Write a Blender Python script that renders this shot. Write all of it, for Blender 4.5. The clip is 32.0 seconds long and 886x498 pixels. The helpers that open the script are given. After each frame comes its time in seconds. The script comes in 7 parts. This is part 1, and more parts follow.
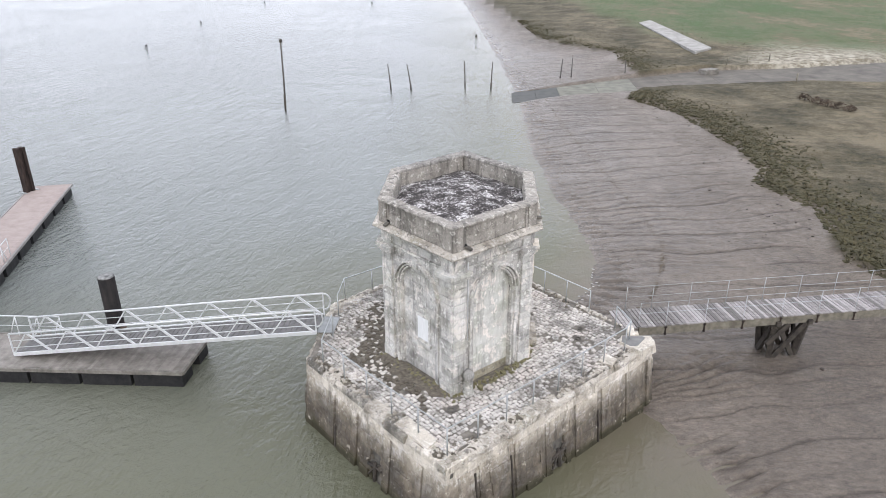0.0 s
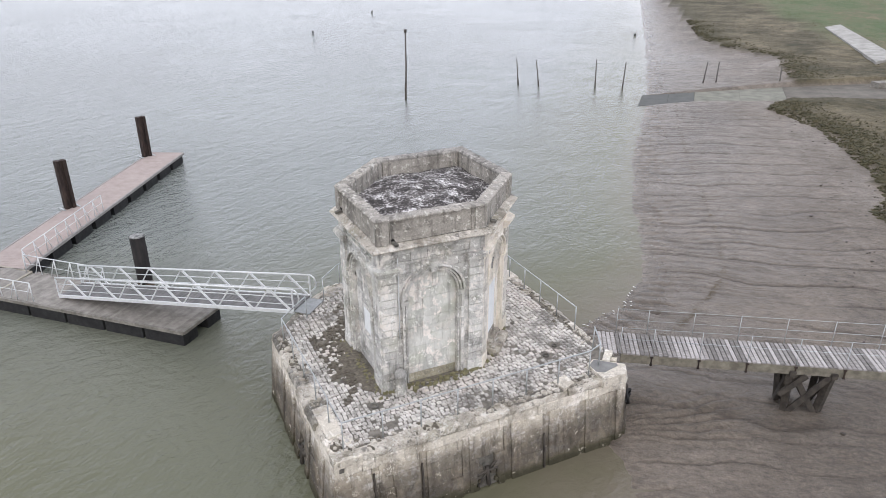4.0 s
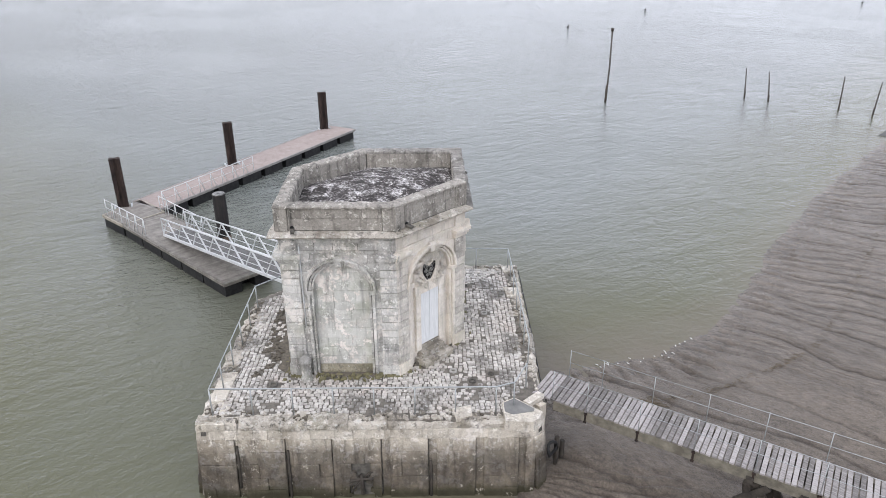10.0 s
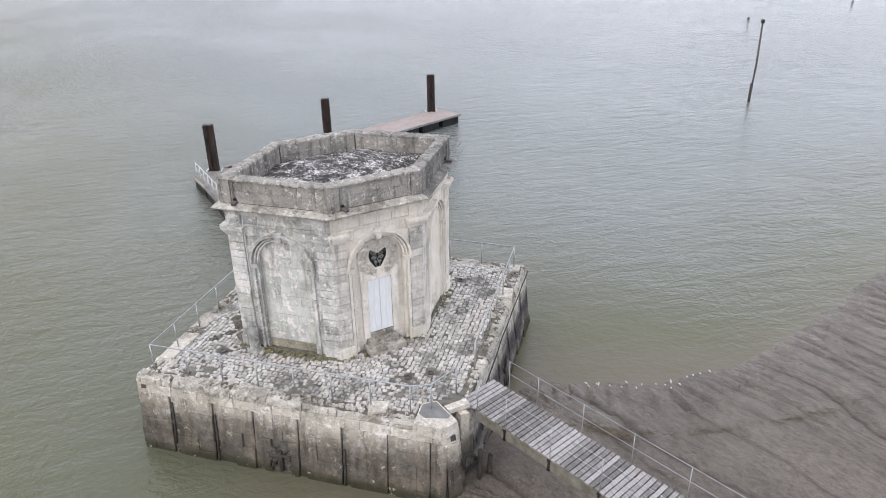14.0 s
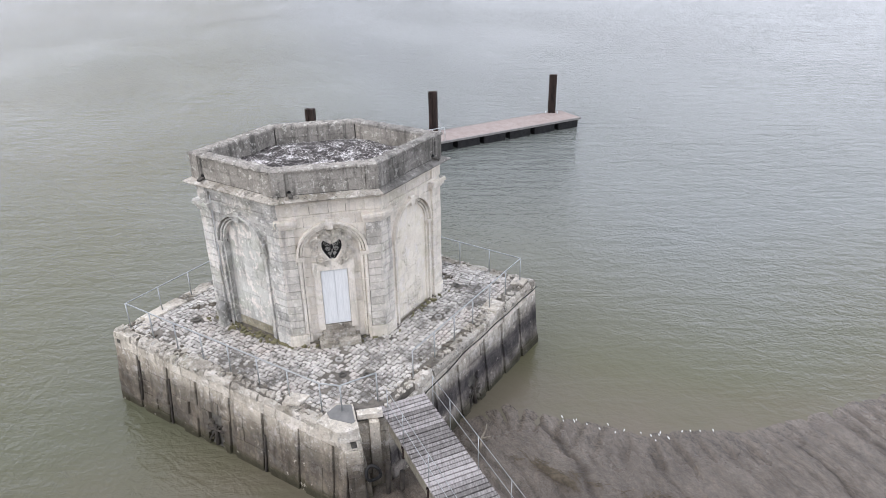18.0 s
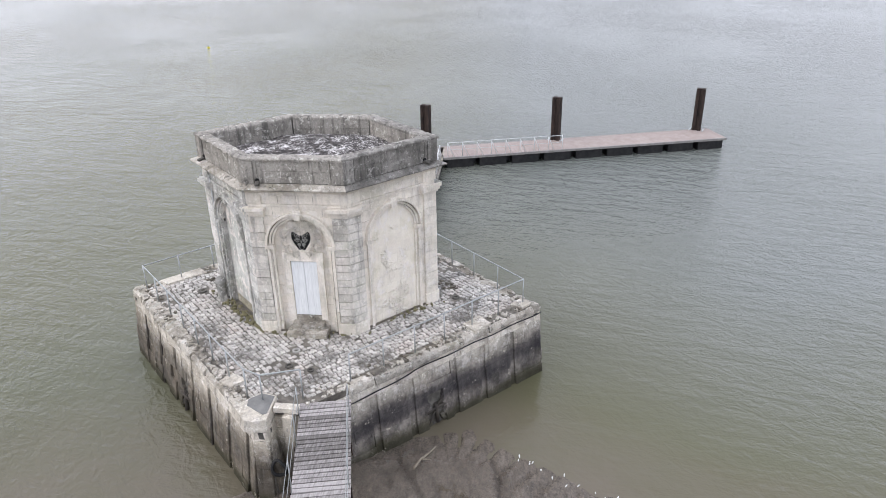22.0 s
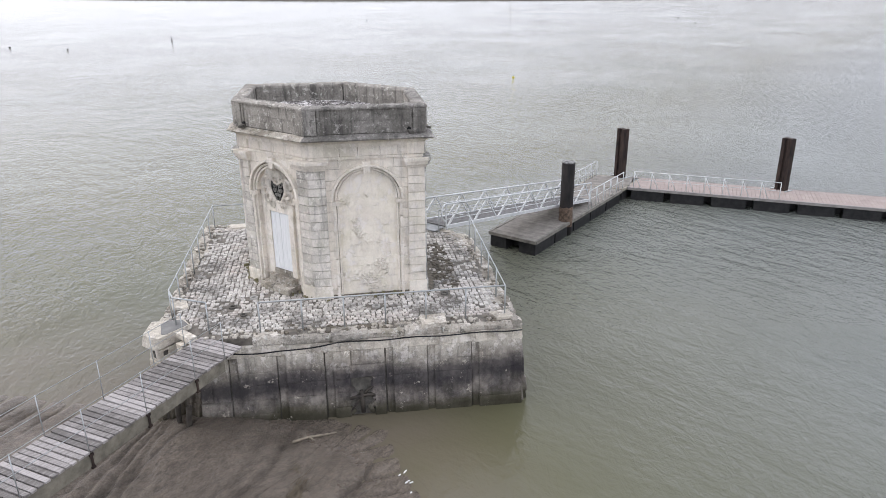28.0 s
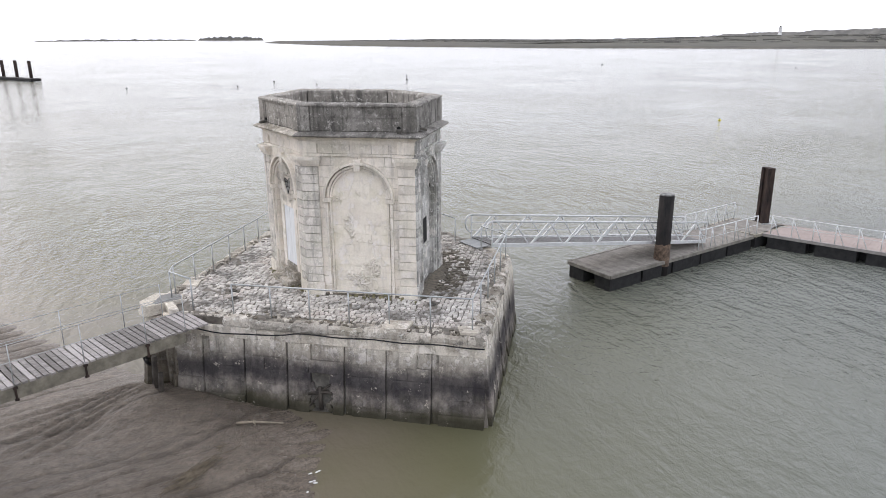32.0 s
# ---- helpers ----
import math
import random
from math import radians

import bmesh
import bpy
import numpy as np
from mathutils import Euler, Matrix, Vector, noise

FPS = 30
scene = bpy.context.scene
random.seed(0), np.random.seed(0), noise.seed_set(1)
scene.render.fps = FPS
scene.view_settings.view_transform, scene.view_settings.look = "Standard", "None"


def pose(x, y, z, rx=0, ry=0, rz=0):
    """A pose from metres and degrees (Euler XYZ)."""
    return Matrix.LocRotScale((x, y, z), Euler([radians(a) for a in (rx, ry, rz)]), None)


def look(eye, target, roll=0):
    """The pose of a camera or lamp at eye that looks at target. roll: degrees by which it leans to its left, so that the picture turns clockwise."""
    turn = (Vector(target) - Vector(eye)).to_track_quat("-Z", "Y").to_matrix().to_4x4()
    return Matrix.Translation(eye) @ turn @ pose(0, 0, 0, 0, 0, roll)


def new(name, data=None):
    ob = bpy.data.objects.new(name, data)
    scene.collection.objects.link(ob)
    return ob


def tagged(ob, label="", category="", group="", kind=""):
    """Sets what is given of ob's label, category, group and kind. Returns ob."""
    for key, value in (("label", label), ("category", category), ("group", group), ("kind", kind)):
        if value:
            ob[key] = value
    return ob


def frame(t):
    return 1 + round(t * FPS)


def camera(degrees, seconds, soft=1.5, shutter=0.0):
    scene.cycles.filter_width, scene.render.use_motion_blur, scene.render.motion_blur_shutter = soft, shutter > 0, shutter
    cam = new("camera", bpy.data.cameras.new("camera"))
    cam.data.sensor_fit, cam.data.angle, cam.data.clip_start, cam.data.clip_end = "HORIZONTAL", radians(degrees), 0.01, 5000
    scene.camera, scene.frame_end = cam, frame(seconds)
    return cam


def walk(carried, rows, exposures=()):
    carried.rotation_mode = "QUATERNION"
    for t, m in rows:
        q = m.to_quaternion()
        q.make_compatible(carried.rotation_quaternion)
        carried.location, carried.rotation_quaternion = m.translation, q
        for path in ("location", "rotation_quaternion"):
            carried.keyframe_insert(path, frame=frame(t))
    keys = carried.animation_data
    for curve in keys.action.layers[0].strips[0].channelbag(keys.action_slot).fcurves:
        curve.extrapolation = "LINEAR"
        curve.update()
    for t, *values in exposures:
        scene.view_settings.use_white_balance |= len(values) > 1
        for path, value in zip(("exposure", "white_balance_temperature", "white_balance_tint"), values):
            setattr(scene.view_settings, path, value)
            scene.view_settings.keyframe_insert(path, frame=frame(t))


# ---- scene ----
cam = camera(64.55, 32.0, soft=0.6)
PATH = [
    (0, (1.038, -23.098, 16.657), (0.910, -21.280, 15.835), -0.2),
    (0.5, (1.909, -22.931, 16.540), (1.727, -21.116, 15.722), -0.1),
    (1, (2.889, -22.766, 16.538), (2.642, -20.959, 15.718), -0.1),
    (1.5, (3.738, -22.573, 16.477), (3.435, -20.774, 15.659), -0.0),
    (2, (4.703, -22.338, 16.473), (4.333, -20.552, 15.653), 0.1),
    (2.5, (5.499, -22.078, 16.422), (5.072, -20.304, 15.604), 0.1),
    (3, (6.429, -21.746, 16.419), (5.937, -19.989, 15.599), 0.2),
    (3.5, (7.247, -21.390, 16.388), (6.698, -19.654, 15.561), 0.0),
    (5.5, (10.567, -19.800, 16.389), (9.783, -18.156, 15.562), 0.1),
    (6, (11.414, -19.273, 16.353), (10.568, -17.659, 15.528), 0.1),
    (6.5, (12.109, -18.763, 16.355), (11.212, -17.178, 15.528), 0.0),
    (7, (12.904, -18.192, 16.322), (11.948, -16.643, 15.492), 0.1),
    (7.5, (13.591, -17.657, 16.347), (12.586, -16.144, 15.511), -0.0),
    (8, (14.361, -17.008, 16.319), (13.296, -15.538, 15.479), -0.1),
    (8.5, (15.009, -16.430, 16.307), (13.897, -14.997, 15.463), -0.1),
    (9, (15.742, -15.723, 16.265), (14.573, -14.335, 15.423), -0.1),
    (9.5, (16.383, -15.070, 16.275), (15.167, -13.724, 15.432), -0.2),
    (10, (17.042, -14.341, 16.233), (15.775, -13.042, 15.392), -0.2),
    (10.5, (17.596, -13.676, 16.232), (16.289, -12.421, 15.386), -0.2),
    (11, (18.202, -12.853, 16.193), (16.847, -11.653, 15.340), -0.4),
    (11.5, (18.699, -12.185, 16.176), (17.308, -11.031, 15.319), -0.4),
    (12, (19.214, -11.351, 16.128), (17.781, -10.252, 15.269), -0.3),
    (12.5, (19.672, -10.615, 16.087), (18.204, -9.565, 15.225), -0.5),
    (13, (20.073, -9.715, 15.974), (18.569, -8.721, 15.109), -0.6),
    (13.5, (20.433, -8.960, 15.934), (18.898, -8.014, 15.068), -0.6),
    (14, (20.797, -8.011, 15.846), (19.229, -7.124, 14.979), -0.8),
    (14.5, (21.086, -7.189, 15.815), (19.489, -6.355, 14.946), -0.9),
    (16.5, (22.061, -3.604, 15.549), (20.354, -3.021, 14.686), -1.0),
    (17, (22.209, -2.699, 15.465), (20.481, -2.178, 14.602), -0.9),
    (17.5, (22.303, -1.765, 15.382), (20.556, -1.313, 14.520), -1.1),
    (18, (22.400, -0.851, 15.312), (20.637, -0.464, 14.451), -1.0),
    (18.5, (22.440, 0.075, 15.236), (20.662, 0.392, 14.375), -1.1),
    (19, (22.472, 0.996, 15.219), (20.683, 1.247, 14.360), -1.0),
    (19.5, (22.546, 1.938, 15.222), (20.747, 2.115, 14.366), -1.1),
    (20, (22.478, 2.859, 15.212), (20.673, 2.962, 14.356), -0.9),
    (20.5, (22.407, 3.828, 15.113), (20.596, 3.852, 14.264), -1.1),
    (21, (22.288, 4.759, 15.089), (20.477, 4.710, 14.241), -1.1),
    (21.5, (22.075, 5.664, 15.027), (20.268, 5.544, 14.178), -1.0),
    (22, (21.842, 6.539, 14.978), (20.041, 6.346, 14.130), -1.0),
    (22.5, (21.598, 7.437, 14.974), (19.807, 7.171, 14.123), -0.9),
    (23, (21.364, 8.427, 14.962), (19.588, 8.085, 14.109), -0.8),
    (23.5, (21.068, 9.370, 14.733), (19.306, 8.951, 13.884), -1.0),
    (24, (20.743, 10.298, 14.582), (18.999, 9.801, 13.739), -0.9),
    (24.5, (20.355, 11.207, 14.370), (18.631, 10.631, 13.534), -0.8),
    (25, (19.981, 12.156, 14.117), (18.279, 11.503, 13.295), -0.8),
    (25.5, (19.470, 12.942, 13.820), (17.792, 12.215, 13.010), -0.6),
    (27.5, (17.221, 15.882, 12.229), (15.664, 14.853, 11.512), -0.4),
    (28, (16.609, 16.721, 11.935), (15.093, 15.620, 11.237), -0.3),
    (28.5, (15.968, 17.405, 11.485), (14.492, 16.233, 10.815), -0.3),
    (29, (15.302, 18.045, 10.982), (13.870, 16.805, 10.340), -0.3),
    (29.5, (14.563, 18.740, 10.649), (13.184, 17.429, 10.032), -0.3),
    (30, (13.845, 19.370, 10.521), (12.520, 17.995, 9.927), -0.2),
    (30.5, (13.121, 20.048, 10.527), (11.860, 18.610, 9.943), -0.2),
    (31, (12.389, 20.702, 10.505), (11.190, 19.208, 9.928), -0.2),
    (31.5, (11.577, 21.304, 10.530), (10.446, 19.759, 9.953), -0.2),
    (32, (10.939, 21.468, 10.557), (9.860, 19.886, 9.980), -0.3),
]
EXPO = [(0.0, 0.54, 6590, 12.5), (6.0, 0.35, 6620, 12.5), (13.0, 0.39, 6530, 12.5), (20.0, 0.44, 6530, 13), (25.0, 0.42, 6580, 13), (32.0, 0.32, 6760, 13)]
walk(cam, [(t, look(eye, target, roll)) for t, eye, target, roll in PATH], EXPO)

# ---- light: a bright overcast sky, brightest towards the river mouth ----
world = bpy.data.worlds.new("overcast_sky")
scene.world = world
world.use_nodes = True
wn, wl = world.node_tree.nodes, world.node_tree.links
for n in list(wn):
    wn.remove(n)
SUN_EL, SUN_AZ = 38.0, 165.0
sky = wn.new("ShaderNodeTexSky")
sky.sky_type = "NISHITA"
sky.sun_disc = False
sky.sun_elevation = radians(SUN_EL)
sky.sun_rotation = radians(SUN_AZ)
sky.dust_density = 6.0
sky.air_density = 1.5
grey = wn.new("ShaderNodeMix")
grey.data_type = "RGBA"
grey.inputs["Factor"].default_value = 0.9
grey.inputs["B"].default_value = (9.6, 10.2, 11.5, 1)
back = wn.new("ShaderNodeBackground")
back.inputs["Strength"].default_value = 0.12
wout = wn.new("ShaderNodeOutputWorld")
wl.new(sky.outputs["Color"], grey.inputs["A"])
wl.new(grey.outputs["Result"], back.inputs["Color"])
wl.new(back.outputs["Background"], wout.inputs["Surface"])
sun_data = bpy.data.lights.new("sun", "SUN")
sun_data.energy = 0.6
sun_data.angle = radians(40)
sun_data.color = (1.0, 0.97, 0.92)
sun = new("sun", sun_data)
az = radians(SUN_AZ)
sun.matrix_world = look((math.sin(az) * 60, math.cos(az) * 60, 60 * math.tan(radians(SUN_EL))), (0, 0, 0))


# ---- materials ----
def material(name):
    m = bpy.data.materials.new(name)
    m.use_nodes = True
    n, l = m.node_tree.nodes, m.node_tree.links
    return m, n, l, n["Principled BSDF"]


def ramp(n, stops):
    r = n.new("ShaderNodeValToRGB")
    while len(r.color_ramp.elements) < len(stops):
        r.color_ramp.elements.new(0.5)
    for e, (p, c) in zip(r.color_ramp.elements, stops):
        e.position = p
        e.color = (*c, 1) if len(c) == 3 else c
    return r


def noise_tex(n, l, scale, detail=4.0, rough=0.6, coords=None, stretch=None):
    t = n.new("ShaderNodeTexNoise")
    t.inputs["Scale"].default_value = scale
    t.inputs["Detail"].default_value = detail
    t.inputs["Roughness"].default_value = rough
    g = n.new("ShaderNodeNewGeometry")
    src = g.outputs["Position"]
    if stretch:
        mp = n.new("ShaderNodeMapping")
        mp.inputs["Scale"].default_value = stretch
        l.new(src, mp.inputs["Vector"])
        src = mp.outputs["Vector"]
    l.new(src, t.inputs["Vector"])
    return t


def mixed(n, l, a, b, fac, mode="MIX"):
    m = n.new("ShaderNodeMix")
    m.data_type = "RGBA"
    m.blend_type = mode
    for key, v in (("A", a), ("B", b), ("Factor", fac)):
        s = m.inputs[key]
        if isinstance(v, bpy.types.NodeSocket):
            l.new(v, s)
        elif key == "Factor":
            s.default_value = v
        else:
            s.default_value = (*v, 1)
    return m.outputs["Result"]


def math_node(n, l, op, a, b=None, c=None, clamp=False):
    m = n.new("ShaderNodeMath")
    m.operation = op
    m.use_clamp = clamp
    for i, v in enumerate((a, b, c)):
        if v is None:
            continue
        if isinstance(v, bpy.types.NodeSocket):
            l.new(v, m.inputs[i])
        else:
            m.inputs[i].default_value = v
    return m.outputs["Value"]


def bump(n, l, bs, height, strength, distance):
    b = n.new("ShaderNodeBump")
    b.inputs["Strength"].default_value = strength
    b.inputs["Distance"].default_value = distance
    l.new(height, b.inputs["Height"])
    l.new(b.outputs["Normal"], bs.inputs["Normal"])


def stone(name, light, dark, lichen=(0.62, 0.61, 0.57), stain=0.5, streak=0.4, spread=0.25, moss=None, tide=False, crust=0.5, speck=0.6, grime=(0.085, 0.08, 0.07), blush=0.0, patch=0.0, pits=0.0, soft=1.0):
    """Weathered limestone: a base that varies from block to block, grime in patches, black crust, rain streaks and pale lichen spots."""
    m, n, l, bs = material(name)
    info = n.new("ShaderNodeObjectInfo")
    big = noise_tex(n, l, 0.85, 9, 0.68)
    mid = noise_tex(n, l, 3.1, 8, 0.72)
    fine = noise_tex(n, l, 17.0, 8, 0.8)
    rain = noise_tex(n, l, 1.0, 6, 0.65, stretch=(4.5, 4.5, 0.55))
    spots = noise_tex(n, l, 5.2, 9, 0.8)
    tone = ramp(n, [(0.0, dark), (1.0, light)])
    isl = n.new("ShaderNodeNewGeometry")
    chance = math_node(n, l, "FRACT", math_node(n, l, "ADD", info.outputs["Random"], isl.outputs["Random Per Island"]))
    v = math_node(n, l, "MULTIPLY_ADD", chance, spread * 2, 0.6 - spread)
    v = math_node(n, l, "ADD", v, math_node(n, l, "MULTIPLY_ADD", fine.outputs["Fac"], 2.6 * soft, -1.3 * soft))
    v = math_node(n, l, "ADD", v, math_node(n, l, "MULTIPLY_ADD", mid.outputs["Fac"], 1.5 * soft, -0.75 * soft), clamp=True)
    l.new(v, tone.inputs["Fac"])
    col = tone.outputs["Color"]

    def layer(colour, src, lo, hi, amount):
        r = ramp(n, [(lo, (0, 0, 0)), (hi, (1, 1, 1))])
        l.new(src, r.inputs["Fac"])
        return mixed(n, l, col, colour, math_node(n, l, "MULTIPLY", r.outputs["Color"], amount))

    if moss:
        mo = noise_tex(n, l, 1.3, 8, 0.7)
        col = layer(moss, mo.outputs["Fac"], 0.5, 0.62, 0.6)
    if patch:
        pa = noise_tex(n, l, 2.1, 9, 0.74)
        col = layer((0.87, 0.82, 0.76), pa.outputs["Fac"], 0.545, 0.562, patch)
    if blush:
        bl = noise_tex(n, l, 0.7, 7, 0.7)
        col = layer((0.6, 0.49, 0.43), bl.outputs["Fac"], 0.5, 0.64, blush)
    col = layer(grime, big.outputs["Fac"], 0.49, 0.62, stain)
    col = layer((0.075, 0.072, 0.066), rain.outputs["Fac"], 0.51, 0.66, streak)
    crusty = math_node(n, l, "ADD", math_node(n, l, "MULTIPLY", mid.outputs["Fac"], 0.6), math_node(n, l, "MULTIPLY", fine.outputs["Fac"], 0.4))
    col = layer((0.055, 0.052, 0.047), crusty, 0.54, 0.575, crust)
    col = layer(lichen, spots.outputs["Fac"], 0.565, 0.59, speck)
    if tide:
        g = n.new("ShaderNodeNewGeometry")
        sep = n.new("ShaderNodeSeparateXYZ")
        l.new(g.outputs["Position"], sep.inputs["Vector"])
        wob = noise_tex(n, l, 0.55, 9, 0.75)
        z = math_node(n, l, "ADD", math_node(n, l, "MULTIPLY_ADD", wob.outputs["Fac"], 1.5, sep.outputs["Z"]), 0.68)
        tr = ramp(n, [(0.0, (1, 1, 1)), (0.55, (0.9, 0.9, 0.9)), (0.68, (0.72, 0.72, 0.72)), (0.82, (0, 0, 0))])
        l.new(math_node(n, l, "MULTIPLY_ADD", z, 0.25, -0.075), tr.inputs["Fac"])
        silt = ramp(n, [(0.4, (0.02, 0.017, 0.018)), (0.48, (0.07, 0.06, 0.058)), (0.55, (0.15, 0.132, 0.12)), (0.64, (0.25, 0.225, 0.2))] if tide == "algae" else [(0.38, (0.02, 0.016, 0.012)), (0.5, (0.055, 0.044, 0.033)), (0.64, (0.15, 0.123, 0.092))])
        sn = noise_tex(n, l, 1.3, 8, 0.7, stretch=(1, 1, 0.8))
        l.new(sn.outputs["Fac"], silt.inputs["Fac"])
        col = mixed(n, l, col, silt.outputs["Color"], math_node(n, l, "MULTIPLY", tr.outputs["Color"], 0.95))
        slime = ramp(n, [(0.33, (1, 1, 1)), (0.45, (0, 0, 0))])
        l.new(math_node(n, l, "MULTIPLY_ADD", wob.outputs["Fac"], 0.5, math_node(n, l, "MULTIPLY", sep.outputs["Z"], 0.35)), slime.inputs["Fac"])
        col = mixed(n, l, col, (0.085, 0.08, 0.042), math_node(n, l, "MULTIPLY", slime.outputs["Color"], 0.6))
        wetline = ramp(n, [(0.16, (1, 1, 1)), (0.26, (0, 0, 0))])
        l.new(math_node(n, l, "MULTIPLY_ADD", wob.outputs["Fac"], 0.2, math_node(n, l, "MULTIPLY", sep.outputs["Z"], 0.35)), wetline.inputs["Fac"])
        col = mixed(n, l, col, (0.028, 0.026, 0.016), math_node(n, l, "MULTIPLY", wetline.outputs["Color"], 0.7))
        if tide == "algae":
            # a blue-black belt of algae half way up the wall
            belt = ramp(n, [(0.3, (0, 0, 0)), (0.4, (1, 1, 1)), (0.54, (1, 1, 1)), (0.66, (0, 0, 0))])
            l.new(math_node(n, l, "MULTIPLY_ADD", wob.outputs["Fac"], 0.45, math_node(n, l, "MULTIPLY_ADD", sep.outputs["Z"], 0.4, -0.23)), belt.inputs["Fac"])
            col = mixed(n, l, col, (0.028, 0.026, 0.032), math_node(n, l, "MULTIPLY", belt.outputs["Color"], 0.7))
        chip = noise_tex(n, l, 2.3, 9, 0.78)
        col = layer((0.58, 0.53, 0.45), chip.outputs["Fac"], 0.595, 0.63, 0.65)
    l.new(col, bs.inputs["Base Color"])
    bs.inputs["Roughness"].default_value = 0.9
    bs.inputs["Specular IOR Level"].default_value = 0.2
    h = math_node(n, l, "ADD", fine.outputs["Fac"], math_node(n, l, "MULTIPLY", mid.outputs["Fac"], 2.0))
    if patch:
        flake = ramp(n, [(0.53, (0, 0, 0)), (0.555, (1, 1, 1))])
        l.new(pa.outputs["Fac"], flake.inputs["Fac"])
        h = math_node(n, l, "ADD", h, math_node(n, l, "MULTIPLY", flake.outputs["Color"], 0.7 * patch))
    if pits:
        where = ramp(n, [(0.54, (0, 0, 0)), (0.6, (1, 1, 1))])
        l.new(noise_tex(n, l, 0.8, 4, 0.6).outputs["Fac"], where.inputs["Fac"])
        cells_ = n.new("ShaderNodeTexVoronoi")
        cells_.inputs["Scale"].default_value = 14.0
        l.new(n.new("ShaderNodeNewGeometry").outputs["Position"], cells_.inputs["Vector"])
        h = math_node(n, l, "ADD", h, math_node(n, l, "MULTIPLY", math_node(n, l, "MULTIPLY", cells_.outputs["Distance"], where.outputs["Color"]), 3.0 * pits))
    bump(n, l, bs, h, 0.9 if soft >= 1 else 0.7, 0.035 * (0.4 + 0.6 * soft))
    return m


def plain(name, a, b, scale=6.0, rough=0.6, metal=0.0, bumps=0.2, dist=0.01, stretch=None, spread=0.0, spec=0.4):
    m, n, l, bs = material(name)
    t = noise_tex(n, l, scale, 6, 0.65, stretch=stretch)
    r = ramp(n, [(0.3, a), (0.7, b)])
    fac = t.outputs["Fac"]
    if spread:
        info = n.new("ShaderNodeObjectInfo")
        fac = math_node(n, l, "ADD", fac, math_node(n, l, "MULTIPLY_ADD", info.outputs["Random"], spread, -spread / 2), clamp=True)
    l.new(fac, r.inputs["Fac"])
    l.new(r.outputs["Color"], bs.inputs["Base Color"])
    bs.inputs["Roughness"].default_value = rough
    bs.inputs["Metallic"].default_value = metal
    bs.inputs["Specular IOR Level"].default_value = spec
    if bumps:
        bump(n, l, bs, t.outputs["Fac"], bumps, dist)
    return m


STONE_GREY = stone("grey_limestone", (0.71, 0.7, 0.665), (0.33, 0.325, 0.305), stain=0.45, streak=0.5, spread=0.34, moss=(0.36, 0.36, 0.29), crust=0.42, speck=0.8, lichen=(0.85, 0.84, 0.81), blush=0.1, patch=0.6, soft=0.8)
STONE_MID = stone("greying_cream_limestone", (0.78, 0.735, 0.665), (0.43, 0.405, 0.36), stain=0.35, streak=0.45, spread=0.3, moss=(0.43, 0.42, 0.33), crust=0.3, speck=0.6, lichen=(0.88, 0.85, 0.79), blush=0.2, patch=0.5, soft=0.78)
STONE_CREAM = stone("cream_limestone", (0.92, 0.855, 0.76), (0.64, 0.588, 0.51), lichen=(0.93, 0.89, 0.81), stain=0.16, streak=0.22, spread=0.24, crust=0.16, speck=0.4, moss=(0.6, 0.565, 0.46), blush=0.16, patch=0.6, soft=0.72)
STONE_PANEL = stone("cream_lime_plaster", (0.94, 0.88, 0.775), (0.75, 0.69, 0.59), lichen=(0.94, 0.9, 0.83), stain=0.14, streak=0.12, spread=0.2, crust=0.1, speck=0.35, moss=(0.68, 0.63, 0.49), blush=0.16, patch=0.8, soft=0.65, pits=2.0, grime=(0.36, 0.32, 0.25))
STONE_PARAPET = stone("lichen_dark_limestone", (0.46, 0.43, 0.385), (0.17, 0.158, 0.14), lichen=(0.72, 0.695, 0.635), stain=0.5, streak=0.7, crust=0.55, speck=0.65, spread=0.16, soft=0.9)
STONE_WALL = stone("tidal_limestone", (0.74, 0.675, 0.57), (0.36, 0.32, 0.26), lichen=(0.84, 0.8, 0.72), stain=0.5, streak=0.55, spread=0.12, tide=True, crust=0.4, speck=0.8, patch=0.8, grime=(0.2, 0.16, 0.115), soft=0.8)
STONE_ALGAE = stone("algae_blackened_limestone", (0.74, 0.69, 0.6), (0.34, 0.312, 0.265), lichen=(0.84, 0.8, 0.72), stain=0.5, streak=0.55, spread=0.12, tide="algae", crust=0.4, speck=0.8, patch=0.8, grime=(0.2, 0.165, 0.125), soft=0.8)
STONE_EDGE = stone("edge_limestone", (0.66, 0.61, 0.535), (0.27, 0.246, 0.208), grime=(0.14, 0.12, 0.09), stain=0.7, streak=0.0, crust=0.7, speck=0.75, patch=0.5, moss=(0.26, 0.24, 0.17), spread=0.12)
STONE_PALE = stone("bleached_limestone", (0.8, 0.74, 0.645), (0.44, 0.4, 0.335), lichen=(0.88, 0.85, 0.78), grime=(0.2, 0.165, 0.12), stain=0.5, streak=0.2, crust=0.45, speck=0.6, patch=0.6)
STONE_MOSSY = stone("moss_blackened_limestone", (0.5, 0.465, 0.41), (0.15, 0.138, 0.115), stain=0.8, streak=0.0, crust=0.9, speck=0.5, moss=(0.1, 0.095, 0.05))
STONE_OCHRE = stone("ochre_stained_limestone", (0.66, 0.6, 0.46), (0.26, 0.235, 0.17), stain=0.5, streak=0.0, crust=0.6, speck=0.8, moss=(0.2, 0.2, 0.1))
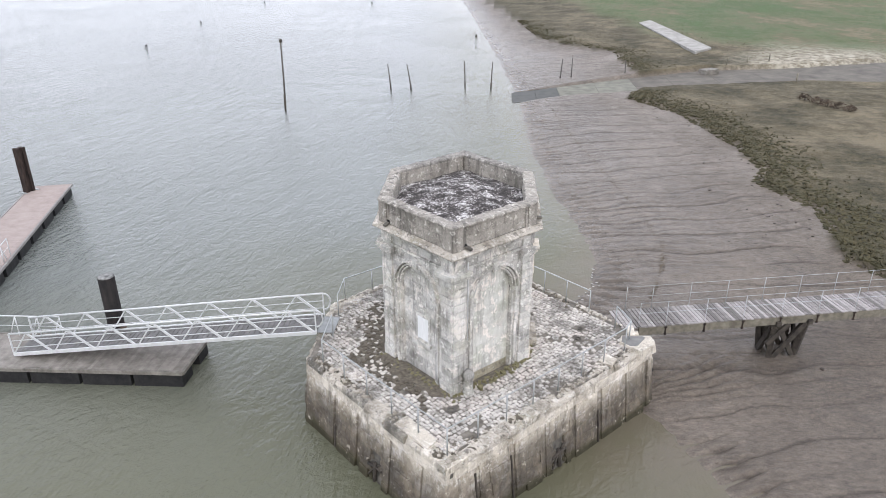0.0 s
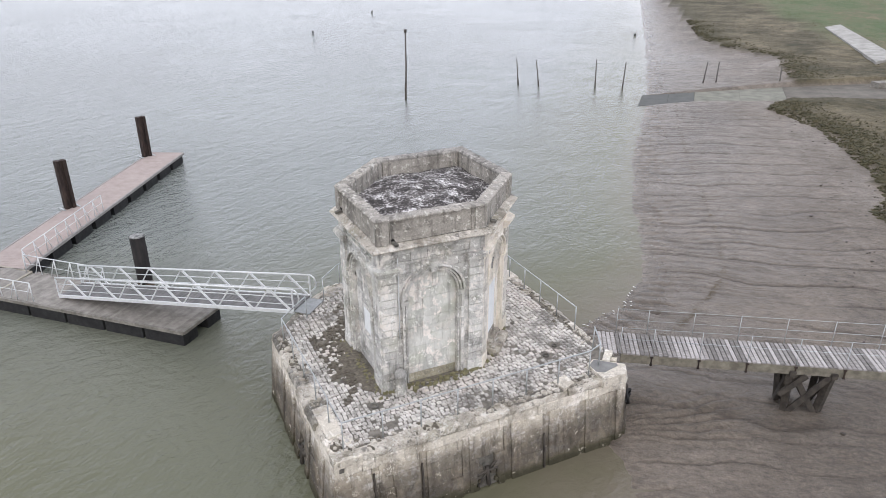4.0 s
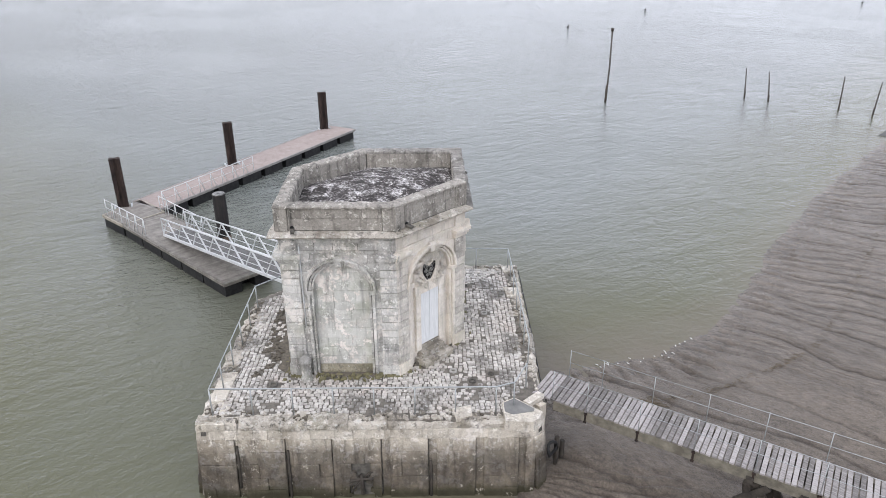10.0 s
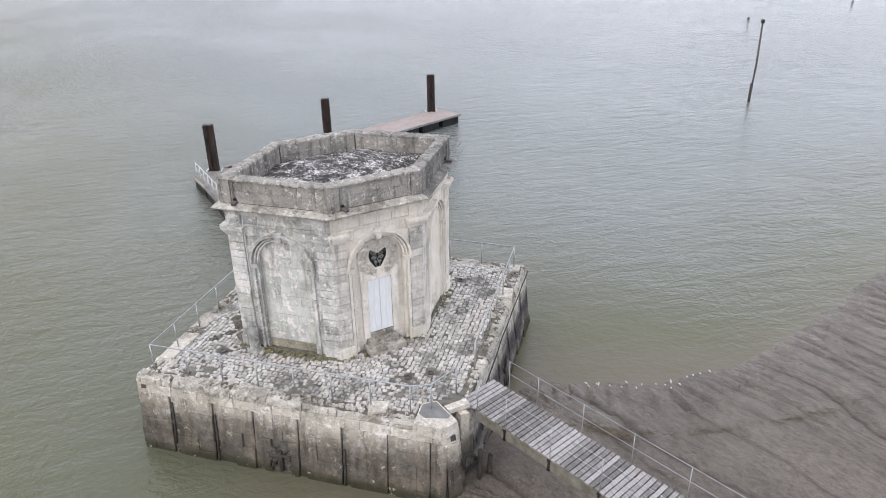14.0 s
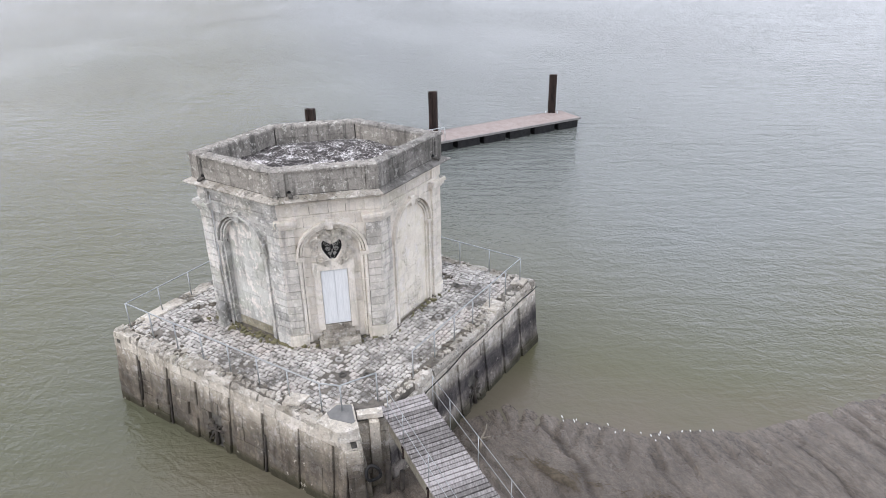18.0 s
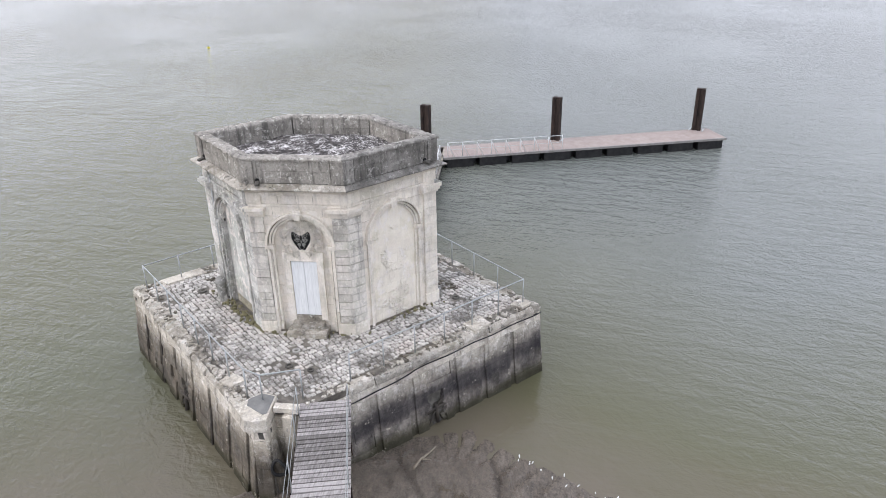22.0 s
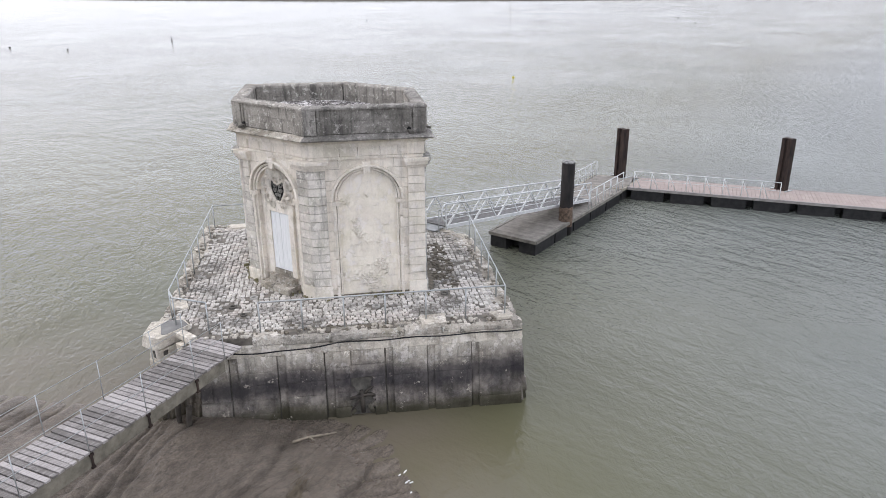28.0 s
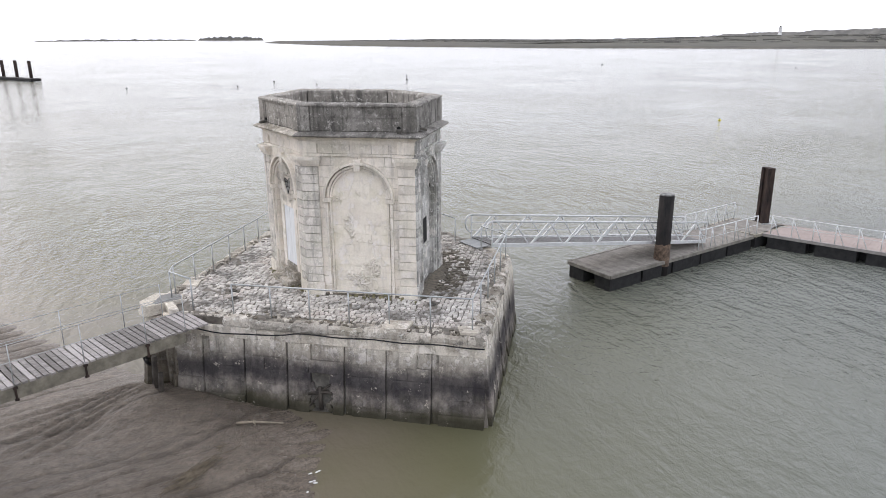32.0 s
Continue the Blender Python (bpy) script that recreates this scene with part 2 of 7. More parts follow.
# darker version of STONE_PARAPET, used on faces 2 and 3
PARAPET_DARK = stone("darker_parapet_limestone", (0.38, 0.36, 0.33), (0.12, 0.113, 0.104), lichen=(0.58, 0.56, 0.52), stain=0.65, streak=0.8, crust=0.65, speck=0.5, spread=0.16, soft=0.9)
PANEL_GREEN = stone("green_grey_lime_plaster", (0.74, 0.735, 0.69), (0.46, 0.465, 0.43), lichen=(0.86, 0.86, 0.82), stain=0.25, streak=0.4, moss=(0.36, 0.375, 0.29), crust=0.2, speck=0.7, blush=0.4, patch=0.95, spread=0.2, soft=0.5)
COBBLE = stone("cobble_stone", (0.7, 0.668, 0.625), (0.34, 0.318, 0.285), lichen=(0.76, 0.75, 0.73), stain=0.75, streak=0.0, spread=0.42, crust=0.45, speck=0.5, blush=0.3)


def roof_material():
    """Black moss and wet debris with patches of white lichen."""
    m, n, l, bs = material("roof_debris")
    a, b = noise_tex(n, l, 1.7, 9, 0.75), noise_tex(n, l, 13.0, 8, 0.8)
    s = math_node(n, l, "ADD", math_node(n, l, "MULTIPLY", a.outputs["Fac"], 0.45), math_node(n, l, "MULTIPLY", b.outputs["Fac"], 0.55))
    r = ramp(n, [(0.455, (0.02, 0.017, 0.016)), (0.505, (0.075, 0.064, 0.06)), (0.53, (0.24, 0.225, 0.215)), (0.56, (0.7, 0.68, 0.67))])
    l.new(s, r.inputs["Fac"])
    l.new(r.outputs["Color"], bs.inputs["Base Color"])
    bs.inputs["Roughness"].default_value = 0.9
    bump(n, l, bs, b.outputs["Fac"], 0.9, 0.06)
    return m


ROOF = roof_material()
JOINT = plain("dark_joint_earth", (0.07, 0.063, 0.054), (0.22, 0.2, 0.172), 4, 0.95, 0, 0.6, 0.02)
MORTAR = plain("old_mortar", (0.05, 0.047, 0.042), (0.16, 0.15, 0.13), 5, 0.95, 0, 0.5, 0.01)
WALL_MORTAR = plain("silted_wall_mortar", (0.07, 0.063, 0.055), (0.26, 0.235, 0.2), 2, 0.95, 0, 0.5, 0.01)
TOWER_MORTAR = plain("grey_tower_mortar", (0.035, 0.033, 0.03), (0.11, 0.104, 0.094), 5, 0.95, 0, 0.5, 0.01)
CREAM_MORTAR = plain("cream_mortar", (0.16, 0.14, 0.11), (0.36, 0.32, 0.26), 5, 0.95, 0, 0.5, 0.01)
WEED = plain("ochre_moss_and_weeds", (0.1, 0.092, 0.05), (0.24, 0.22, 0.125), 9, 0.95, 0, 0.6, 0.02)
GALV = plain("galvanised_steel", (0.34, 0.36, 0.365), (0.5, 0.52, 0.52), 8, 0.45, 0.6, 0.1)
WHITE_ALU = plain("white_aluminium", (0.5, 0.515, 0.52), (0.63, 0.64, 0.64), 6, 0.4, 0.1, 0.0)
PLANK = plain("grey_weathered_planks", (0.13, 0.12, 0.113), (0.38, 0.355, 0.345), 3, 0.85, 0, 0.4, 0.01, (1, 6, 1), spread=0.4)
BEAM = plain("old_timber_beam", (0.11, 0.1, 0.078), (0.26, 0.24, 0.192), 3, 0.9, 0, 0.5, 0.02, spread=0.2)
WET_TIMBER = plain("wet_dark_timber", (0.02, 0.017, 0.015), (0.075, 0.064, 0.052), 4, 0.8, 0, 0.6, 0.03)
DECK_GREY = plain("grey_deck_boards", (0.15, 0.138, 0.122), (0.28, 0.26, 0.235), 2.5, 0.8, 0, 0.3, 0.01, spread=0.16)
DECK_PINK = plain("pink_composite_boards", (0.28, 0.228, 0.208), (0.36, 0.303, 0.278), 2.0, 0.8, 0, 0.2, 0.01, spread=0.05)
FLOAT_BLACK = plain("black_plastic_float", (0.012, 0.012, 0.013), (0.035, 0.035, 0.035), 3, 0.6, 0, 0.3, 0.01, spec=0.2)
PILE_RUST = plain("rusty_painted_steel", (0.011, 0.01, 0.011), (0.064, 0.045, 0.037), 2.6, 0.8, 0.0, 0.4, 0.01, (2, 2, 0.5), spec=0.15)
RUST_CRUST = plain("brown_rust_crust", (0.03, 0.022, 0.018), (0.2, 0.14, 0.1), 6, 0.9, 0, 0.8, 0.03)
PILE_CAP = plain("droppings_on_black", (0.02, 0.02, 0.02), (0.32, 0.32, 0.31), 5, 0.8, 0, 0.3, 0.01)
PILE_BLACK = plain("black_tarred_steel", (0.01, 0.01, 0.011), (0.032, 0.028, 0.026), 2, 0.75, 0.0, 0.3, 0.01, (2, 2, 0.5), spec=0.15)
DOOR_PAINT = plain("pale_blue_grey_paint", (0.64, 0.655, 0.655), (0.8, 0.812, 0.812), 3, 0.6, 0, 0.2, 0.004, (9, 9, 0.8))
IRON = plain("wrought_iron", (0.22, 0.215, 0.2), (0.4, 0.39, 0.36), 9, 0.6, 0.0, 0.0)
DARK = plain("dark_interior", (0.008, 0.008, 0.008), (0.015, 0.015, 0.015), 3, 0.95, 0, 0.0)
RIM_BEIGE = plain("silted_beige_rim", (0.22, 0.2, 0.16), (0.4, 0.37, 0.31), 2.5, 0.9, 0, 0.3, 0.01)
RIM_GREY = plain("grey_brown_deck_rim", (0.1, 0.092, 0.08), (0.26, 0.245, 0.215), 2.5, 0.85, 0, 0.3, 0.01)
DECK_RIM = plain("dull_deck_rim", (0.2, 0.185, 0.175), (0.3, 0.285, 0.27), 3, 0.7, 0.0, 0.2)
TREAD = plain("dark_gangway_tread", (0.09, 0.088, 0.085), (0.19, 0.185, 0.18), 3, 0.7, 0.1, 0.2)
WRACK = plain("dark_reed_wrack", (0.06, 0.05, 0.036), (0.22, 0.18, 0.13), 6, 0.95, 0, 0.0)
OLD_CONC = plain("old_grey_concrete", (0.2, 0.192, 0.175), (0.38, 0.37, 0.345), 0.8, 0.9, 0, 0.3, 0.01)
CONCRETE = plain("pale_concrete", (0.3, 0.29, 0.27), (0.45, 0.44, 0.41), 1.5, 0.9, 0, 0.3, 0.01)
RAMP_CONC = plain("silted_concrete", (0.07, 0.062, 0.052), (0.15, 0.135, 0.112), 0.6, 0.8, 0, 0.3, 0.02)
MOSS = plain("moss_and_dirt", (0.05, 0.044, 0.034), (0.19, 0.165, 0.13), 9, 0.95, 0, 0.8, 0.03)
GUANO = plain("white_droppings", (0.55, 0.55, 0.53), (0.8, 0.8, 0.78), 12, 0.9, 0, 0.2)
ORANGE = plain("yellow_buoy_plastic", (0.7, 0.62, 0.03), (0.75, 0.68, 0.05), 5, 0.5, 0, 0.0)
DRIFT = plain("bleached_driftwood", (0.16, 0.13, 0.1), (0.3, 0.26, 0.2), 6, 0.9, 0, 0.3)


def ground_material():
    """Tidal mud with silt and wet sheen; salt-marsh turf and meadow where the cover mask says so."""
    m, n, l, bs = material("mud_and_marsh")
    at = n.new("ShaderNodeAttribute")
    at.attribute_name = "cover"
    sep = n.new("ShaderNodeSeparateColor")
    l.new(at.outputs["Color"], sep.inputs["Color"])
    big = noise_tex(n, l, 0.16, 5, 0.6)
    mid = noise_tex(n, l, 1.1, 6, 0.7)
    fine = noise_tex(n, l, 7.0, 6, 0.7)
    mud = ramp(n, [(0.36, (0.1, 0.082, 0.065)), (0.62, (0.184, 0.155, 0.127))])
    l.new(math_node(n, l, "ADD", math_node(n, l, "MULTIPLY", big.outputs["Fac"], 0.55), math_node(n, l, "MULTIPLY", mid.outputs["Fac"], 0.45)), mud.inputs["Fac"])
    # alpha marks rills and furrow troughs, where the mud is coloured darker
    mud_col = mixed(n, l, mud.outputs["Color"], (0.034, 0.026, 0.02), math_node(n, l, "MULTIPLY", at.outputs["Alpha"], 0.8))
    grain = noise_tex(n, l, 4.5, 9, 0.8, stretch=(0.65, 1.4, 1))
    gr = ramp(n, [(0.38, (0.5, 0.48, 0.45)), (0.5, (1, 1, 1)), (0.62, (1.35, 1.33, 1.3))])
    l.new(grain.outputs["Fac"], gr.inputs["Fac"])
    mud_col = mixed(n, l, mud_col, gr.outputs["Color"], 0.75, "MULTIPLY")
    grit = noise_tex(n, l, 16.0, 8, 0.85)
    gg = ramp(n, [(0.4, (0.55, 0.53, 0.5)), (0.5, (1, 1, 1)), (0.6, (1.4, 1.38, 1.35))])
    l.new(grit.outputs["Fac"], gg.inputs["Fac"])
    mud_col = mixed(n, l, mud_col, gg.outputs["Color"], 0.7, "MULTIPLY")
    # dried, finely cracked crust high on the flat
    crack = n.new("ShaderNodeTexVoronoi")
    crack.feature = "DISTANCE_TO_EDGE"
    crack.inputs["Scale"].default_value = 5.0
    warp = n.new("ShaderNodeVectorMath")
    warp.operation = "MULTIPLY_ADD"
    wn_ = noise_tex(n, l, 2.2, 5, 0.6)
    l.new(wn_.outputs["Color"], warp.inputs[0])
    warp.inputs[1].default_value = (0.5, 0.5, 0)
    pos = n.new("ShaderNodeNewGeometry")
    l.new(pos.outputs["Position"], warp.inputs[2])
    l.new(warp.outputs["Vector"], crack.inputs["Vector"])
    cr = ramp(n, [(0.0, (1, 1, 1)), (0.13, (0, 0, 0))])
    l.new(crack.outputs["Distance"], cr.inputs["Fac"])
    sp = n.new("ShaderNodeSeparateXYZ")
    l.new(pos.outputs["Position"], sp.inputs["Vector"])
    dry = ramp(n, [(0.0, (0, 0, 0)), (1.0, (1, 1, 1))])
    l.new(math_node(n, l, "MULTIPLY_ADD", sp.outputs["Z"], 3.4, math_node(n, l, "MULTIPLY_ADD", big.outputs["Fac"], 2.4, -2.25), clamp=True), dry.inputs["Fac"])
    south = math_node(n, l, "MULTIPLY_ADD", sp.outputs["Y"], -0.25, 1.1, clamp=True)
    mud_col = mixed(n, l, mud_col, (0.045, 0.037, 0.03), math_node(n, l, "MULTIPLY", math_node(n, l, "MULTIPLY", cr.outputs["Color"], dry.outputs["Color"]), math_node(n, l, "MULTIPLY", south, 0.55)))
    marsh = ramp(n, [(0.42, (0.036, 0.032, 0.016)), (0.48, (0.075, 0.064, 0.037)), (0.53, (0.115, 0.095, 0.058)), (0.59, (0.17, 0.14, 0.09))])
    l.new(math_node(n, l, "ADD", math_node(n, l, "MULTIPLY", big.outputs["Fac"], 0.45), math_node(n, l, "ADD", math_node(n, l, "MULTIPLY", mid.outputs["Fac"], 0.3), math_node(n, l, "MULTIPLY", fine.outputs["Fac"], 0.25))), marsh.inputs["Fac"])
    tone = noise_tex(n, l, 2.4, 8, 0.75)
    olive = ramp(n, [(0.4, (0.022, 0.021, 0.01)), (0.6, (0.085, 0.074, 0.038))])
    l.new(tone.outputs["Fac"], olive.inputs["Fac"])
    turf_col = mixed(n, l, marsh.outputs["Color"], olive.outputs["Color"], math_node(n, l, "MULTIPLY", at.outputs["Alpha"], 0.85))
    green = ramp(n, [(0.42, (0.15, 0.128, 0.078)), (0.465, (0.09, 0.09, 0.045)), (0.5, (0.1, 0.118, 0.056)), (0.535, (0.066, 0.088, 0.036)), (0.6, (0.06, 0.1, 0.034))])
    sward = noise_tex(n, l, 0.09, 8, 0.75, stretch=(1, 0.45, 1))
    l.new(math_node(n, l, "ADD", math_node(n, l, "MULTIPLY", sward.outputs["Fac"], 0.7), math_node(n, l, "MULTIPLY", mid.outputs["Fac"], 0.3)), green.inputs["Fac"])
    col = mixed(n, l, mud_col, turf_col, sep.outputs["Red"])
    col = mixed(n, l, col, green.outputs["Color"], sep.outputs["Green"])
    pale = ramp(n, [(0.4, (0.16, 0.14, 0.1)), (0.6, (0.42, 0.385, 0.31))])
    l.new(mid.outputs["Fac"], pale.inputs["Fac"])
    col = mixed(n, l, col, pale.outputs["Color"], sep.outputs["Blue"])
    l.new(col, bs.inputs["Base Color"])
    wet = ramp(n, [(0.0, (0.24, 0.24, 0.24)), (0.45, (0.45, 0.45, 0.45)), (0.8, (0.72, 0.72, 0.72))])
    l.new(math_node(n, l, "MULTIPLY_ADD", sp.outputs["Z"], 0.9, math_node(n, l, "MULTIPLY_ADD", big.outputs["Fac"], 1.2, -0.55), clamp=True), wet.inputs["Fac"])
    sheen = ramp(n, [(0.45, (0, 0, 0)), (0.6, (1, 1, 1))])
    l.new(math_node(n, l, "ADD", math_node(n, l, "MULTIPLY", big.outputs["Fac"], 0.7), math_node(n, l, "MULTIPLY_ADD", mid.outputs["Fac"], 0.3, 0.04)), sheen.inputs["Fac"])
    low = math_node(n, l, "MULTIPLY", math_node(n, l, "MULTIPLY_ADD", sp.outputs["Z"], -4.0, 2.0, clamp=True), math_node(n, l, "ADD", sp.outputs["Y"], -1.5, clamp=True))
    film = math_node(n, l, "MULTIPLY", math_node(n, l, "MAXIMUM", math_node(n, l, "MULTIPLY_ADD", sp.outputs["Y"], 0.12, -0.9, clamp=True), low), math_node(n, l, "MULTIPLY_ADD", sheen.outputs["Color"], 0.6, 0.05))
    wet = math_node(n, l, "MULTIPLY", wet.outputs["Color"], math_node(n, l, "MULTIPLY_ADD", film, -0.42, 1.0))
    l.new(mixed(n, l, wet, (0.95, 0.95, 0.95), math_node(n, l, "MAXIMUM", sep.outputs["Red"], sep.outputs["Green"])), bs.inputs["Roughness"])
    l.new(math_node(n, l, "MULTIPLY_ADD", film, 0.12, 0.38), bs.inputs["Specular IOR Level"])
    h = math_node(n, l, "ADD", fine.outputs["Fac"], math_node(n, l, "MULTIPLY", mid.outputs["Fac"], 2.0))
    clod = noise_tex(n, l, 3.2, 10, 0.85)
    h = math_node(n, l, "ADD", h, math_node(n, l, "MULTIPLY", clod.outputs["Fac"], 1.0))
    bump(n, l, bs, h, 0.85, 0.085)
    return m


def water_material():
    """Silty river water: an opaque grey-green body under a rippled, mirror-like surface."""
    m, n, l, bs = material("silty_river_water")
    big = noise_tex(n, l, 0.05, 3, 0.5)
    r = ramp(n, [(0.35, (0.104, 0.099, 0.054)), (0.65, (0.102, 0.103, 0.063))])
    l.new(big.outputs["Fac"], r.inputs["Fac"])
    at = n.new("ShaderNodeAttribute")
    at.attribute_name = "silt"
    sep = n.new("ShaderNodeSeparateColor")
    l.new(at.outputs["Color"], sep.inputs["Color"])
    cloud = noise_tex(n, l, 0.5, 5, 0.6)
    murk = math_node(n, l, "MULTIPLY", sep.outputs["Red"], math_node(n, l, "MULTIPLY_ADD", cloud.outputs["Fac"], 1.4, 0.2), clamp=True)
    # Blue mask: off-shore water colour, with some sky reflection coloured in
    body = mixed(n, l, r.outputs["Color"], (0.138, 0.15, 0.139), sep.outputs["Blue"])
    l.new(mixed(n, l, body, (0.132, 0.113, 0.084), murk), bs.inputs["Base Color"])
    bs.inputs["IOR"].default_value = 1.33
    bs.inputs["Roughness"].default_value = 0.1
    parts = []
    for turn, stretch, weight, peaked in ((-1.35, (0.34, 1.15, 1), 1.0, False), (-0.75, (0.8, 2.0, 1), 0.85, True), (-1.6, (2.2, 5.4, 1), 0.3, False), (0.35, (0.9, 1.6, 1), 0.6, True), (0.1, (3.2, 4.6, 1), 0.16, False)):
        t = noise_tex(n, l, 1.0, 4, 0.55, stretch=stretch)
        t.inputs["Distortion"].default_value = 0.35
        mp = t.inputs["Vector"].links[0].from_node
        spin = n.new("ShaderNodeMapping")
        spin.inputs["Rotation"].default_value = (0, 0, turn)
        l.new(mp.inputs["Vector"].links[0].from_socket, spin.inputs["Vector"])
        l.new(spin.outputs["Vector"], mp.inputs["Vector"])
        wave = t.outputs["Fac"]
        if peaked:
            # narrow crests between broad troughs
            wave = math_node(n, l, "SUBTRACT", 0.5, math_node(n, l, "ABSOLUTE", math_node(n, l, "SUBTRACT", wave, 0.5)))
        parts.append(math_node(n, l, "MULTIPLY", wave, weight))
    h = parts[0]
    for more in parts[1:]:
        h = math_node(n, l, "ADD", h, more)
    calm = noise_tex(n, l, 0.035, 4, 0.6)
    cr = ramp(n, [(0.4, (0.52, 0.52, 0.52)), (0.58, (1, 1, 1))])
    l.new(calm.outputs["Fac"], cr.inputs["Fac"])
    h = math_node(n, l, "MULTIPLY", h, math_node(n, l, "MULTIPLY", cr.outputs["Color"], math_node(n, l, "MULTIPLY_ADD", sep.outputs["Green"], -0.72, 1.0)))
    bump(n, l, bs, h, 0.9, 0.29)
    return m


GROUND = ground_material()
WATER = water_material()


# ---- building helpers ----
class Build:
    """Collects vertices and faces of one mesh."""

    def __init__(self):
        self.v, self.f, self.s = [], [], []

    def add(self, verts, faces, smooth=False):
        k = len(self.v)
        self.v += [tuple(p) for p in verts]
        self.f += [tuple(i + k for i in f) for f in faces]
        self.s += [smooth] * len(faces)
        return self

    def box(self, centre, size, turn=0.0, worn=0.0):
        cx, cy, cz = centre
        a, b, c = (s / 2 for s in size)
        co, si = math.cos(turn), math.sin(turn)
        pts = []
        for z in (-c, c):
            for x, y in ((-a, -b), (a, -b), (a, b), (-a, b)):
                j = [random.uniform(-worn, worn) for _ in range(3)]
                pts.append((cx + co * x - si * y + j[0], cy + si * x + co * y + j[1], cz + z + j[2]))
        return self.add(pts, [(3, 2, 1, 0), (4, 5, 6, 7), (0, 1, 5, 4), (1, 2, 6, 5), (2, 3, 7, 6), (3, 0, 4, 7)])

    def beam(self, p, q, w, h, up=(0, 0, 1)):
        """A bar of section w by h from p to q."""
        p, q = Vector(p), Vector(q)
        d = (q - p).normalized()
        side = d.cross(Vector(up))
        if side.length < 1e-4:
            side = d.cross(Vector((1, 0, 0)))
        side.normalize()
        top = side.cross(d)
        pts = [e + side * (i * w / 2) + top * (j * h / 2) for e in (p, q) for i, j in ((-1, -1), (1, -1), (1, 1), (-1, 1))]
        return self.add(pts, [(0, 1, 2, 3), (7, 6, 5, 4), (1, 0, 4, 5), (2, 1, 5, 6), (3, 2, 6, 7), (0, 3, 7, 4)])

    def tube(self, path, r, n=8, taper=1.0):
        """A round bar along a list of points."""
        path = [Vector(p) for p in path]
        rings = []
        for i, p in enumerate(path):
            d = (path[min(i + 1, len(path) - 1)] - path[max(i - 1, 0)]).normalized()
            side = d.cross(Vector((0, 0, 1)))
            if side.length < 1e-3:
                side = Vector((1, 0, 0))
            side.normalize()
            top = side.cross(d)
            rr = r * (1 + (taper - 1) * i / max(1, len(path) - 1))
            rings.append([p + (side * math.cos(2 * math.pi * k / n) + top * math.sin(2 * math.pi * k / n)) * rr for k in range(n)])
        base = len(self.v)
        self.v += [tuple(p) for ring in rings for p in ring]
        for i in range(len(rings) - 1):
            for k in range(n):
                a, b = base + i * n + k, base + i * n + (k + 1) % n
                self.f.append((a, b, b + n, a + n))
                self.s.append(True)
        self.f += [tuple(base + k for k in reversed(range(n))), tuple(base + (len(rings) - 1) * n + k for k in range(n))]
        self.s += [False, False]
        return self

    def prism(self, poly, z0, z1, top=None):
        """A vertical prism over an anticlockwise outline; top may be another outline of as many points."""
        n = len(poly)
        top = top or poly
        pts = [(x, y, z0) for x, y in poly] + [(x, y, z1) for x, y in top]
        return self.add(pts, [tuple(reversed(range(n))), tuple(range(n, 2 * n))] + [(i, (i + 1) % n, n + (i + 1) % n, n + i) for i in range(n)])

    def mesh(self, name, mat):
        me = bpy.data.meshes.new(name)
        me.from_pydata(self.v, [], self.f)
        me.polygons.foreach_set("use_smooth", self.s)
        me.materials.append(mat)
        me.update()
        return me

    def obj(self, name, mat, parent=None, label=""):
        ob = new(name, self.mesh(name, mat))
        return hang(ob, parent, label)


def hang(ob, parent=None, label=""):
    if parent is not None:
        ob.parent = parent
        ob.matrix_parent_inverse = base_of(parent).inverted()
    if label:
        ob["label"] = label
    return ob


def base_of(ob):
    """The world pose of a thing or part at rest."""
    m = ob.matrix_basis.copy()
    while ob.parent is not None:
        m = ob.matrix_parent_inverse @ m
        ob = ob.parent
        m = ob.matrix_basis @ m
    return m


def thing(name, at, label, category, group="", kind=""):
    ob = new(name)
    ob.empty_display_size = 0.2
    ob.matrix_basis = Matrix.Translation(at)
    return tagged(ob, label, category, group, kind)


def offset(poly, d):
    """The outline grown outwards by d, with mitred corners (anticlockwise)."""
    out, n = [], len(poly)
    for i in range(n):
        p, q, r = Vector(poly[i - 1]), Vector(poly[i]), Vector(poly[(i + 1) % n])
        a, b = (q - p).normalized(), (r - q).normalized()
        na, nb = Vector((a.y, -a.x)), Vector((b.y, -b.x))
        m = (na + nb).normalized()
        out.append(tuple(q + m * (d / max(0.3, m.dot(na)))))
    return out


def loft(poly, profile, b=None):
    """Rings of the outline, one for each (offset, z) of the profile."""
    b = b or Build()
    n = len(poly)
    pts = [(x, y, z) for d, z in profile for x, y in offset(poly, d)]
    b.add(pts, [(i * n + k, i * n + (k + 1) % n, (i + 1) * n + (k + 1) % n, (i + 1) * n + k) for i in range(len(profile) - 1) for k in range(n)])
    return b


def frame_of(p, q):
    """A frame on a wall from p to q: u along it, v outwards, z up."""
    d = (Vector(q) - Vector(p)).normalized()
    return Matrix(((d.x, d.y, 0, p[0]), (d.y, -d.x, 0, p[1]), (0, 0, 1, 0), (0, 0, 0, 1)))


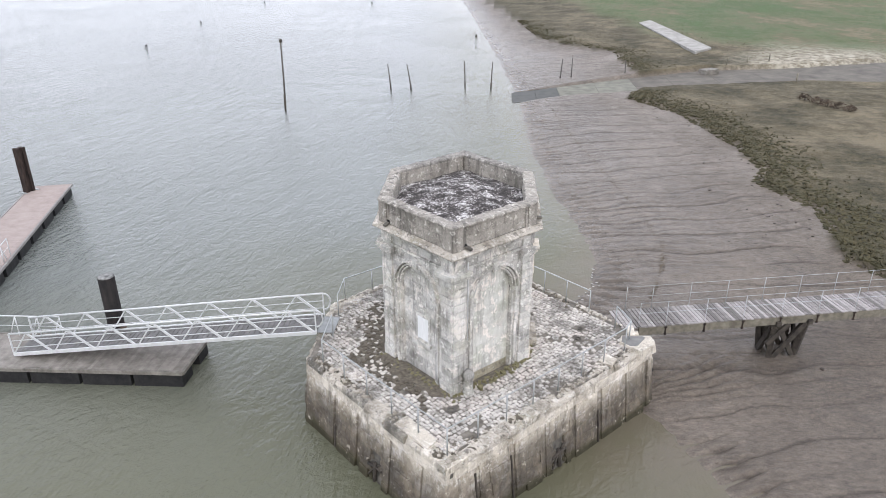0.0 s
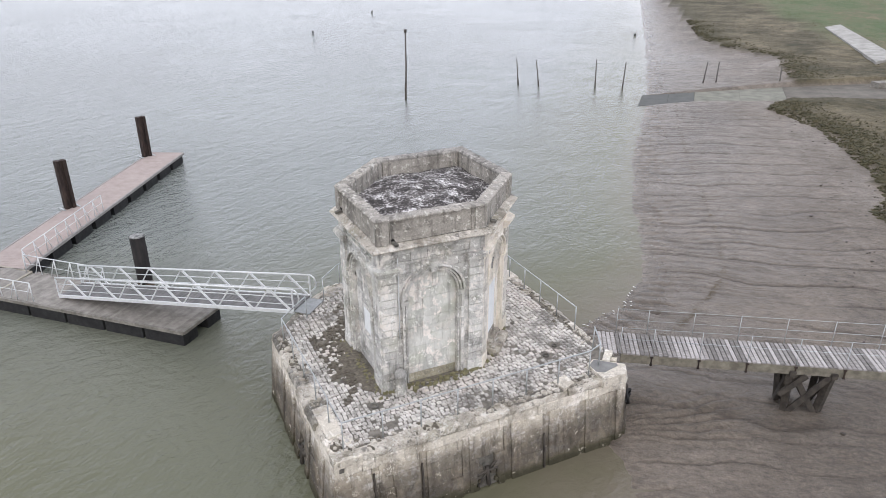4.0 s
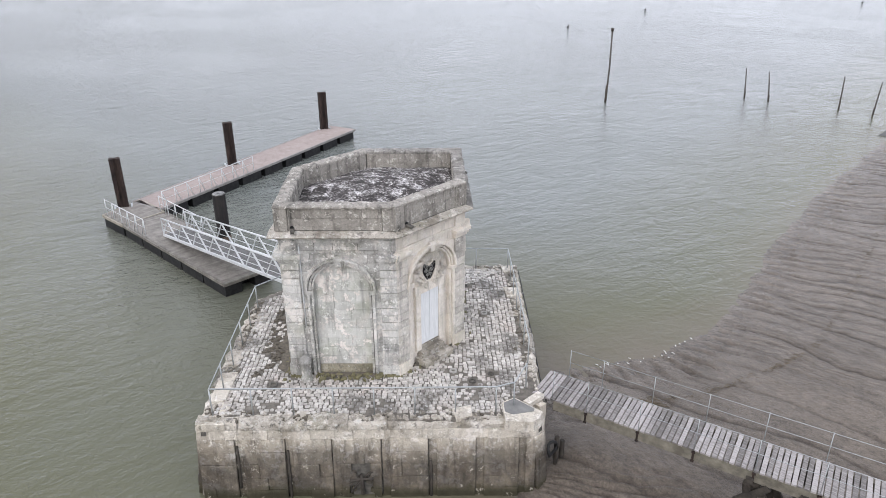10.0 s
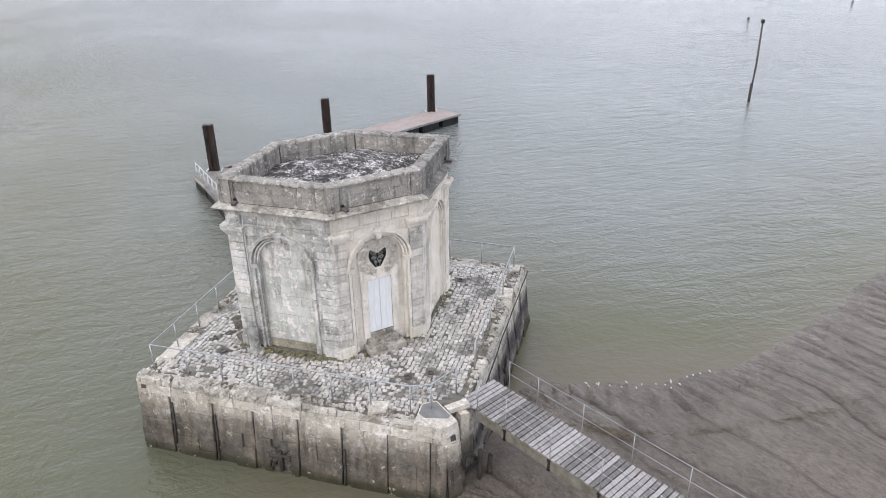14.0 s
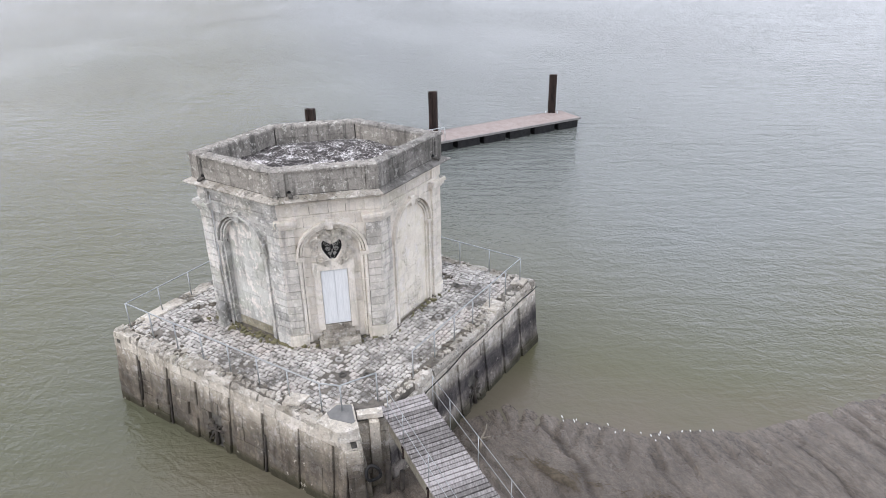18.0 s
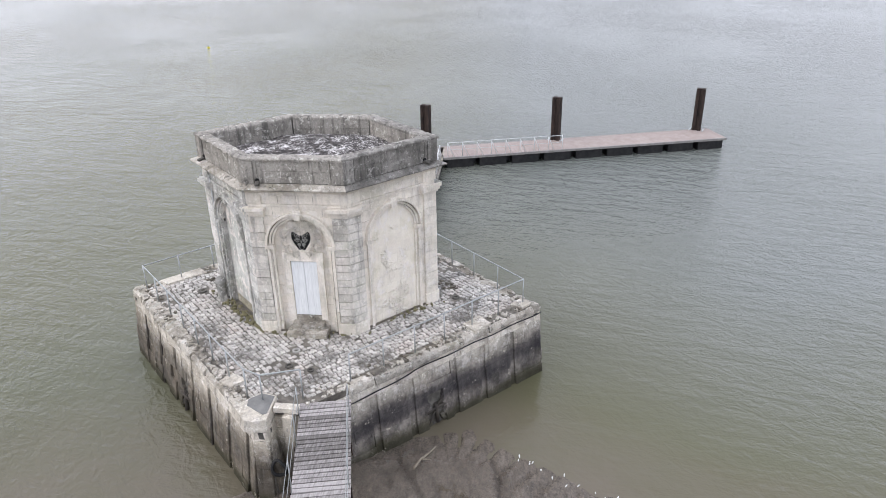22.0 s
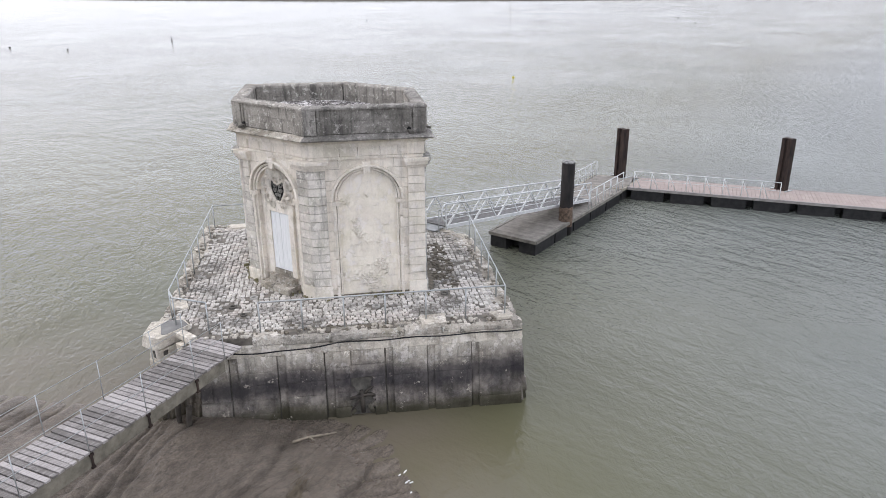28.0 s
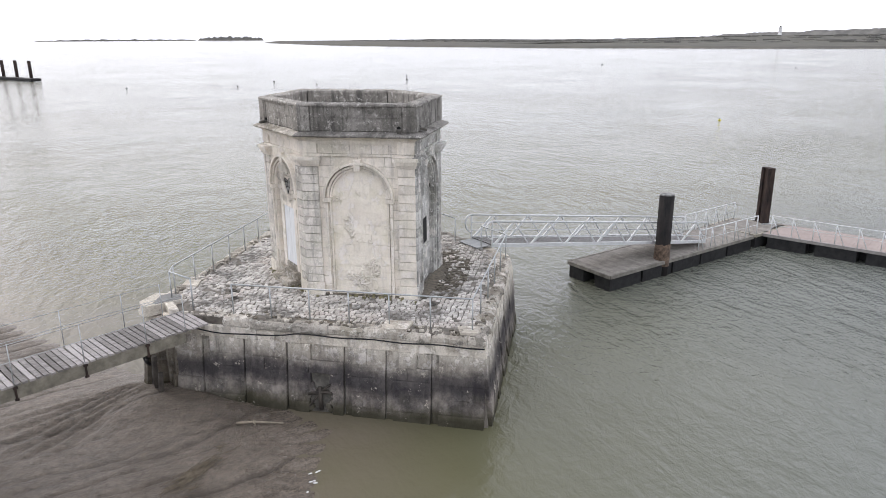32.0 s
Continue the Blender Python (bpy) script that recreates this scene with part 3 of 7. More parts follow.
def slab(fm, poly, v0, v1, edge=0.008, b=None, lean=0.0, zlean=0.0):
    """A flat stone on a wall: outline in (u, z), from depth v0 out to v1, with worn edges. lean: metres outwards for each metre below zlean."""
    b = b or Build()
    cu, cz = sum(p[0] for p in poly) / len(poly), sum(p[1] for p in poly) / len(poly)
    n = len(poly)

    def ring(v, e):
        out = []
        for u, z in poly:
            du, dz = cu - u, cz - z
            k = math.hypot(du, dz) or 1
            s = min(0.4, e * 1.4 / k)
            zz = z + dz * s
            out.append(fm @ Vector((u + du * s, v + lean * (zlean - zz), zz)))
        return out

    w = v1 - edge * 0.8
    pts = ring(v0, 0) + ring(w, 0) + ring(v1, edge)
    faces = [(i, i + n, (i + 1) % n + n, (i + 1) % n) for i in range(n)] + [(i + n, i + 2 * n, (i + 1) % n + 2 * n, (i + 1) % n + n) for i in range(n)]
    faces.append(tuple(range(2 * n, 3 * n))[::-1])
    return b.add(pts, faces)


def courses(z0, z1, h, jitter=0.12):
    n = max(1, round((z1 - z0) / h))
    cuts = [z0 + (z1 - z0) * i / n + (random.uniform(-jitter, jitter) * h if 0 < i < n else 0) for i in range(n + 1)]
    return list(zip(cuts, cuts[1:]))


def lengths(u0, u1, w, shift=0.0):
    cuts, u = [u0], u0 + w * (0.5 if shift else 1.0) * random.uniform(0.8, 1.2)
    while u < u1 - w * 0.45:
        cuts.append(u)
        u += w * random.uniform(0.7, 1.3)
    cuts.append(u1)
    return list(zip(cuts, cuts[1:]))


# ---- ground, water ----
def table(y, rows):
    return np.interp(y, [r[0] for r in rows], [r[1] for r in rows])


SHORE = [(-900, 260), (-300, 110), (-60, 24), (-25, 14), (-10, 10.9), (-5.7, 9.2), (-3.0, 7.9), (-1.4, 7.3), (1.5, 5.6), (3.6, 4.1), (5.4, 3.6), (7.4, 5.0), (9.1, 6.2), (12.8, 6.7),
         (17.5, 6.4), (23.5, 5.3), (35, 4.2), (53, 3.8), (78, 1.7), (116, -1.5), (178, -8), (400, -38), (2500, -420)]
TURF = [(-900, 290), (-300, 135), (-60, 42), (-20, 25), (0, 22), (9.5, 20.8), (11.1, 19.7), (16.2, 20.6), (19, 21.1), (24.3, 19.1), (26.9, 20.5), (32.8, 20.5), (44.3, 18.7), (50.3, 15.2), (54, 16), (60, 20),
        (64.8, 18.7), (75, 18), (82.7, 18.4), (88, 12), (97.4, 8.2), (127, 4.6), (151, 1.8), (190, -4), (400, -32), (2500, -410)]
SLIP_LOW = [(3, 51.8), (8.4, 54.0), (16.4, 55.0), (21.7, 56.8), (34.7, 59), (44.6, 58), (85, 60)]
SLIP_TOP = [(3, 57.0), (8.5, 60.2), (17.5, 64.9), (27.4, 69.1), (38.7, 69.7), (52, 73.6), (85, 79)]


def slip_height(x):
    return 0.02 + 0.026 * np.clip(x - 3.5, 0, 45)


def fbm(x, y, scale, seed):
    """A cheap smooth value noise on arrays, from -1 to 1."""
    rng = np.random.RandomState(seed)
    out = np.zeros_like(x, dtype=float)
    for k in range(5):
        a = rng.uniform(0, 2 * math.pi, 4)
        fr = scale * 1.9 ** k
        for j in range(2):
            th = a[j]
            out += 0.6 ** k * np.sin(fr * (x * math.cos(th) + y * math.sin(th)) + a[2 + j] + 1.7 * np.sin(0.37 * fr * (x * math.sin(th) - y * math.cos(th)) + a[3 - j]))
    return out / 3.2


def shore_frame(x, y):
    """Distance along the shore line and from it, for each point."""
    ys = np.linspace(-30, 60, 361)
    xs = table(ys, SHORE)
    ys, xs = [np.convolve(np.pad(v, 4, mode="edge"), np.ones(9) / 9, "valid") for v in (ys, xs)]
    run = np.concatenate([[0], np.cumsum(np.hypot(np.diff(xs), np.diff(ys)))])
    best, at_run = np.full(x.shape, 1e9), np.zeros(x.shape)
    for k in range(len(xs) - 1):
        dx, dy = xs[k + 1] - xs[k], ys[k + 1] - ys[k]
        t = np.clip(((x - xs[k]) * dx + (y - ys[k]) * dy) / (dx * dx + dy * dy), 0, 1)
        d = np.hypot(x - xs[k] - t * dx, y - ys[k] - t * dy)
        closer = d < best
        best, at_run = np.where(closer, d, best), np.where(closer, run[k] + t * (run[k + 1] - run[k]), at_run)
    return at_run, best


def land(x, y):
    """Height of the bed, the mud and the turf, and how far the turf covers it."""
    x, y = np.asarray(x, float), np.asarray(y, float)
    edge = table(y, SHORE) + 0.25 * fbm(x * 0.2, y, 1.3, 3)
    s = x - edge
    turf = table(y + 0.8 * fbm(x, y * 0.4, 0.7, 5), TURF) + 0.8 * fbm(x * 0.5, y, 0.9, 7)
    wide = np.maximum(turf - edge, 3.0)
    mud = np.where(s > 0, 0.92 * np.clip(s / wide, 1e-6, 1.0) ** 0.72, np.maximum(s * 0.14, -2.2))
    mud = mud + 0.3 * np.exp(-((x - 7.0) ** 2 + (y - 1.3) ** 2) / 2.6) + 0.16 * np.exp(-((x - 8.0) ** 2 + (y - 2.0) ** 2) / 1.2)
    wave = y + 0.4 * np.sin(x * 0.3 + 0.2 * y) + 0.2 * np.sin(x * 0.9 + 1.3 + 0.6 * y) - 0.06 * x + 0.3 * fbm(x, y, 0.9, 37) + 0.7 * fbm(x * 0.25, y, 0.35, 11)
    on = np.clip(s / 1.5, 0, 1) * np.clip((turf - x) / 2.0, 0, 1)

    def lines_at(pitch, width, shift):
        d = np.abs(np.mod(wave / pitch + shift, 1.0) - 0.5) * pitch
        return np.exp(-(d / width) ** 2)

    # drainage rills: a few long deep ones, many short faint ones
    rill = np.maximum(lines_at(2.4, np.where(y < 0, 0.065, 0.09), 0.1) * np.clip(0.75 + 0.6 * fbm(x * 0.3, y, 0.5, 43), 0.15, 1), 0.5 * lines_at(0.93, 0.07, 0.3) * np.clip(0.4 + 1.1 * fbm(x * 0.5, y, 0.6, 31), 0, 1)) * on
    rill = np.maximum(rill, 0.75 * lines_at(0.8, 0.11, 0.6) * np.clip(0.55 + 0.9 * fbm(x * 0.35, y, 0.7, 71), 0, 1) * np.clip((y - 9) / 5, 0, 1) * np.clip((8.5 + 2 * fbm(x, y, 0.4, 73) - s) / 4, 0, 1) * np.clip(s / 0.6, 0, 1))
    # ripples running down into the water, and a fan of furrows under the footbridge
    along, _ = shore_frame(x, y)
    edge_on = np.where(y < 0, 1.45, np.clip(1 - (y - 9) / 7, 0.3, 1)) * np.clip((s - 0.1) / 0.8, 0, 1) * np.clip(1 - (s - 1.3 - 0.9 * fbm(x, y, 0.5, 53)) / 1.3, 0, 1)
    phase = along * 2 * math.pi / 0.7 + 1.5 * fbm(x, y, 0.7, 13) + 0.5 * fbm(x, y, 2.3, 15)
    comb = (0.3 * np.sin(phase) - np.clip(np.sin(phase + 2.2) - 0.5, 0, 1) * 2.0) * edge_on * np.where(y > 0, np.clip((y - 3.8) / 1.5, 0, 1), np.clip((-1.9 - y) / 0.8, 0, 1)) * np.clip(0.85 + 0.5 * fbm(x, y, 0.45, 59), 0.25, 1.2)
    r, th = np.hypot(x - 5.6, y + 0.9), np.arctan2(y + 0.9, x - 5.6)
    fan_on = np.clip((r - 1.9) / 0.7, 0, 1) * np.clip((7.2 - r) / 1.8, 0, 1) * np.clip((th - 0.12) / 0.15, 0, 1) * np.clip((0.8 - th) / 0.25, 0, 1)
    fan = np.sin(th * 2 * math.pi / 0.09 + 2.4 * fbm(x, y, 0.9, 41) + 0.7 * fbm(x, y, 2.6, 45)) * fan_on * np.clip(0.7 + 0.7 * fbm(x, y, 0.7, 47), 0.1, 1.2)
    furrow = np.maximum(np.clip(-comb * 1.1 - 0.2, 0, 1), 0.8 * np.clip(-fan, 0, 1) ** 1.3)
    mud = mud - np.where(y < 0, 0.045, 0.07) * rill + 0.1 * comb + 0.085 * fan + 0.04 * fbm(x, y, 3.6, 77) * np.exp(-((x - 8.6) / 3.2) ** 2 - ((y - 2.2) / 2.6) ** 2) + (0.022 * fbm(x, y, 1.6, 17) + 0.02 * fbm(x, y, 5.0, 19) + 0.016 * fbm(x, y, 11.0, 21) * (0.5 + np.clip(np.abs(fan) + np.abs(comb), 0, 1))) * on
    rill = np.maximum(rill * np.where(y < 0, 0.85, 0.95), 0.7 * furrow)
    cover = np.clip((x - turf) / 0.7, 0, 1)
    slip = np.clip((y - table(x, SLIP_LOW)) / 0.5, 0, 1) * np.clip((table(x, SLIP_TOP) - y) / 0.5, 0, 1) * (x > 3) * (x < 85)
    cover = cover * (1 - slip)
    top = 1.15 + 0.016 * np.clip(x - turf, 0, 60) + 0.10 * fbm(x, y, 0.8, 19)
    z = mud * (1 - cover) + top * cover
    return z * (1 - slip) + (slip_height(x) - 0.12) * slip, cover, rill * (1 - cover)


def grid_lines(dense, lo, hi):
    out, step, v = list(dense), dense[1] - dense[0], dense[0]
    s = step
    while v > lo:
        s *= 1.22
        v -= s
        out.append(v)
    v, s = dense[-1], step
    while v < hi:
        s *= 1.22
        v += s
        out.append(v)
    return np.array(sorted(out))


def ground_sheet():
    xs = grid_lines(np.concatenate([np.arange(2.0, 13.0, 0.12), np.arange(13.0, 27.0, 0.24)]), -2600, 2600)
    ys = grid_lines(np.concatenate([np.arange(-14, -6, 0.1), np.arange(-6, 14, 0.07), np.arange(14, 30, 0.1), np.arange(30, 56, 0.14), np.arange(56, 75, 0.25)]), -2600, 2600)
    gx, gy = np.meshgrid(xs, ys)
    gz, cover, rills = land(gx, gy)
    far = np.clip((gx - 70) / 90, 0, 1)
    gz = gz + far * 2.0
    nx, ny = len(xs), len(ys)
    verts = np.stack([gx, gy, gz], -1).reshape(-1, 3)
    i = np.arange(nx * ny).reshape(ny, nx)
    faces = np.stack([i[:-1, :-1], i[:-1, 1:], i[1:, 1:], i[1:, :-1]], -1).reshape(-1, 4)
    me = bpy.data.meshes.new("ground")
    me.from_pydata(verts.tolist(), [], faces.tolist())
    me.polygons.foreach_set("use_smooth", [True] * len(faces))
    turf_in = (gx - table(gy, TURF))
    green = np.clip((turf_in - 17 - 6 * fbm(gx, gy, 0.16, 23)) / 8, 0, 1) * np.clip((gy - 55) / 25, 0.0, 1)
    green = np.clip(green, 0, 1) * cover
    sand = np.clip(1.4 - np.hypot((gx - 46) / 13, (gy - 73) / 9) * (1 + 0.35 * fbm(gx, gy, 0.25, 29)), 0, 1)
    fringe = cover * np.exp(-(np.clip(turf_in, 0, 40) / (4.5 + 1.5 * fbm(gx, gy, 0.5, 79))) ** 2)
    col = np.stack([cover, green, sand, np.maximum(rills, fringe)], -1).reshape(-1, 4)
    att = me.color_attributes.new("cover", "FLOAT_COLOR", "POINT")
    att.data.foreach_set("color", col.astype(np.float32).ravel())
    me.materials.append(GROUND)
    return tagged(new("ground", me), "brown tidal mud flat rising to salt-marsh turf and meadow", "ground", kind="structure")


ground_sheet()


def water_sheet():
    """The river: silty near the mud, calmer in the lee of the quay."""
    xs, ys = grid_lines(np.arange(-20, 30, 0.6), -3600, 2600), grid_lines(np.arange(-30, 80, 0.6), -4300, 2600)
    gx, gy = np.meshgrid(xs, ys)
    away = table(gy, SHORE) - gx
    north = np.clip((gy - 9) / 8, 0, 1)
    wide = np.where(gy < 0, 7.5, 5.0 - 3.2 * north)
    silt = np.clip(1 - away / (wide + 1.2 * fbm(gx, gy, 0.25, 61)), 0, 1) ** 1.1 * (1.0 - 0.55 * north)
    # bluer body colour off shore; to the north it also stands for reflected sky
    open_sky_blue = np.clip((away - 4 + 5 * north) / 14, 0, 1) * np.clip((gy + 10 + 3 * fbm(gx, gy, 0.1, 67)) / 18, 0.0, 1) * (1 - 0.35 * np.exp(-((gx + 9) / 8) ** 2 - ((gy - 10) / 6) ** 2))
    lee = np.exp(-((gx - 2) / 5) ** 2 - ((gy - 9) / 5) ** 2) + np.exp(-((gx - 5) / 6) ** 2 - ((gy + 6) / 4.5) ** 2) + 0.8 * np.clip(1 - away / 5, 0, 1) + 0.35 * np.exp(-((gx + 8) / 8) ** 2 - ((gy - 9) / 7) ** 2) + 0.8 * np.exp(-((gx + 6) / 9) ** 2 - ((gy + 9) / 7) ** 2)
    lee = lee + 0.5 * np.clip((-gy - 6) / 22, 0, 1) * np.clip((away - 8) / 12, 0, 1)
    me = bpy.data.meshes.new("water")
    nx, ny = len(xs), len(ys)
    i = np.arange(nx * ny).reshape(ny, nx)
    quads = np.stack([i[:-1, :-1], i[:-1, 1:], i[1:, 1:], i[1:, :-1]], -1).reshape(-1, 4)
    me.from_pydata(np.stack([gx, gy, np.full_like(gx, 0.04)], -1).reshape(-1, 3).tolist(), [], quads.tolist())
    att = me.color_attributes.new("silt", "FLOAT_COLOR", "POINT")
    att.data.foreach_set("color", np.stack([silt, np.clip(lee, 0, 1), open_sky_blue, silt * 0 + 1], -1).astype(np.float32).ravel())
    me.materials.append(WATER)
    return new("water", me)


water_sheet()
tagged(bpy.data.objects["water"], "grey-green silty river water with small ripples", "water", kind="structure")

# ---- platform (quay) ----
QUAY = [(0.0, -7.5), (6.6, -0.95), (6.6, 0.9), (0.1, 7.6), (-5.4, 2.1), (-5.4, -2.1)]
PIER = [(6.58, -0.97), (7.25, -0.32), (7.25, 0.1), (6.58, 0.1)]
DECK = 2.72
LEAN = 0.11
quay = thing("quay", (0, 0, 0), "stone quay platform with battered walls, grooves and tide stains", "quay", kind="structure")
core = offset(QUAY, -0.12)
Build().prism(offset(QUAY, 0.27), -1.5, 2.45, core).obj("core", WALL_MORTAR, quay, "dark mortar core")
Build().prism(offset(PIER, 0.2), -1.5, 2.4, offset(PIER, -0.1)).obj("pier_core", WALL_MORTAR, quay)
Build().prism(core, 2.4, DECK - 0.03).obj("bedding", JOINT, quay, "dark earth between the cobbles")


def quay_side(p, q, grooves, hole=None, facing=None, capped=True, fresh=2.12, first=-0.02):
    """One battered side: panels of coursed blocks between upright channels at the given distances; a broken arched outlet round u = hole."""
    facing = facing or STONE_WALL
    fm = frame_of(p, q)
    length = (Vector(q) - Vector(p)).length
    side = Build()
    slab(fm, [(0, -1.2), (length, -1.2), (length, 2.4), (0, 2.4)], -0.3, -0.13, 0.0, side, LEAN, 2.45)
    wall = side.obj("side_wall", MORTAR, quay)
    ends = [0.0] + list(grooves) + [length]
    rows = courses(-1.0, 2.12, 0.46, 0.08) + [(2.12, 2.45)]
    for i, (a0, b0) in enumerate(zip(ends, ends[1:])):
        wa, wb = random.uniform(0.1, 0.14), random.uniform(0.11, 0.15)
        for z0, z1 in rows:
            low = z0 < 2.1
            a = a0 + (wa if low and i else -0.02 if not i else -0.004)
            b = b0 - (wb if low and i < len(grooves) else -0.02 if i == len(grooves) else -0.004)
            spans = lengths(a, b, 0.85 if low else 0.6, random.random() < 0.5)
            if hole is not None and a0 < hole < b0 and z1 > 0.15 and z0 < 1.0:
                half = 0.34 if z0 < 0.5 else 0.26
                spans = [(a, hole - half - random.uniform(0, 0.06)), (hole + half + random.uniform(0, 0.06), b)]
            for u0, u1 in spans:
                if u1 - u0 < 0.04:
                    continue
                out = random.uniform(-0.032, 0.016)
                if low and random.random() < 0.08:
                    out -= 0.05
                w = [random.uniform(-0.007, 0.007) for _ in range(8)]
                m = (u0 + u1) / 2
                poly = [(u0 + w[0], z0 + w[1]), (m, z0 + w[1] * 0.5), (u1 + w[2], z0 + w[3]), (u1 + w[4], (z0 + z1) / 2), (u1 + w[4], z1 + w[5]), (m, z1 + w[7] * 0.5), (u0 + w[6], z1 + w[7]), (u0 + w[6], (z0 + z1) / 2)]
                slab(fm, poly, -0.14, out, 0.014, None, LEAN, 2.45).obj("stone_block", facing if z0 < fresh else STONE_PALE, wall)
        if i:
            # silted back of the channel, with a dark slit down one edge and rotten timber left in a few
            back = -random.uniform(0.06, 0.085)
            slab(fm, [(a0 - 0.1, -1.0), (a0 + 0.14, -1.0), (a0 + 0.14, 2.13), (a0 - 0.1, 2.13)], -0.14, back, 0.004, None, LEAN, 2.45).obj("channel_back", facing, wall)
            if random.random() < 0.3:
                z0, z1 = random.uniform(-0.6, 0.4), random.uniform(0.9, 1.9)
                e0, e1 = [fm @ Vector((a0 - 0.05, -0.05 + LEAN * (2.45 - z_), z_)) for z_ in (z0, z1)]
                Build().tube([e0, e0.lerp(e1, 0.5) + Vector((0.008, 0.01, 0)), e1], 0.045, 6, 0.8).obj("timber_remnant", WET_TIMBER, wall)
    if hole is not None:
        n = 9
        arch = [(hole + 0.36 * math.cos(math.pi * k / n), 0.66 + 0.36 * math.sin(math.pi * k / n)) for k in range(n + 1)]
        slab(fm, [(hole + 0.4, 0.0)] + arch + [(hole - 0.4, 0.0)], -0.14, -0.125, 0.0, None, LEAN, 2.45).obj("outlet", MORTAR, wall, "dark broken drain outlet")
        for k in range(14):
            u_, z_ = hole + random.choice((-1, 1)) * random.uniform(0.22, 0.4), random.uniform(0.1, 1.05)
            r = random.uniform(0.06, 0.13)
            slab(fm, [(u_ + r * math.cos(t) * random.uniform(0.7, 1.2), z_ + r * math.sin(t) * random.uniform(0.7, 1.2)) for t in [-2 * math.pi * j / 7 for j in range(7)]][::-1], -0.14, random.uniform(-0.05, 0.0), 0.02, None, LEAN, 2.45).obj("broken_stone", facing, wall)
        for q0, q1, r in (((-0.36, 0.62), (0.36, 0.7), 0.06), ((0.02, 0.15), (-0.02, 0.85), 0.075), ((-0.34, 0.2), (-0.05, 0.6), 0.035), ((0.34, 0.95), (0.05, 0.72), 0.04)):
            e0, e1 = [fm @ Vector((hole + u_, -0.03 + LEAN * (2.45 - z_), z_)) for u_, z_ in (q0, q1)]
            Build().tube([e0, e0.lerp(e1, 0.5) + Vector((0, 0, 0.03)), e1], r, 6, 0.8).obj("outlet_bar", WET_TIMBER, wall)
    if not capped:
        return wall
    # coping: broad worn slabs, broken at the edge
    for u0, u1 in lengths(first, length + 0.02, 1.05):
        o = random.uniform(-0.06, 0.03)
        z = DECK + random.uniform(-0.04, 0.02)
        back = -random.choice((0.3, 0.36, 0.42, 0.5, 0.62, 0.8))
        m = 7
        pts = []
        for j in range(m + 1):
            u = u0 + 0.006 + (u1 - u0 - 0.012) * j / m
            e, f, h = random.uniform(-0.1, 0.03), random.uniform(-0.05, 0.02), random.uniform(-0.07, 0.07)
            pts += [fm @ Vector((u, v, zz)) for v, zz in ((back, 2.45), (0.02 + o, 2.45), (0.05 + o + e * 0.4, 2.5 + f * 0.4), (0.05 + o + e, z - 0.07 + f), (-0.02 + o + e, z + f * 0.5), (back + h, z + f * 0.3), (back + h, 2.45))]
        faces = [(j * 7 + k, j * 7 + k + 1, (j + 1) * 7 + k + 1, (j + 1) * 7 + k) for j in range(m) for k in range(6)] + [tuple(range(7)), tuple(m * 7 + k for k in range(7))[::-1]]
        Build().add(pts, faces).obj("coping_stone", random.choice((STONE_MOSSY,) + (STONE_EDGE,) * 7 + (STONE_PALE,)), quay)
    return wall


GROOVES = [[1.2, 2.73, 4.14, 5.65, 7.08, 8.52], [0.95], [0.95, 2.29, 3.63, 5.39, 6.62, 7.95], [1.5, 3.0, 4.5, 6.2], [1.4, 2.8], [1.94, 3.3, 5.14, 6.7]]
for k, (p, q) in enumerate(zip(QUAY, QUAY[1:] + QUAY[:1])):
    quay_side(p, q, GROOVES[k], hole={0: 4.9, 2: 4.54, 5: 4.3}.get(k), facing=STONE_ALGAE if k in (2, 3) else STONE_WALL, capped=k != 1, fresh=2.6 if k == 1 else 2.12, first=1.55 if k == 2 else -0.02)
quay_side(PIER[0], PIER[1], [0.56], None, None, False, 1.75)
quay_side(PIER[1], PIER[2], [], None, None, False, 1.75)
quay_side(PIER[2], PIER[3], [], None, None, False, 1.75)

# ---- the fountain house ----
HEX = [(0, -3.93), (2.5, -1.52), (2.5, 1.52), (0, 3.93), (-2.5, 1.52), (-2.5, -1.52)]
BASE, SPRING, RIN, ROUT = 2.66, 5.88, 0.87, 1.1
tower = thing("fountain_house", (0, 0, BASE), "weathered hexagonal limestone fountain house with blind arches and parapet", "building")
Build().prism(offset(HEX, -0.27), 2.5, 8.05).obj("core", PANEL_GREEN, tower, "plain wall behind the arches")


def arch_path(r, cu, n=18):
    return [(cu + r * math.cos(math.pi * k / n), SPRING + r * math.sin(math.pi * k / n)) for k in range(n + 1)]


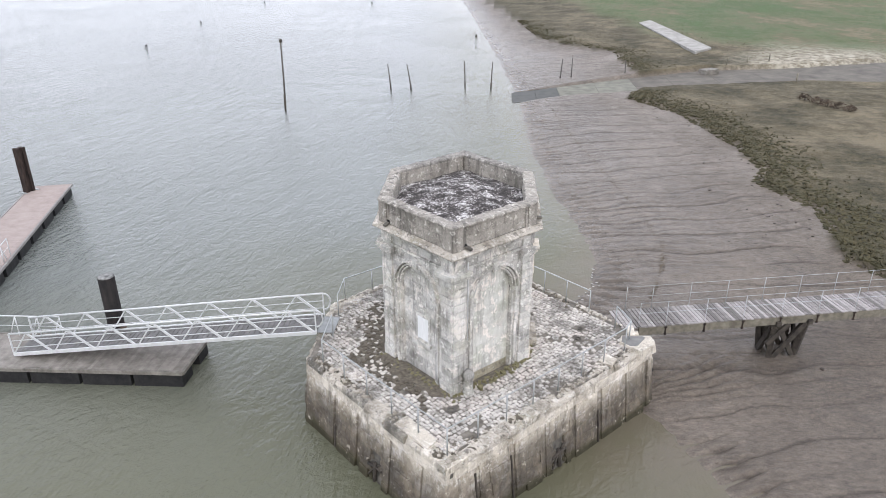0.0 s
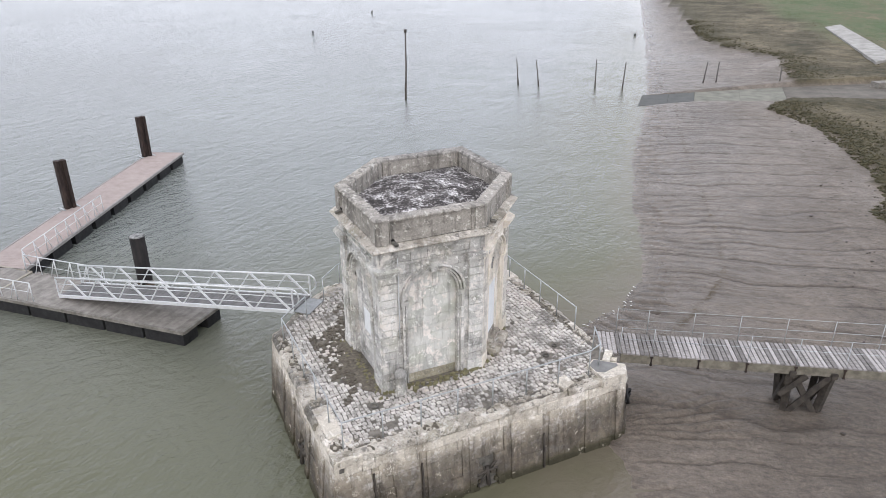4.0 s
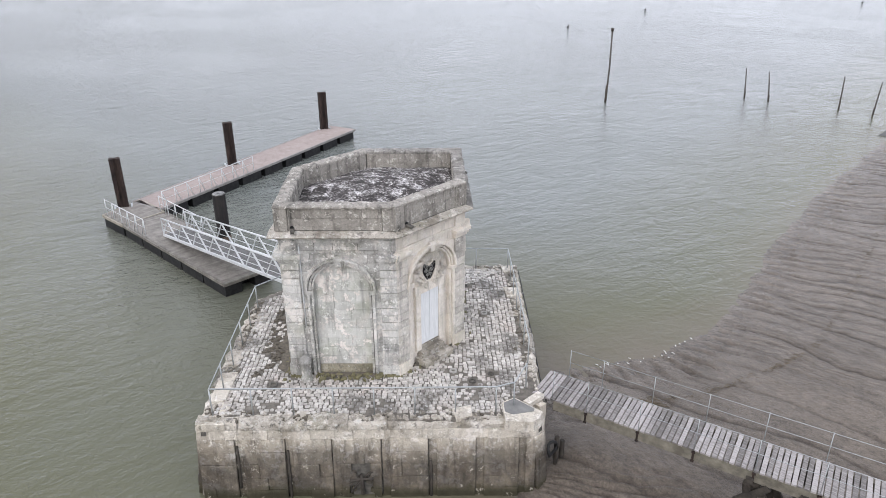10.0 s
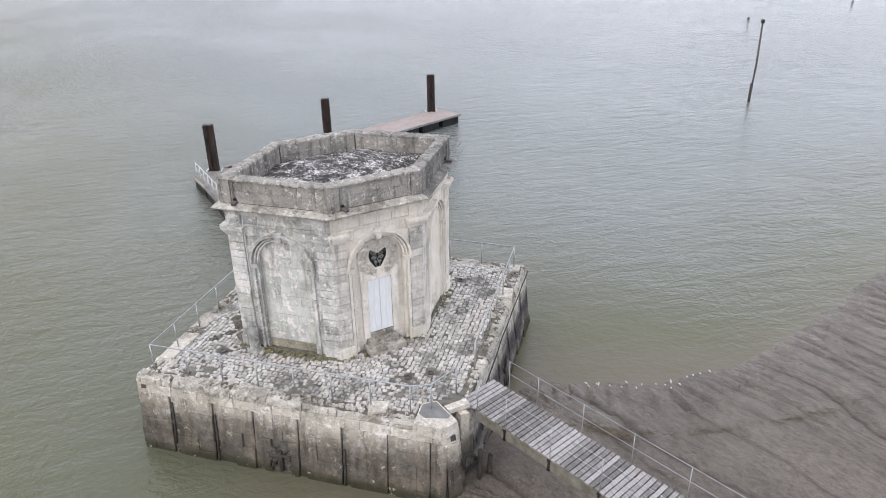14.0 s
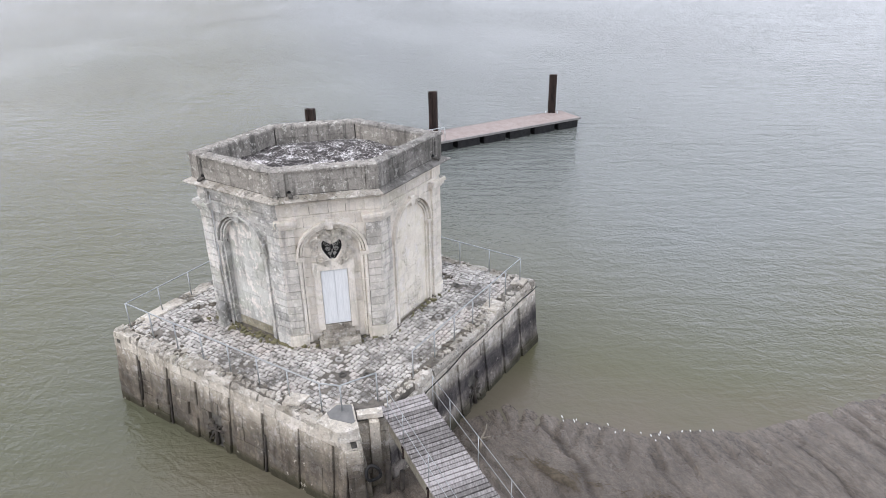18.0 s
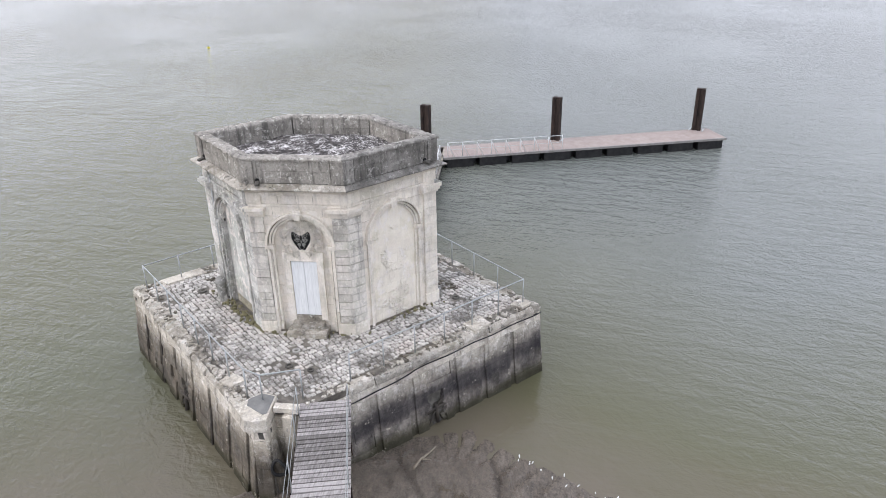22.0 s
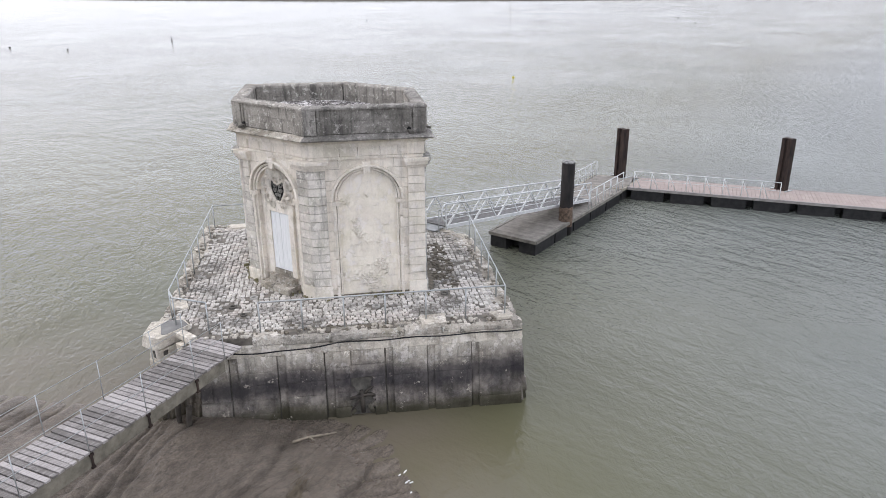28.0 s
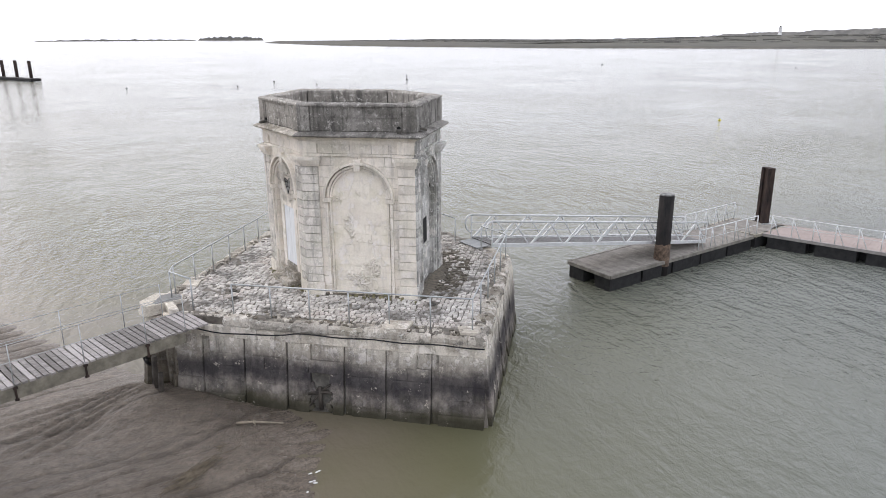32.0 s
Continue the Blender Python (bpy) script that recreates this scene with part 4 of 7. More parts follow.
def facade(p, q, stone_mat, panel_mat, kind):
    fm = frame_of(p, q)
    w = (Vector(q) - Vector(p)).length
    cu = w / 2
    # wall plate with the arched opening
    n_arc = arch_path(RIN + 0.06, cu)
    outline = [(0, BASE - 0.2), (0, 7.6), (w, 7.6), (w, BASE - 0.2), (cu + RIN + 0.06, BASE - 0.2)] + n_arc + [(cu - RIN - 0.06, BASE - 0.2)]
    bm = bmesh.new()
    front = [bm.verts.new(fm @ Vector((u, -0.02, z))) for u, z in outline]
    rear = [bm.verts.new(fm @ Vector((u, -0.3, z))) for u, z in outline]
    bm.faces.new(front)
    k = len(outline)
    for i in range(k):
        bm.faces.new((front[i], rear[i], rear[(i + 1) % k], front[(i + 1) % k]))
    bmesh.ops.recalc_face_normals(bm, faces=bm.faces)
    me = bpy.data.meshes.new("facade")
    bm.to_mesh(me)
    bm.free()
    me.materials.append(CREAM_MORTAR if stone_mat is STONE_CREAM else TOWER_MORTAR)
    wall = hang(new("facade", me), tower, kind)
    g = 0.006

    def block(u0, u1, z0, z1, v0, v1, mat=stone_mat, edge=0.012, name="stone_block", g=g):
        c = [random.uniform(-0.004, 0.004) for _ in range(8)]
        poly = [(u0 + g + c[0], z0 + g + c[1]), (u1 - g + c[2], z0 + g + c[3]), (u1 - g + c[4], z1 - g + c[5]), (u0 + g + c[6], z1 - g + c[7])]
        return slab(fm, poly, v0, v1 + random.uniform(-0.006, 0.006), edge).obj(name, mat, wall)

    # corner pilasters
    pw = 0.5 if w > 3.2 else 0.44
    for lo, hi in ((-0.035, pw), (w - pw, w + 0.035)):
        grey_side = kind == "door" or lo < 0
        block(lo - 0.03, hi + 0.03, BASE - 0.05, 3.12, -0.03, 0.11, name="plinth")
        for z0, z1 in courses(3.12, 6.84, 0.275, 0.04):
            block(lo, hi, z0, z1, -0.03, 0.08, STONE_GREY if stone_mat is STONE_GREY else STONE_MID if grey_side else stone_mat, edge=0.016, g=0.009 if stone_mat is STONE_GREY else 0.006)
        for z0, z1, o in ((6.84, 6.93, 0.12), (6.93, 7.04, 0.19), (7.04, 7.15, 0.25)):
            block(lo - o * 0.45, hi + o * 0.45, z0 - 0.004, z1 + 0.004, -0.03, o, name="capital", edge=0.015)
        block(lo, hi, 7.24, 7.6, -0.03, 0.075, name="frieze_block")
    for a, b in lengths(0.0, w, 1.0):
        block(a, b, 7.15, 7.235, -0.03, 0.05, name="string_course", edge=0.02, g=0.003)
    # spandrels and side strips
    for z0, z1 in courses(BASE, 7.15, 0.32, 0.08) + [(7.23, 7.6)]:
        def inner(z):
            if z <= SPRING:
                return RIN + 0.08
            d = z - SPRING
            return math.sqrt(max(0.0, (ROUT - 0.04) ** 2 - d * d))

        for sgn in (-1, 1):
            i0, i1 = inner(z0), inner(z1)
            if z0 < SPRING < z1:
                i0 = i1 = RIN + 0.08
            edge_u = w / 2 - pw + 0.02
            if i0 <= 0.001 and i1 <= 0.001:
                if sgn > 0:
                    for a, b in lengths(-edge_u, edge_u, 0.6):
                        block(cu + a, cu + b, z0, z1, -0.03, 0.0)
                continue
            if edge_u - min(i0, i1) < 0.025:
                continue
            e = 0.004
            mid = (edge_u + max(i0, i1)) / 2
            cutlist = [(None, edge_u)] if edge_u - max(i0, i1) < 0.6 else [(None, mid), (mid, edge_u)]
            for a, b in cutlist:
                a0, a1 = (i0, i1) if a is None else (a, a)
                poly = [(cu + sgn * (a0 + e), z0 + e), (cu + sgn * (b - e), z0 + e), (cu + sgn * (b - e), z1 - e), (cu + sgn * (a1 + e), z1 - e)]
                if a is None and i1 <= 0.001:
                    poly.append((cu + sgn * e, SPRING + ROUT - 0.05))
                if sgn < 0:
                    poly = poly[::-1]
                slab(fm, poly, -0.03, random.uniform(-0.006, 0.006), 0.01).obj("stone_block", stone_mat, wall)
    # archivolt: two stepped rings of voussoirs, imposts and a keystone
    nv = 9
    for r0, r1, out in ((RIN - 0.01, RIN + 0.05, 0.015), (RIN + 0.068, RIN + 0.135, 0.06), (RIN + 0.162, ROUT + 0.01, 0.14)):
        for k in range(nv):
            a0, a1 = math.pi * k / nv + 0.003, math.pi * (k + 1) / nv - 0.003
            arc = [a0 + (a1 - a0) * j / 4 for j in range(5)]
            poly = [(cu + r1 * math.cos(a), SPRING + r1 * math.sin(a)) for a in arc] + [(cu + r0 * math.cos(a), SPRING + r0 * math.sin(a)) for a in arc[::-1]]
            slab(fm, poly, -0.22, out, 0.014).obj("voussoir", stone_mat, wall)
    slab(fm, [(cu - 0.09, SPRING + RIN - 0.03), (cu + 0.09, SPRING + RIN - 0.03), (cu + 0.13, SPRING + ROUT + 0.09), (cu - 0.13, SPRING + ROUT + 0.09)], -0.1, 0.12, 0.015).obj("keystone", stone_mat, wall)
    for sgn in (-1, 1):
        a, b = sorted((cu + sgn * (RIN - 0.02), cu + sgn * (ROUT + 0.03)))
        block(a, b, SPRING - 0.14, SPRING, -0.1, 0.11, name="impost")
        for d0, d1, out in ((0.0, 0.075, 0.01), (0.1, 0.205, 0.07)):
            a, b = sorted((cu + sgn * (RIN + d0), cu + sgn * (RIN + d1)))
            for z0, z1 in courses(BASE, SPRING - 0.14, 0.42, 0.1):
                block(a, b, z0, z1, -0.24, out, name="pier_block", edge=0.016, g=0.004)
    # infill of the arch
    depth = {STONE_PANEL: -0.055, PANEL_GREEN: -0.17}.get(panel_mat, -0.15)
    smooth = panel_mat is STONE_PANEL
    for z0, z1 in courses(BASE, SPRING + RIN, 0.34, 0.1):
        half = RIN + 0.05 if z0 < SPRING else math.sqrt(max(0.0, (RIN + 0.05) ** 2 - (z0 - SPRING) ** 2))
        if half < 0.08:
            continue
        for a, b in lengths(-half, half, 0.62, random.random() < 0.5):
            if kind == "door" and z1 < 6.75 and not (b < -0.52 or a > 0.52):
                if a < -0.52 < b - 0.02:
                    b = -0.52
                elif b > 0.52 > a + 0.02:
                    a = 0.52
                else:
                    continue
            if b - a < 0.05:
                continue
            if smooth:
                # plastered face: blocks lie flush and only the lower joints show
                slab(fm, [(cu + a, z0), (cu + b, z0), (cu + b, z1), (cu + a, z1)], -0.28, depth + (random.uniform(-0.01, 0.006) if z1 < 5.2 else 0.002 * random.random()), 0.012 if z1 < 5.2 else 0.002, None).obj("stone_block", panel_mat, wall)
            else:
                block(cu + a, cu + b, z0, z1, -0.28, depth, STONE_OCHRE if z1 < 3.2 and panel_mat is PANEL_GREEN else panel_mat, 0.006, g=0.002)
    return fm, w, wall


faces = list(zip(HEX, HEX[1:] + HEX[:1]))
LOOKS = [(STONE_GREY, PANEL_GREEN, "arch"), (STONE_CREAM, STONE_CREAM, "door"), (STONE_CREAM, STONE_PANEL, "arch"), (STONE_GREY, STONE_GREY, "arch"), (STONE_GREY, PANEL_GREEN, "arch"), (STONE_GREY, STONE_GREY, "window")]
walls = [facade(p, q, s, m, k) for (p, q), (s, m, k) in zip(faces, LOOKS)]
for fm, w, wall in walls:
    wall["label"] = "stone facade with a blind arch between corner pilasters"

CORNICE = [(-0.1, 7.5), (0.06, 7.52), (0.06, 7.62), (0.09, 7.66), (0.13, 7.7), (0.27, 7.74), (0.32, 7.755), (0.335, 7.79), (0.3, 7.82), (0.05, 7.9), (-0.2, 7.9)]
for i in range(6):
    b = Build()
    rings = [(offset(HEX, d), z) for d, z in CORNICE]
    m = 14
    for ring, z in rings:
        p, q = Vector(ring[i]), Vector(ring[(i + 1) % 6])
        for j in range(m + 1):
            c = p.lerp(q, j / m)
            worn = 0.022 * noise.noise((c.x * 3.1, c.y * 3.1, z * 2)) + 0.012 * noise.noise((c.x * 9, c.y * 9, z)) if 7.73 < z < 7.83 and 0 < j < m else 0.0
            b.v.append((c.x * (1 + worn * 0.3), c.y * (1 + worn * 0.3), z + worn))
    bed = Build()
    bed.v = list(b.v[:6 * (m + 1)])
    for part_, r0, r1 in ((bed, 0, 5), (b, 5, len(rings) - 1)):
        part_.f = [(r * (m + 1) + j, r * (m + 1) + j + 1, (r + 1) * (m + 1) + j + 1, (r + 1) * (m + 1) + j) for r in range(r0, r1) for j in range(m)]
        part_.s = [False] * len(part_.f)
    bed.obj("bed_mould", LOOKS[i][0], tower)
    b.obj("cornice", PARAPET_DARK if i in (2, 3) else STONE_EDGE, tower, "moulded projecting cornice")
# parapet
PO, PI, PT = 0.06, -0.27, 8.63
loft(HEX, [(PI + 0.02, 7.9), (PO - 0.02, 7.9), (PO - 0.02, PT), (PI + 0.02, PT), (PI + 0.02, 7.9)]).obj("parapet_core", MORTAR, tower)
for k, (p, q) in enumerate(zip(offset(HEX, PO), offset(HEX, PO)[1:] + offset(HEX, PO)[:1])):
    facing = PARAPET_DARK if k in (2, 3) else STONE_PARAPET
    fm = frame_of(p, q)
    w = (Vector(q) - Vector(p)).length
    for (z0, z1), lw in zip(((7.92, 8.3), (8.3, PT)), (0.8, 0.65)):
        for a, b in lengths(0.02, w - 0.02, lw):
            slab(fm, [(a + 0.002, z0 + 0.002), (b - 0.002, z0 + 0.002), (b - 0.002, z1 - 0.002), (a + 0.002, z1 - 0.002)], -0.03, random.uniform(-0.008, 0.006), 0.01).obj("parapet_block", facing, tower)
    for a, b in ((-0.02, 0.36), (w - 0.36, w + 0.02)):
        slab(fm, [(a, 7.9), (b, 7.9), (b, PT), (a, PT)], -0.03, 0.055, 0.018).obj("parapet_pier", facing, tower)
    for a, b in ((0.385, 0.47), (w - 0.47, w - 0.385)):
        slab(fm, [(a, 7.9), (b, 7.9), (b, PT), (a, PT)], -0.03, 0.028, 0.012).obj("parapet_strip", facing, tower)
for p, q in zip(offset(HEX, PI), offset(HEX, PI)[1:] + offset(HEX, PI)[:1]):
    fm = frame_of(q, p)
    w = (Vector(q) - Vector(p)).length
    for z0, z1 in ((7.95, 8.3), (8.3, PT)):
        for a, b in lengths(0.02, w - 0.02, 0.75):
            slab(fm, [(a + 0.004, z0), (b - 0.004, z0), (b - 0.004, z1 - 0.006), (a + 0.004, z1 - 0.006)], -0.02, random.uniform(0, 0.012), 0.012).obj("parapet_block", STONE_PARAPET, tower)
# coping of the parapet, in worn lengths
for i in range(6):
    outs, ins = offset(HEX, PO + 0.065), offset(HEX, PI - 0.02)
    p, q, a, b = Vector(outs[i]), Vector(outs[(i + 1) % 6]), Vector(ins[i]), Vector(ins[(i + 1) % 6])
    n = 5
    for k in range(n):
        bd = Build()
        m = 9
        rows_ = []
        for j in range(m + 1):
            t = (k + (j / m) * 0.992 + 0.004) / n
            o, s = p.lerp(q, t), a.lerp(b, t)
            wob = [random.uniform(-0.022, 0.016) for _ in range(4)]
            rows_.append([(o.x + wob[0], o.y + wob[1], PT + 0.005), (o.x + wob[1], o.y + wob[0], 8.69 + wob[0]), (o.x * 0.98, o.y * 0.98, 8.73 + wob[1]), (s.x * 1.02, s.y * 1.02, 8.73 + wob[2]), (s.x + wob[2], s.y, 8.68 + wob[3]), (s.x, s.y, PT - 0.02)])
        pts = [v for r in rows_ for v in r]
        fs = [(j * 6 + e, j * 6 + (e + 1) % 6, (j + 1) * 6 + (e + 1) % 6, (j + 1) * 6 + e) for j in range(m) for e in range(6)]
        fs += [tuple(range(6))[::-1], tuple(m * 6 + e for e in range(6))]
        bd.add(pts, fs).obj("coping_stone", PARAPET_DARK if i in (2, 3) else STONE_PARAPET, tower)
# roof inside the parapet, gently domed and covered in debris
rb = Build()
ring_n, spokes = 12, 48
pts = [(0, 0, 8.37)]
inn = offset(HEX, PI + 0.01)
for r in range(1, ring_n + 1):
    for s in range(spokes):
        e = s / spokes * 6
        i = int(e)
        v = Vector(inn[i % 6]).lerp(Vector(inn[(i + 1) % 6]), e - i) * (r / ring_n)
        z = 8.37 - 0.29 * (r / ring_n) ** 2 + 0.05 * noise.noise((v.x * 2.3, v.y * 2.3, 0.3)) + 0.03 * noise.noise((v.x * 7, v.y * 7, 1.3))
        pts.append((v.x, v.y, z))
fs = [(0, 1 + s, 1 + (s + 1) % spokes) for s in range(spokes)]
for r in range(ring_n - 1):
    for s in range(spokes):
        a, b = 1 + r * spokes + s, 1 + r * spokes + (s + 1) % spokes
        fs.append((a, a + spokes, b + spokes, b))
rb.add(pts, fs, True).obj("roof", ROOF, tower, "domed roof under dark moss and pale lichen")

# door and window of the house
fm, w, wall = walls[1]
cu = w / 2
b = Build()
slab(fm, [(cu - 0.42, 3.3), (cu + 0.42, 3.3), (cu + 0.42, 5.26), (cu - 0.42, 5.26)], -0.2, -0.11, 0.004, b)
door = b.obj("door", DOOR_PAINT, tower, "pale blue-grey painted plank door, closed")
for sgn in (-1, 1):
    a, c = sorted((cu + sgn * 0.007, cu + sgn * 0.415))
    leaf_ = slab(fm, [(a, 3.31), (c, 3.31), (c, 5.25), (a, 5.25)], -0.12, -0.09, 0.004).obj("leaf", DOOR_PAINT, door)
    for k in range(2):
        a, c = sorted((cu + sgn * (0.009 + 0.204 * k), cu + sgn * (0.009 + 0.204 * k + 0.199)))
        slab(fm, [(a, 3.315), (c, 3.315), (c, 5.245), (a, 5.245)], -0.09, -0.08 + random.uniform(-0.003, 0.003), 0.003).obj("board", DOOR_PAINT, leaf_)
for z0, z1, o, half in ((2.7, 2.9, 0.42, 0.66), (2.9, 3.1, 0.12, 0.52), (3.1, 3.29, -0.04, 0.44)):
    slab(fm, [(cu - half, z0), (cu + half, z0), (cu + half, z1), (cu - half, z1)], -0.2, o, 0.02).obj("door_step", STONE_EDGE, tower)
for sgn in (-1, 1):
    a, c = sorted((cu + sgn * 0.425, cu + sgn * 0.64))
    slab(fm, [(a, 3.12), (c, 3.12), (c, 5.5), (a, 5.5)], -0.16, -0.05, 0.02).obj("door_jamb", STONE_CREAM, tower)
slab(fm, [(cu - 0.66, 5.27), (cu + 0.66, 5.27), (cu + 0.66, 5.6), (cu - 0.66, 5.6)], -0.16, -0.04, 0.02).obj("lintel", STONE_CREAM, tower)


# ---- footbridge ----
ang = math.atan(0.22)
D1 = Vector((math.cos(ang), math.sin(ang), -0.006))
N1 = Vector((-D1.y, D1.x, 0))
O1 = Vector((6.1, 1.43, 2.73))
BL, BW = 21.4, 1.42
bridge = thing("footbridge", tuple(O1), "grey weathered plank footbridge with wire rails from quay to shore", "footbridge")
for side in (-1, 1):
    c = O1 + N1 * side * (BW / 2 - 0.08) - Vector((0, 0, 0.24))
    Build().beam(c + D1 * 0.75, c + D1 * BL, 0.14, 0.34).obj("beam", BEAM, bridge, "long old timber beam")
pitch = 0.158
pm = []
for k in range(4):
    pm.append(Build().box((0, 0, 0), (pitch - 0.036, BW, 0.05), 0, 0.006).mesh("plank", PLANK))
for i in range(int(BL / pitch)):
    ob = new("plank", pm[i % 4])
    hang(ob, bridge)
    ob.matrix_basis = Matrix.Translation(O1 + D1 * (i + 0.5) * pitch + Vector((0, 0, -0.05 + random.uniform(-0.006, 0.006)))) @ Matrix.Rotation(ang + random.uniform(-0.012, 0.012), 4, "Z")
for side in (-1, 1):
    c = O1 + N1 * side * (BW / 2 - 0.03)
    for i in range(13):
        p = c + D1 * (0.2 + i * 1.62 if i else 0.7)
        Build().tube([p - Vector((0, 0, 0.1)), p + Vector((0, 0, 1.02))], 0.0125, 6).obj("rail_post", GALV, bridge)
    for z in (0.55, 1.0):
        Build().tube([c + D1 * (0.7 if z > 0.6 else 0.7) + Vector((0, 0, z)), c + D1 * BL + Vector((0, 0, z))], 0.009, 5).obj("rail_wire", GALV, bridge)
for side in (-1, 1):
    for i in range(12):
        p = O1 + N1 * side * (BW / 2) + D1 * (1.82 + i * 1.62) - Vector((0, 0, 0.24))
        bracket = Build().beam(p - Vector((0, 0, 0.2)), p + Vector((0, 0, 0.16)), 0.05, 0.05)
        bracket.box((p.x, p.y, p.z + 0.13), (0.1, 0.07, 0.06), ang).box((p.x, p.y, p.z - 0.18), (0.09, 0.07, 0.05), ang)
        bracket.obj("bracket", PILE_RUST, bridge, "rusty iron bracket")
for k, d in enumerate((7.3, 17.9)):
    c = O1 + D1 * d
    trestle = thing("trestle", (c.x, c.y, 0.3), "dark wet timber trestle with crossed braces under the footbridge", "trestle", "bridge trestles")
    for dd in (-0.55, 0.55):
        legs = []
        for side in (-1, 1):
            top = c + D1 * dd * 1.25 + N1 * side * 0.55 - Vector((0, 0, 0.38))
            foot = c + D1 * dd * 0.95 + N1 * side * 0.3
            foot.z = 0.1
            legs.append((top, foot))
            Build().beam(foot, top, 0.22, 0.24).obj("leg", WET_TIMBER, trestle)
        (ta, fa), (tb, fb) = legs
        Build().beam(fa.lerp(ta, 0.15) + D1 * 0.12, tb.lerp(fb, 0.1) + D1 * 0.12, 0.1, 0.22).obj("brace", WET_TIMBER, trestle)
        Build().beam(fb.lerp(tb, 0.15) - D1 * 0.12, ta.lerp(fa, 0.1) - D1 * 0.12, 0.1, 0.22).obj("brace", WET_TIMBER, trestle)
        foot = (fa + fb) / 2
        Build().box((foot.x, foot.y, 0.42), (0.4, 0.95, 0.16), ang, 0.03).obj("foot_block", BEAM, trestle, "silted pale foot block")
        Build().beam(ta - N1 * 0.25 + Vector((0, 0, 0.02)), tb + N1 * 0.25 + Vector((0, 0, 0.02)), 0.2, 0.2).obj("cap_beam", WET_TIMBER, trestle)
    for side in (-1, 1):
        for turn_ in (-1, 1):
            a = c - D1 * 0.5 * turn_ + N1 * side * 0.42
            bb = c + D1 * 0.62 * turn_ + N1 * side * (0.62 + 0.05 * turn_)
            Build().beam((a.x, a.y, 0.45), (bb.x, bb.y, 2.3), 0.09, 0.2).obj("brace", WET_TIMBER, trestle)
    a = c - D1 * 0.95 - N1 * 0.6
    bb = c - D1 * 0.2 - N1 * 0.7
    Build().beam((a.x, a.y, 1.35), (bb.x, bb.y, 2.25), 0.09, 0.2).obj("brace", WET_TIMBER, trestle)

# ---- floating pontoons ----
PZ = 0.78


def pontoon(name, poly, mat, label, rim, floats, pitch_b, gap=0.03):
    """A raft: float blocks, a rim and deck boards. poly: four corners, anticlockwise; boards run across its length."""
    c = sum((Vector(p) for p in poly), Vector((0, 0))) / 4
    ob = thing(name, (c.x, c.y, 0), label, "pontoon", "floating pontoons")
    Build().prism(offset(poly, -0.05), PZ - 0.16, PZ - 0.03).obj("frame", FLOAT_BLACK, ob)
    for p, q in zip(poly, poly[1:] + poly[:1]):
        Build().beam((*p, PZ - 0.07), (*q, PZ - 0.07), 0.1, 0.15).obj("rim", rim, ob)
    a, b_, c_, d = [Vector(p) for p in poly]
    n = floats
    for k in range(n):
        for lo, hi in ((0.015, 0.36), (0.64, 0.985)):
            t0, t1 = (k + gap) / n, (k + 1 - gap) / n
            q = [(a.lerp(b_, t)).lerp(d.lerp(c_, t), s) for t, s in ((t0, lo), (t1, lo), (t1, hi), (t0, hi))]
            Build().prism([tuple(p) for p in q], -0.3, PZ - 0.14).obj("float", FLOAT_BLACK, ob)
    # black block added behind the floats so the gaps between them look shaded
    Build().prism(offset(poly, -0.75), -0.3, PZ - 0.15).obj("keel", FLOAT_BLACK, ob)
    length = (b_ - a).length
    nb = int(length / pitch_b)
    for k in range(nb):
        t0, t1 = (k + 0.025) / nb, (k + 0.975) / nb
        q = [(a.lerp(b_, t)).lerp(d.lerp(c_, t), s) for t, s in ((t0, 0.03), (t1, 0.03), (t1, 0.97), (t0, 0.97))]
        Build().prism([tuple(p) for p in q], PZ - 0.04, PZ).obj("board", mat, ob)
    return ob


pontoon("landing_pontoon", [(-21.6, -0.72), (-10.95, -0.48), (-10.9, 2.1), (-21.6, 1.9)], DECK_GREY, "landing pontoon with grey deck boards on black floats", RIM_GREY, 5, 0.15)
pontoon("corner_pontoon", [(-24.0, -0.9), (-21.66, -0.74), (-21.9, 1.85), (-24.9, 1.8)], DECK_GREY, "short corner pontoon with pale concrete rim", RIM_BEIGE, 1, 0.15)
LA, LB = Vector((-22.45, 1.95)), Vector((-28.02, 21.42))
across = Vector((-(LB - LA).y, (LB - LA).x)).normalized() * 2.6
pontoon("long_pontoon", [tuple(LA + across), tuple(LA), tuple(LB), tuple(LB + across)][1:] + [tuple(LA + across)], DECK_PINK, "long pontoon with pinkish boards on black floats", DECK_RIM, 9, 0.2, 0.09)


def sheet_pile(at, turn):
    x, y = at
    ob = thing("mooring_pile", (x, y, -1.5), "rusty dark steel mooring pile of paired sheet profiles", "mooring pile", "mooring piles")
    s, d = 0.3, 0.21
    prof = [(-s, -d), (-0.1, -d), (-0.1, -d + 0.09), (0.1, -d + 0.09), (0.1, -d), (s, -d), (s, d), (0.1, d), (0.1, d - 0.09), (-0.1, d - 0.09), (-0.1, d), (-s, d)]
    co, si = math.cos(turn), math.sin(turn)
    prof = [(x + co * u - si * v, y + si * u + co * v) for u, v in prof]
    Build().prism(prof, -1.5, 3.8).obj("shaft", PILE_RUST, ob)
    for sgn in (-1, 1):
        Build().box((x + sgn * 0.46 * co, y + sgn * 0.46 * si, PZ - 0.02), (0.1, 0.7, 0.12), turn).obj("guide", GALV, ob)


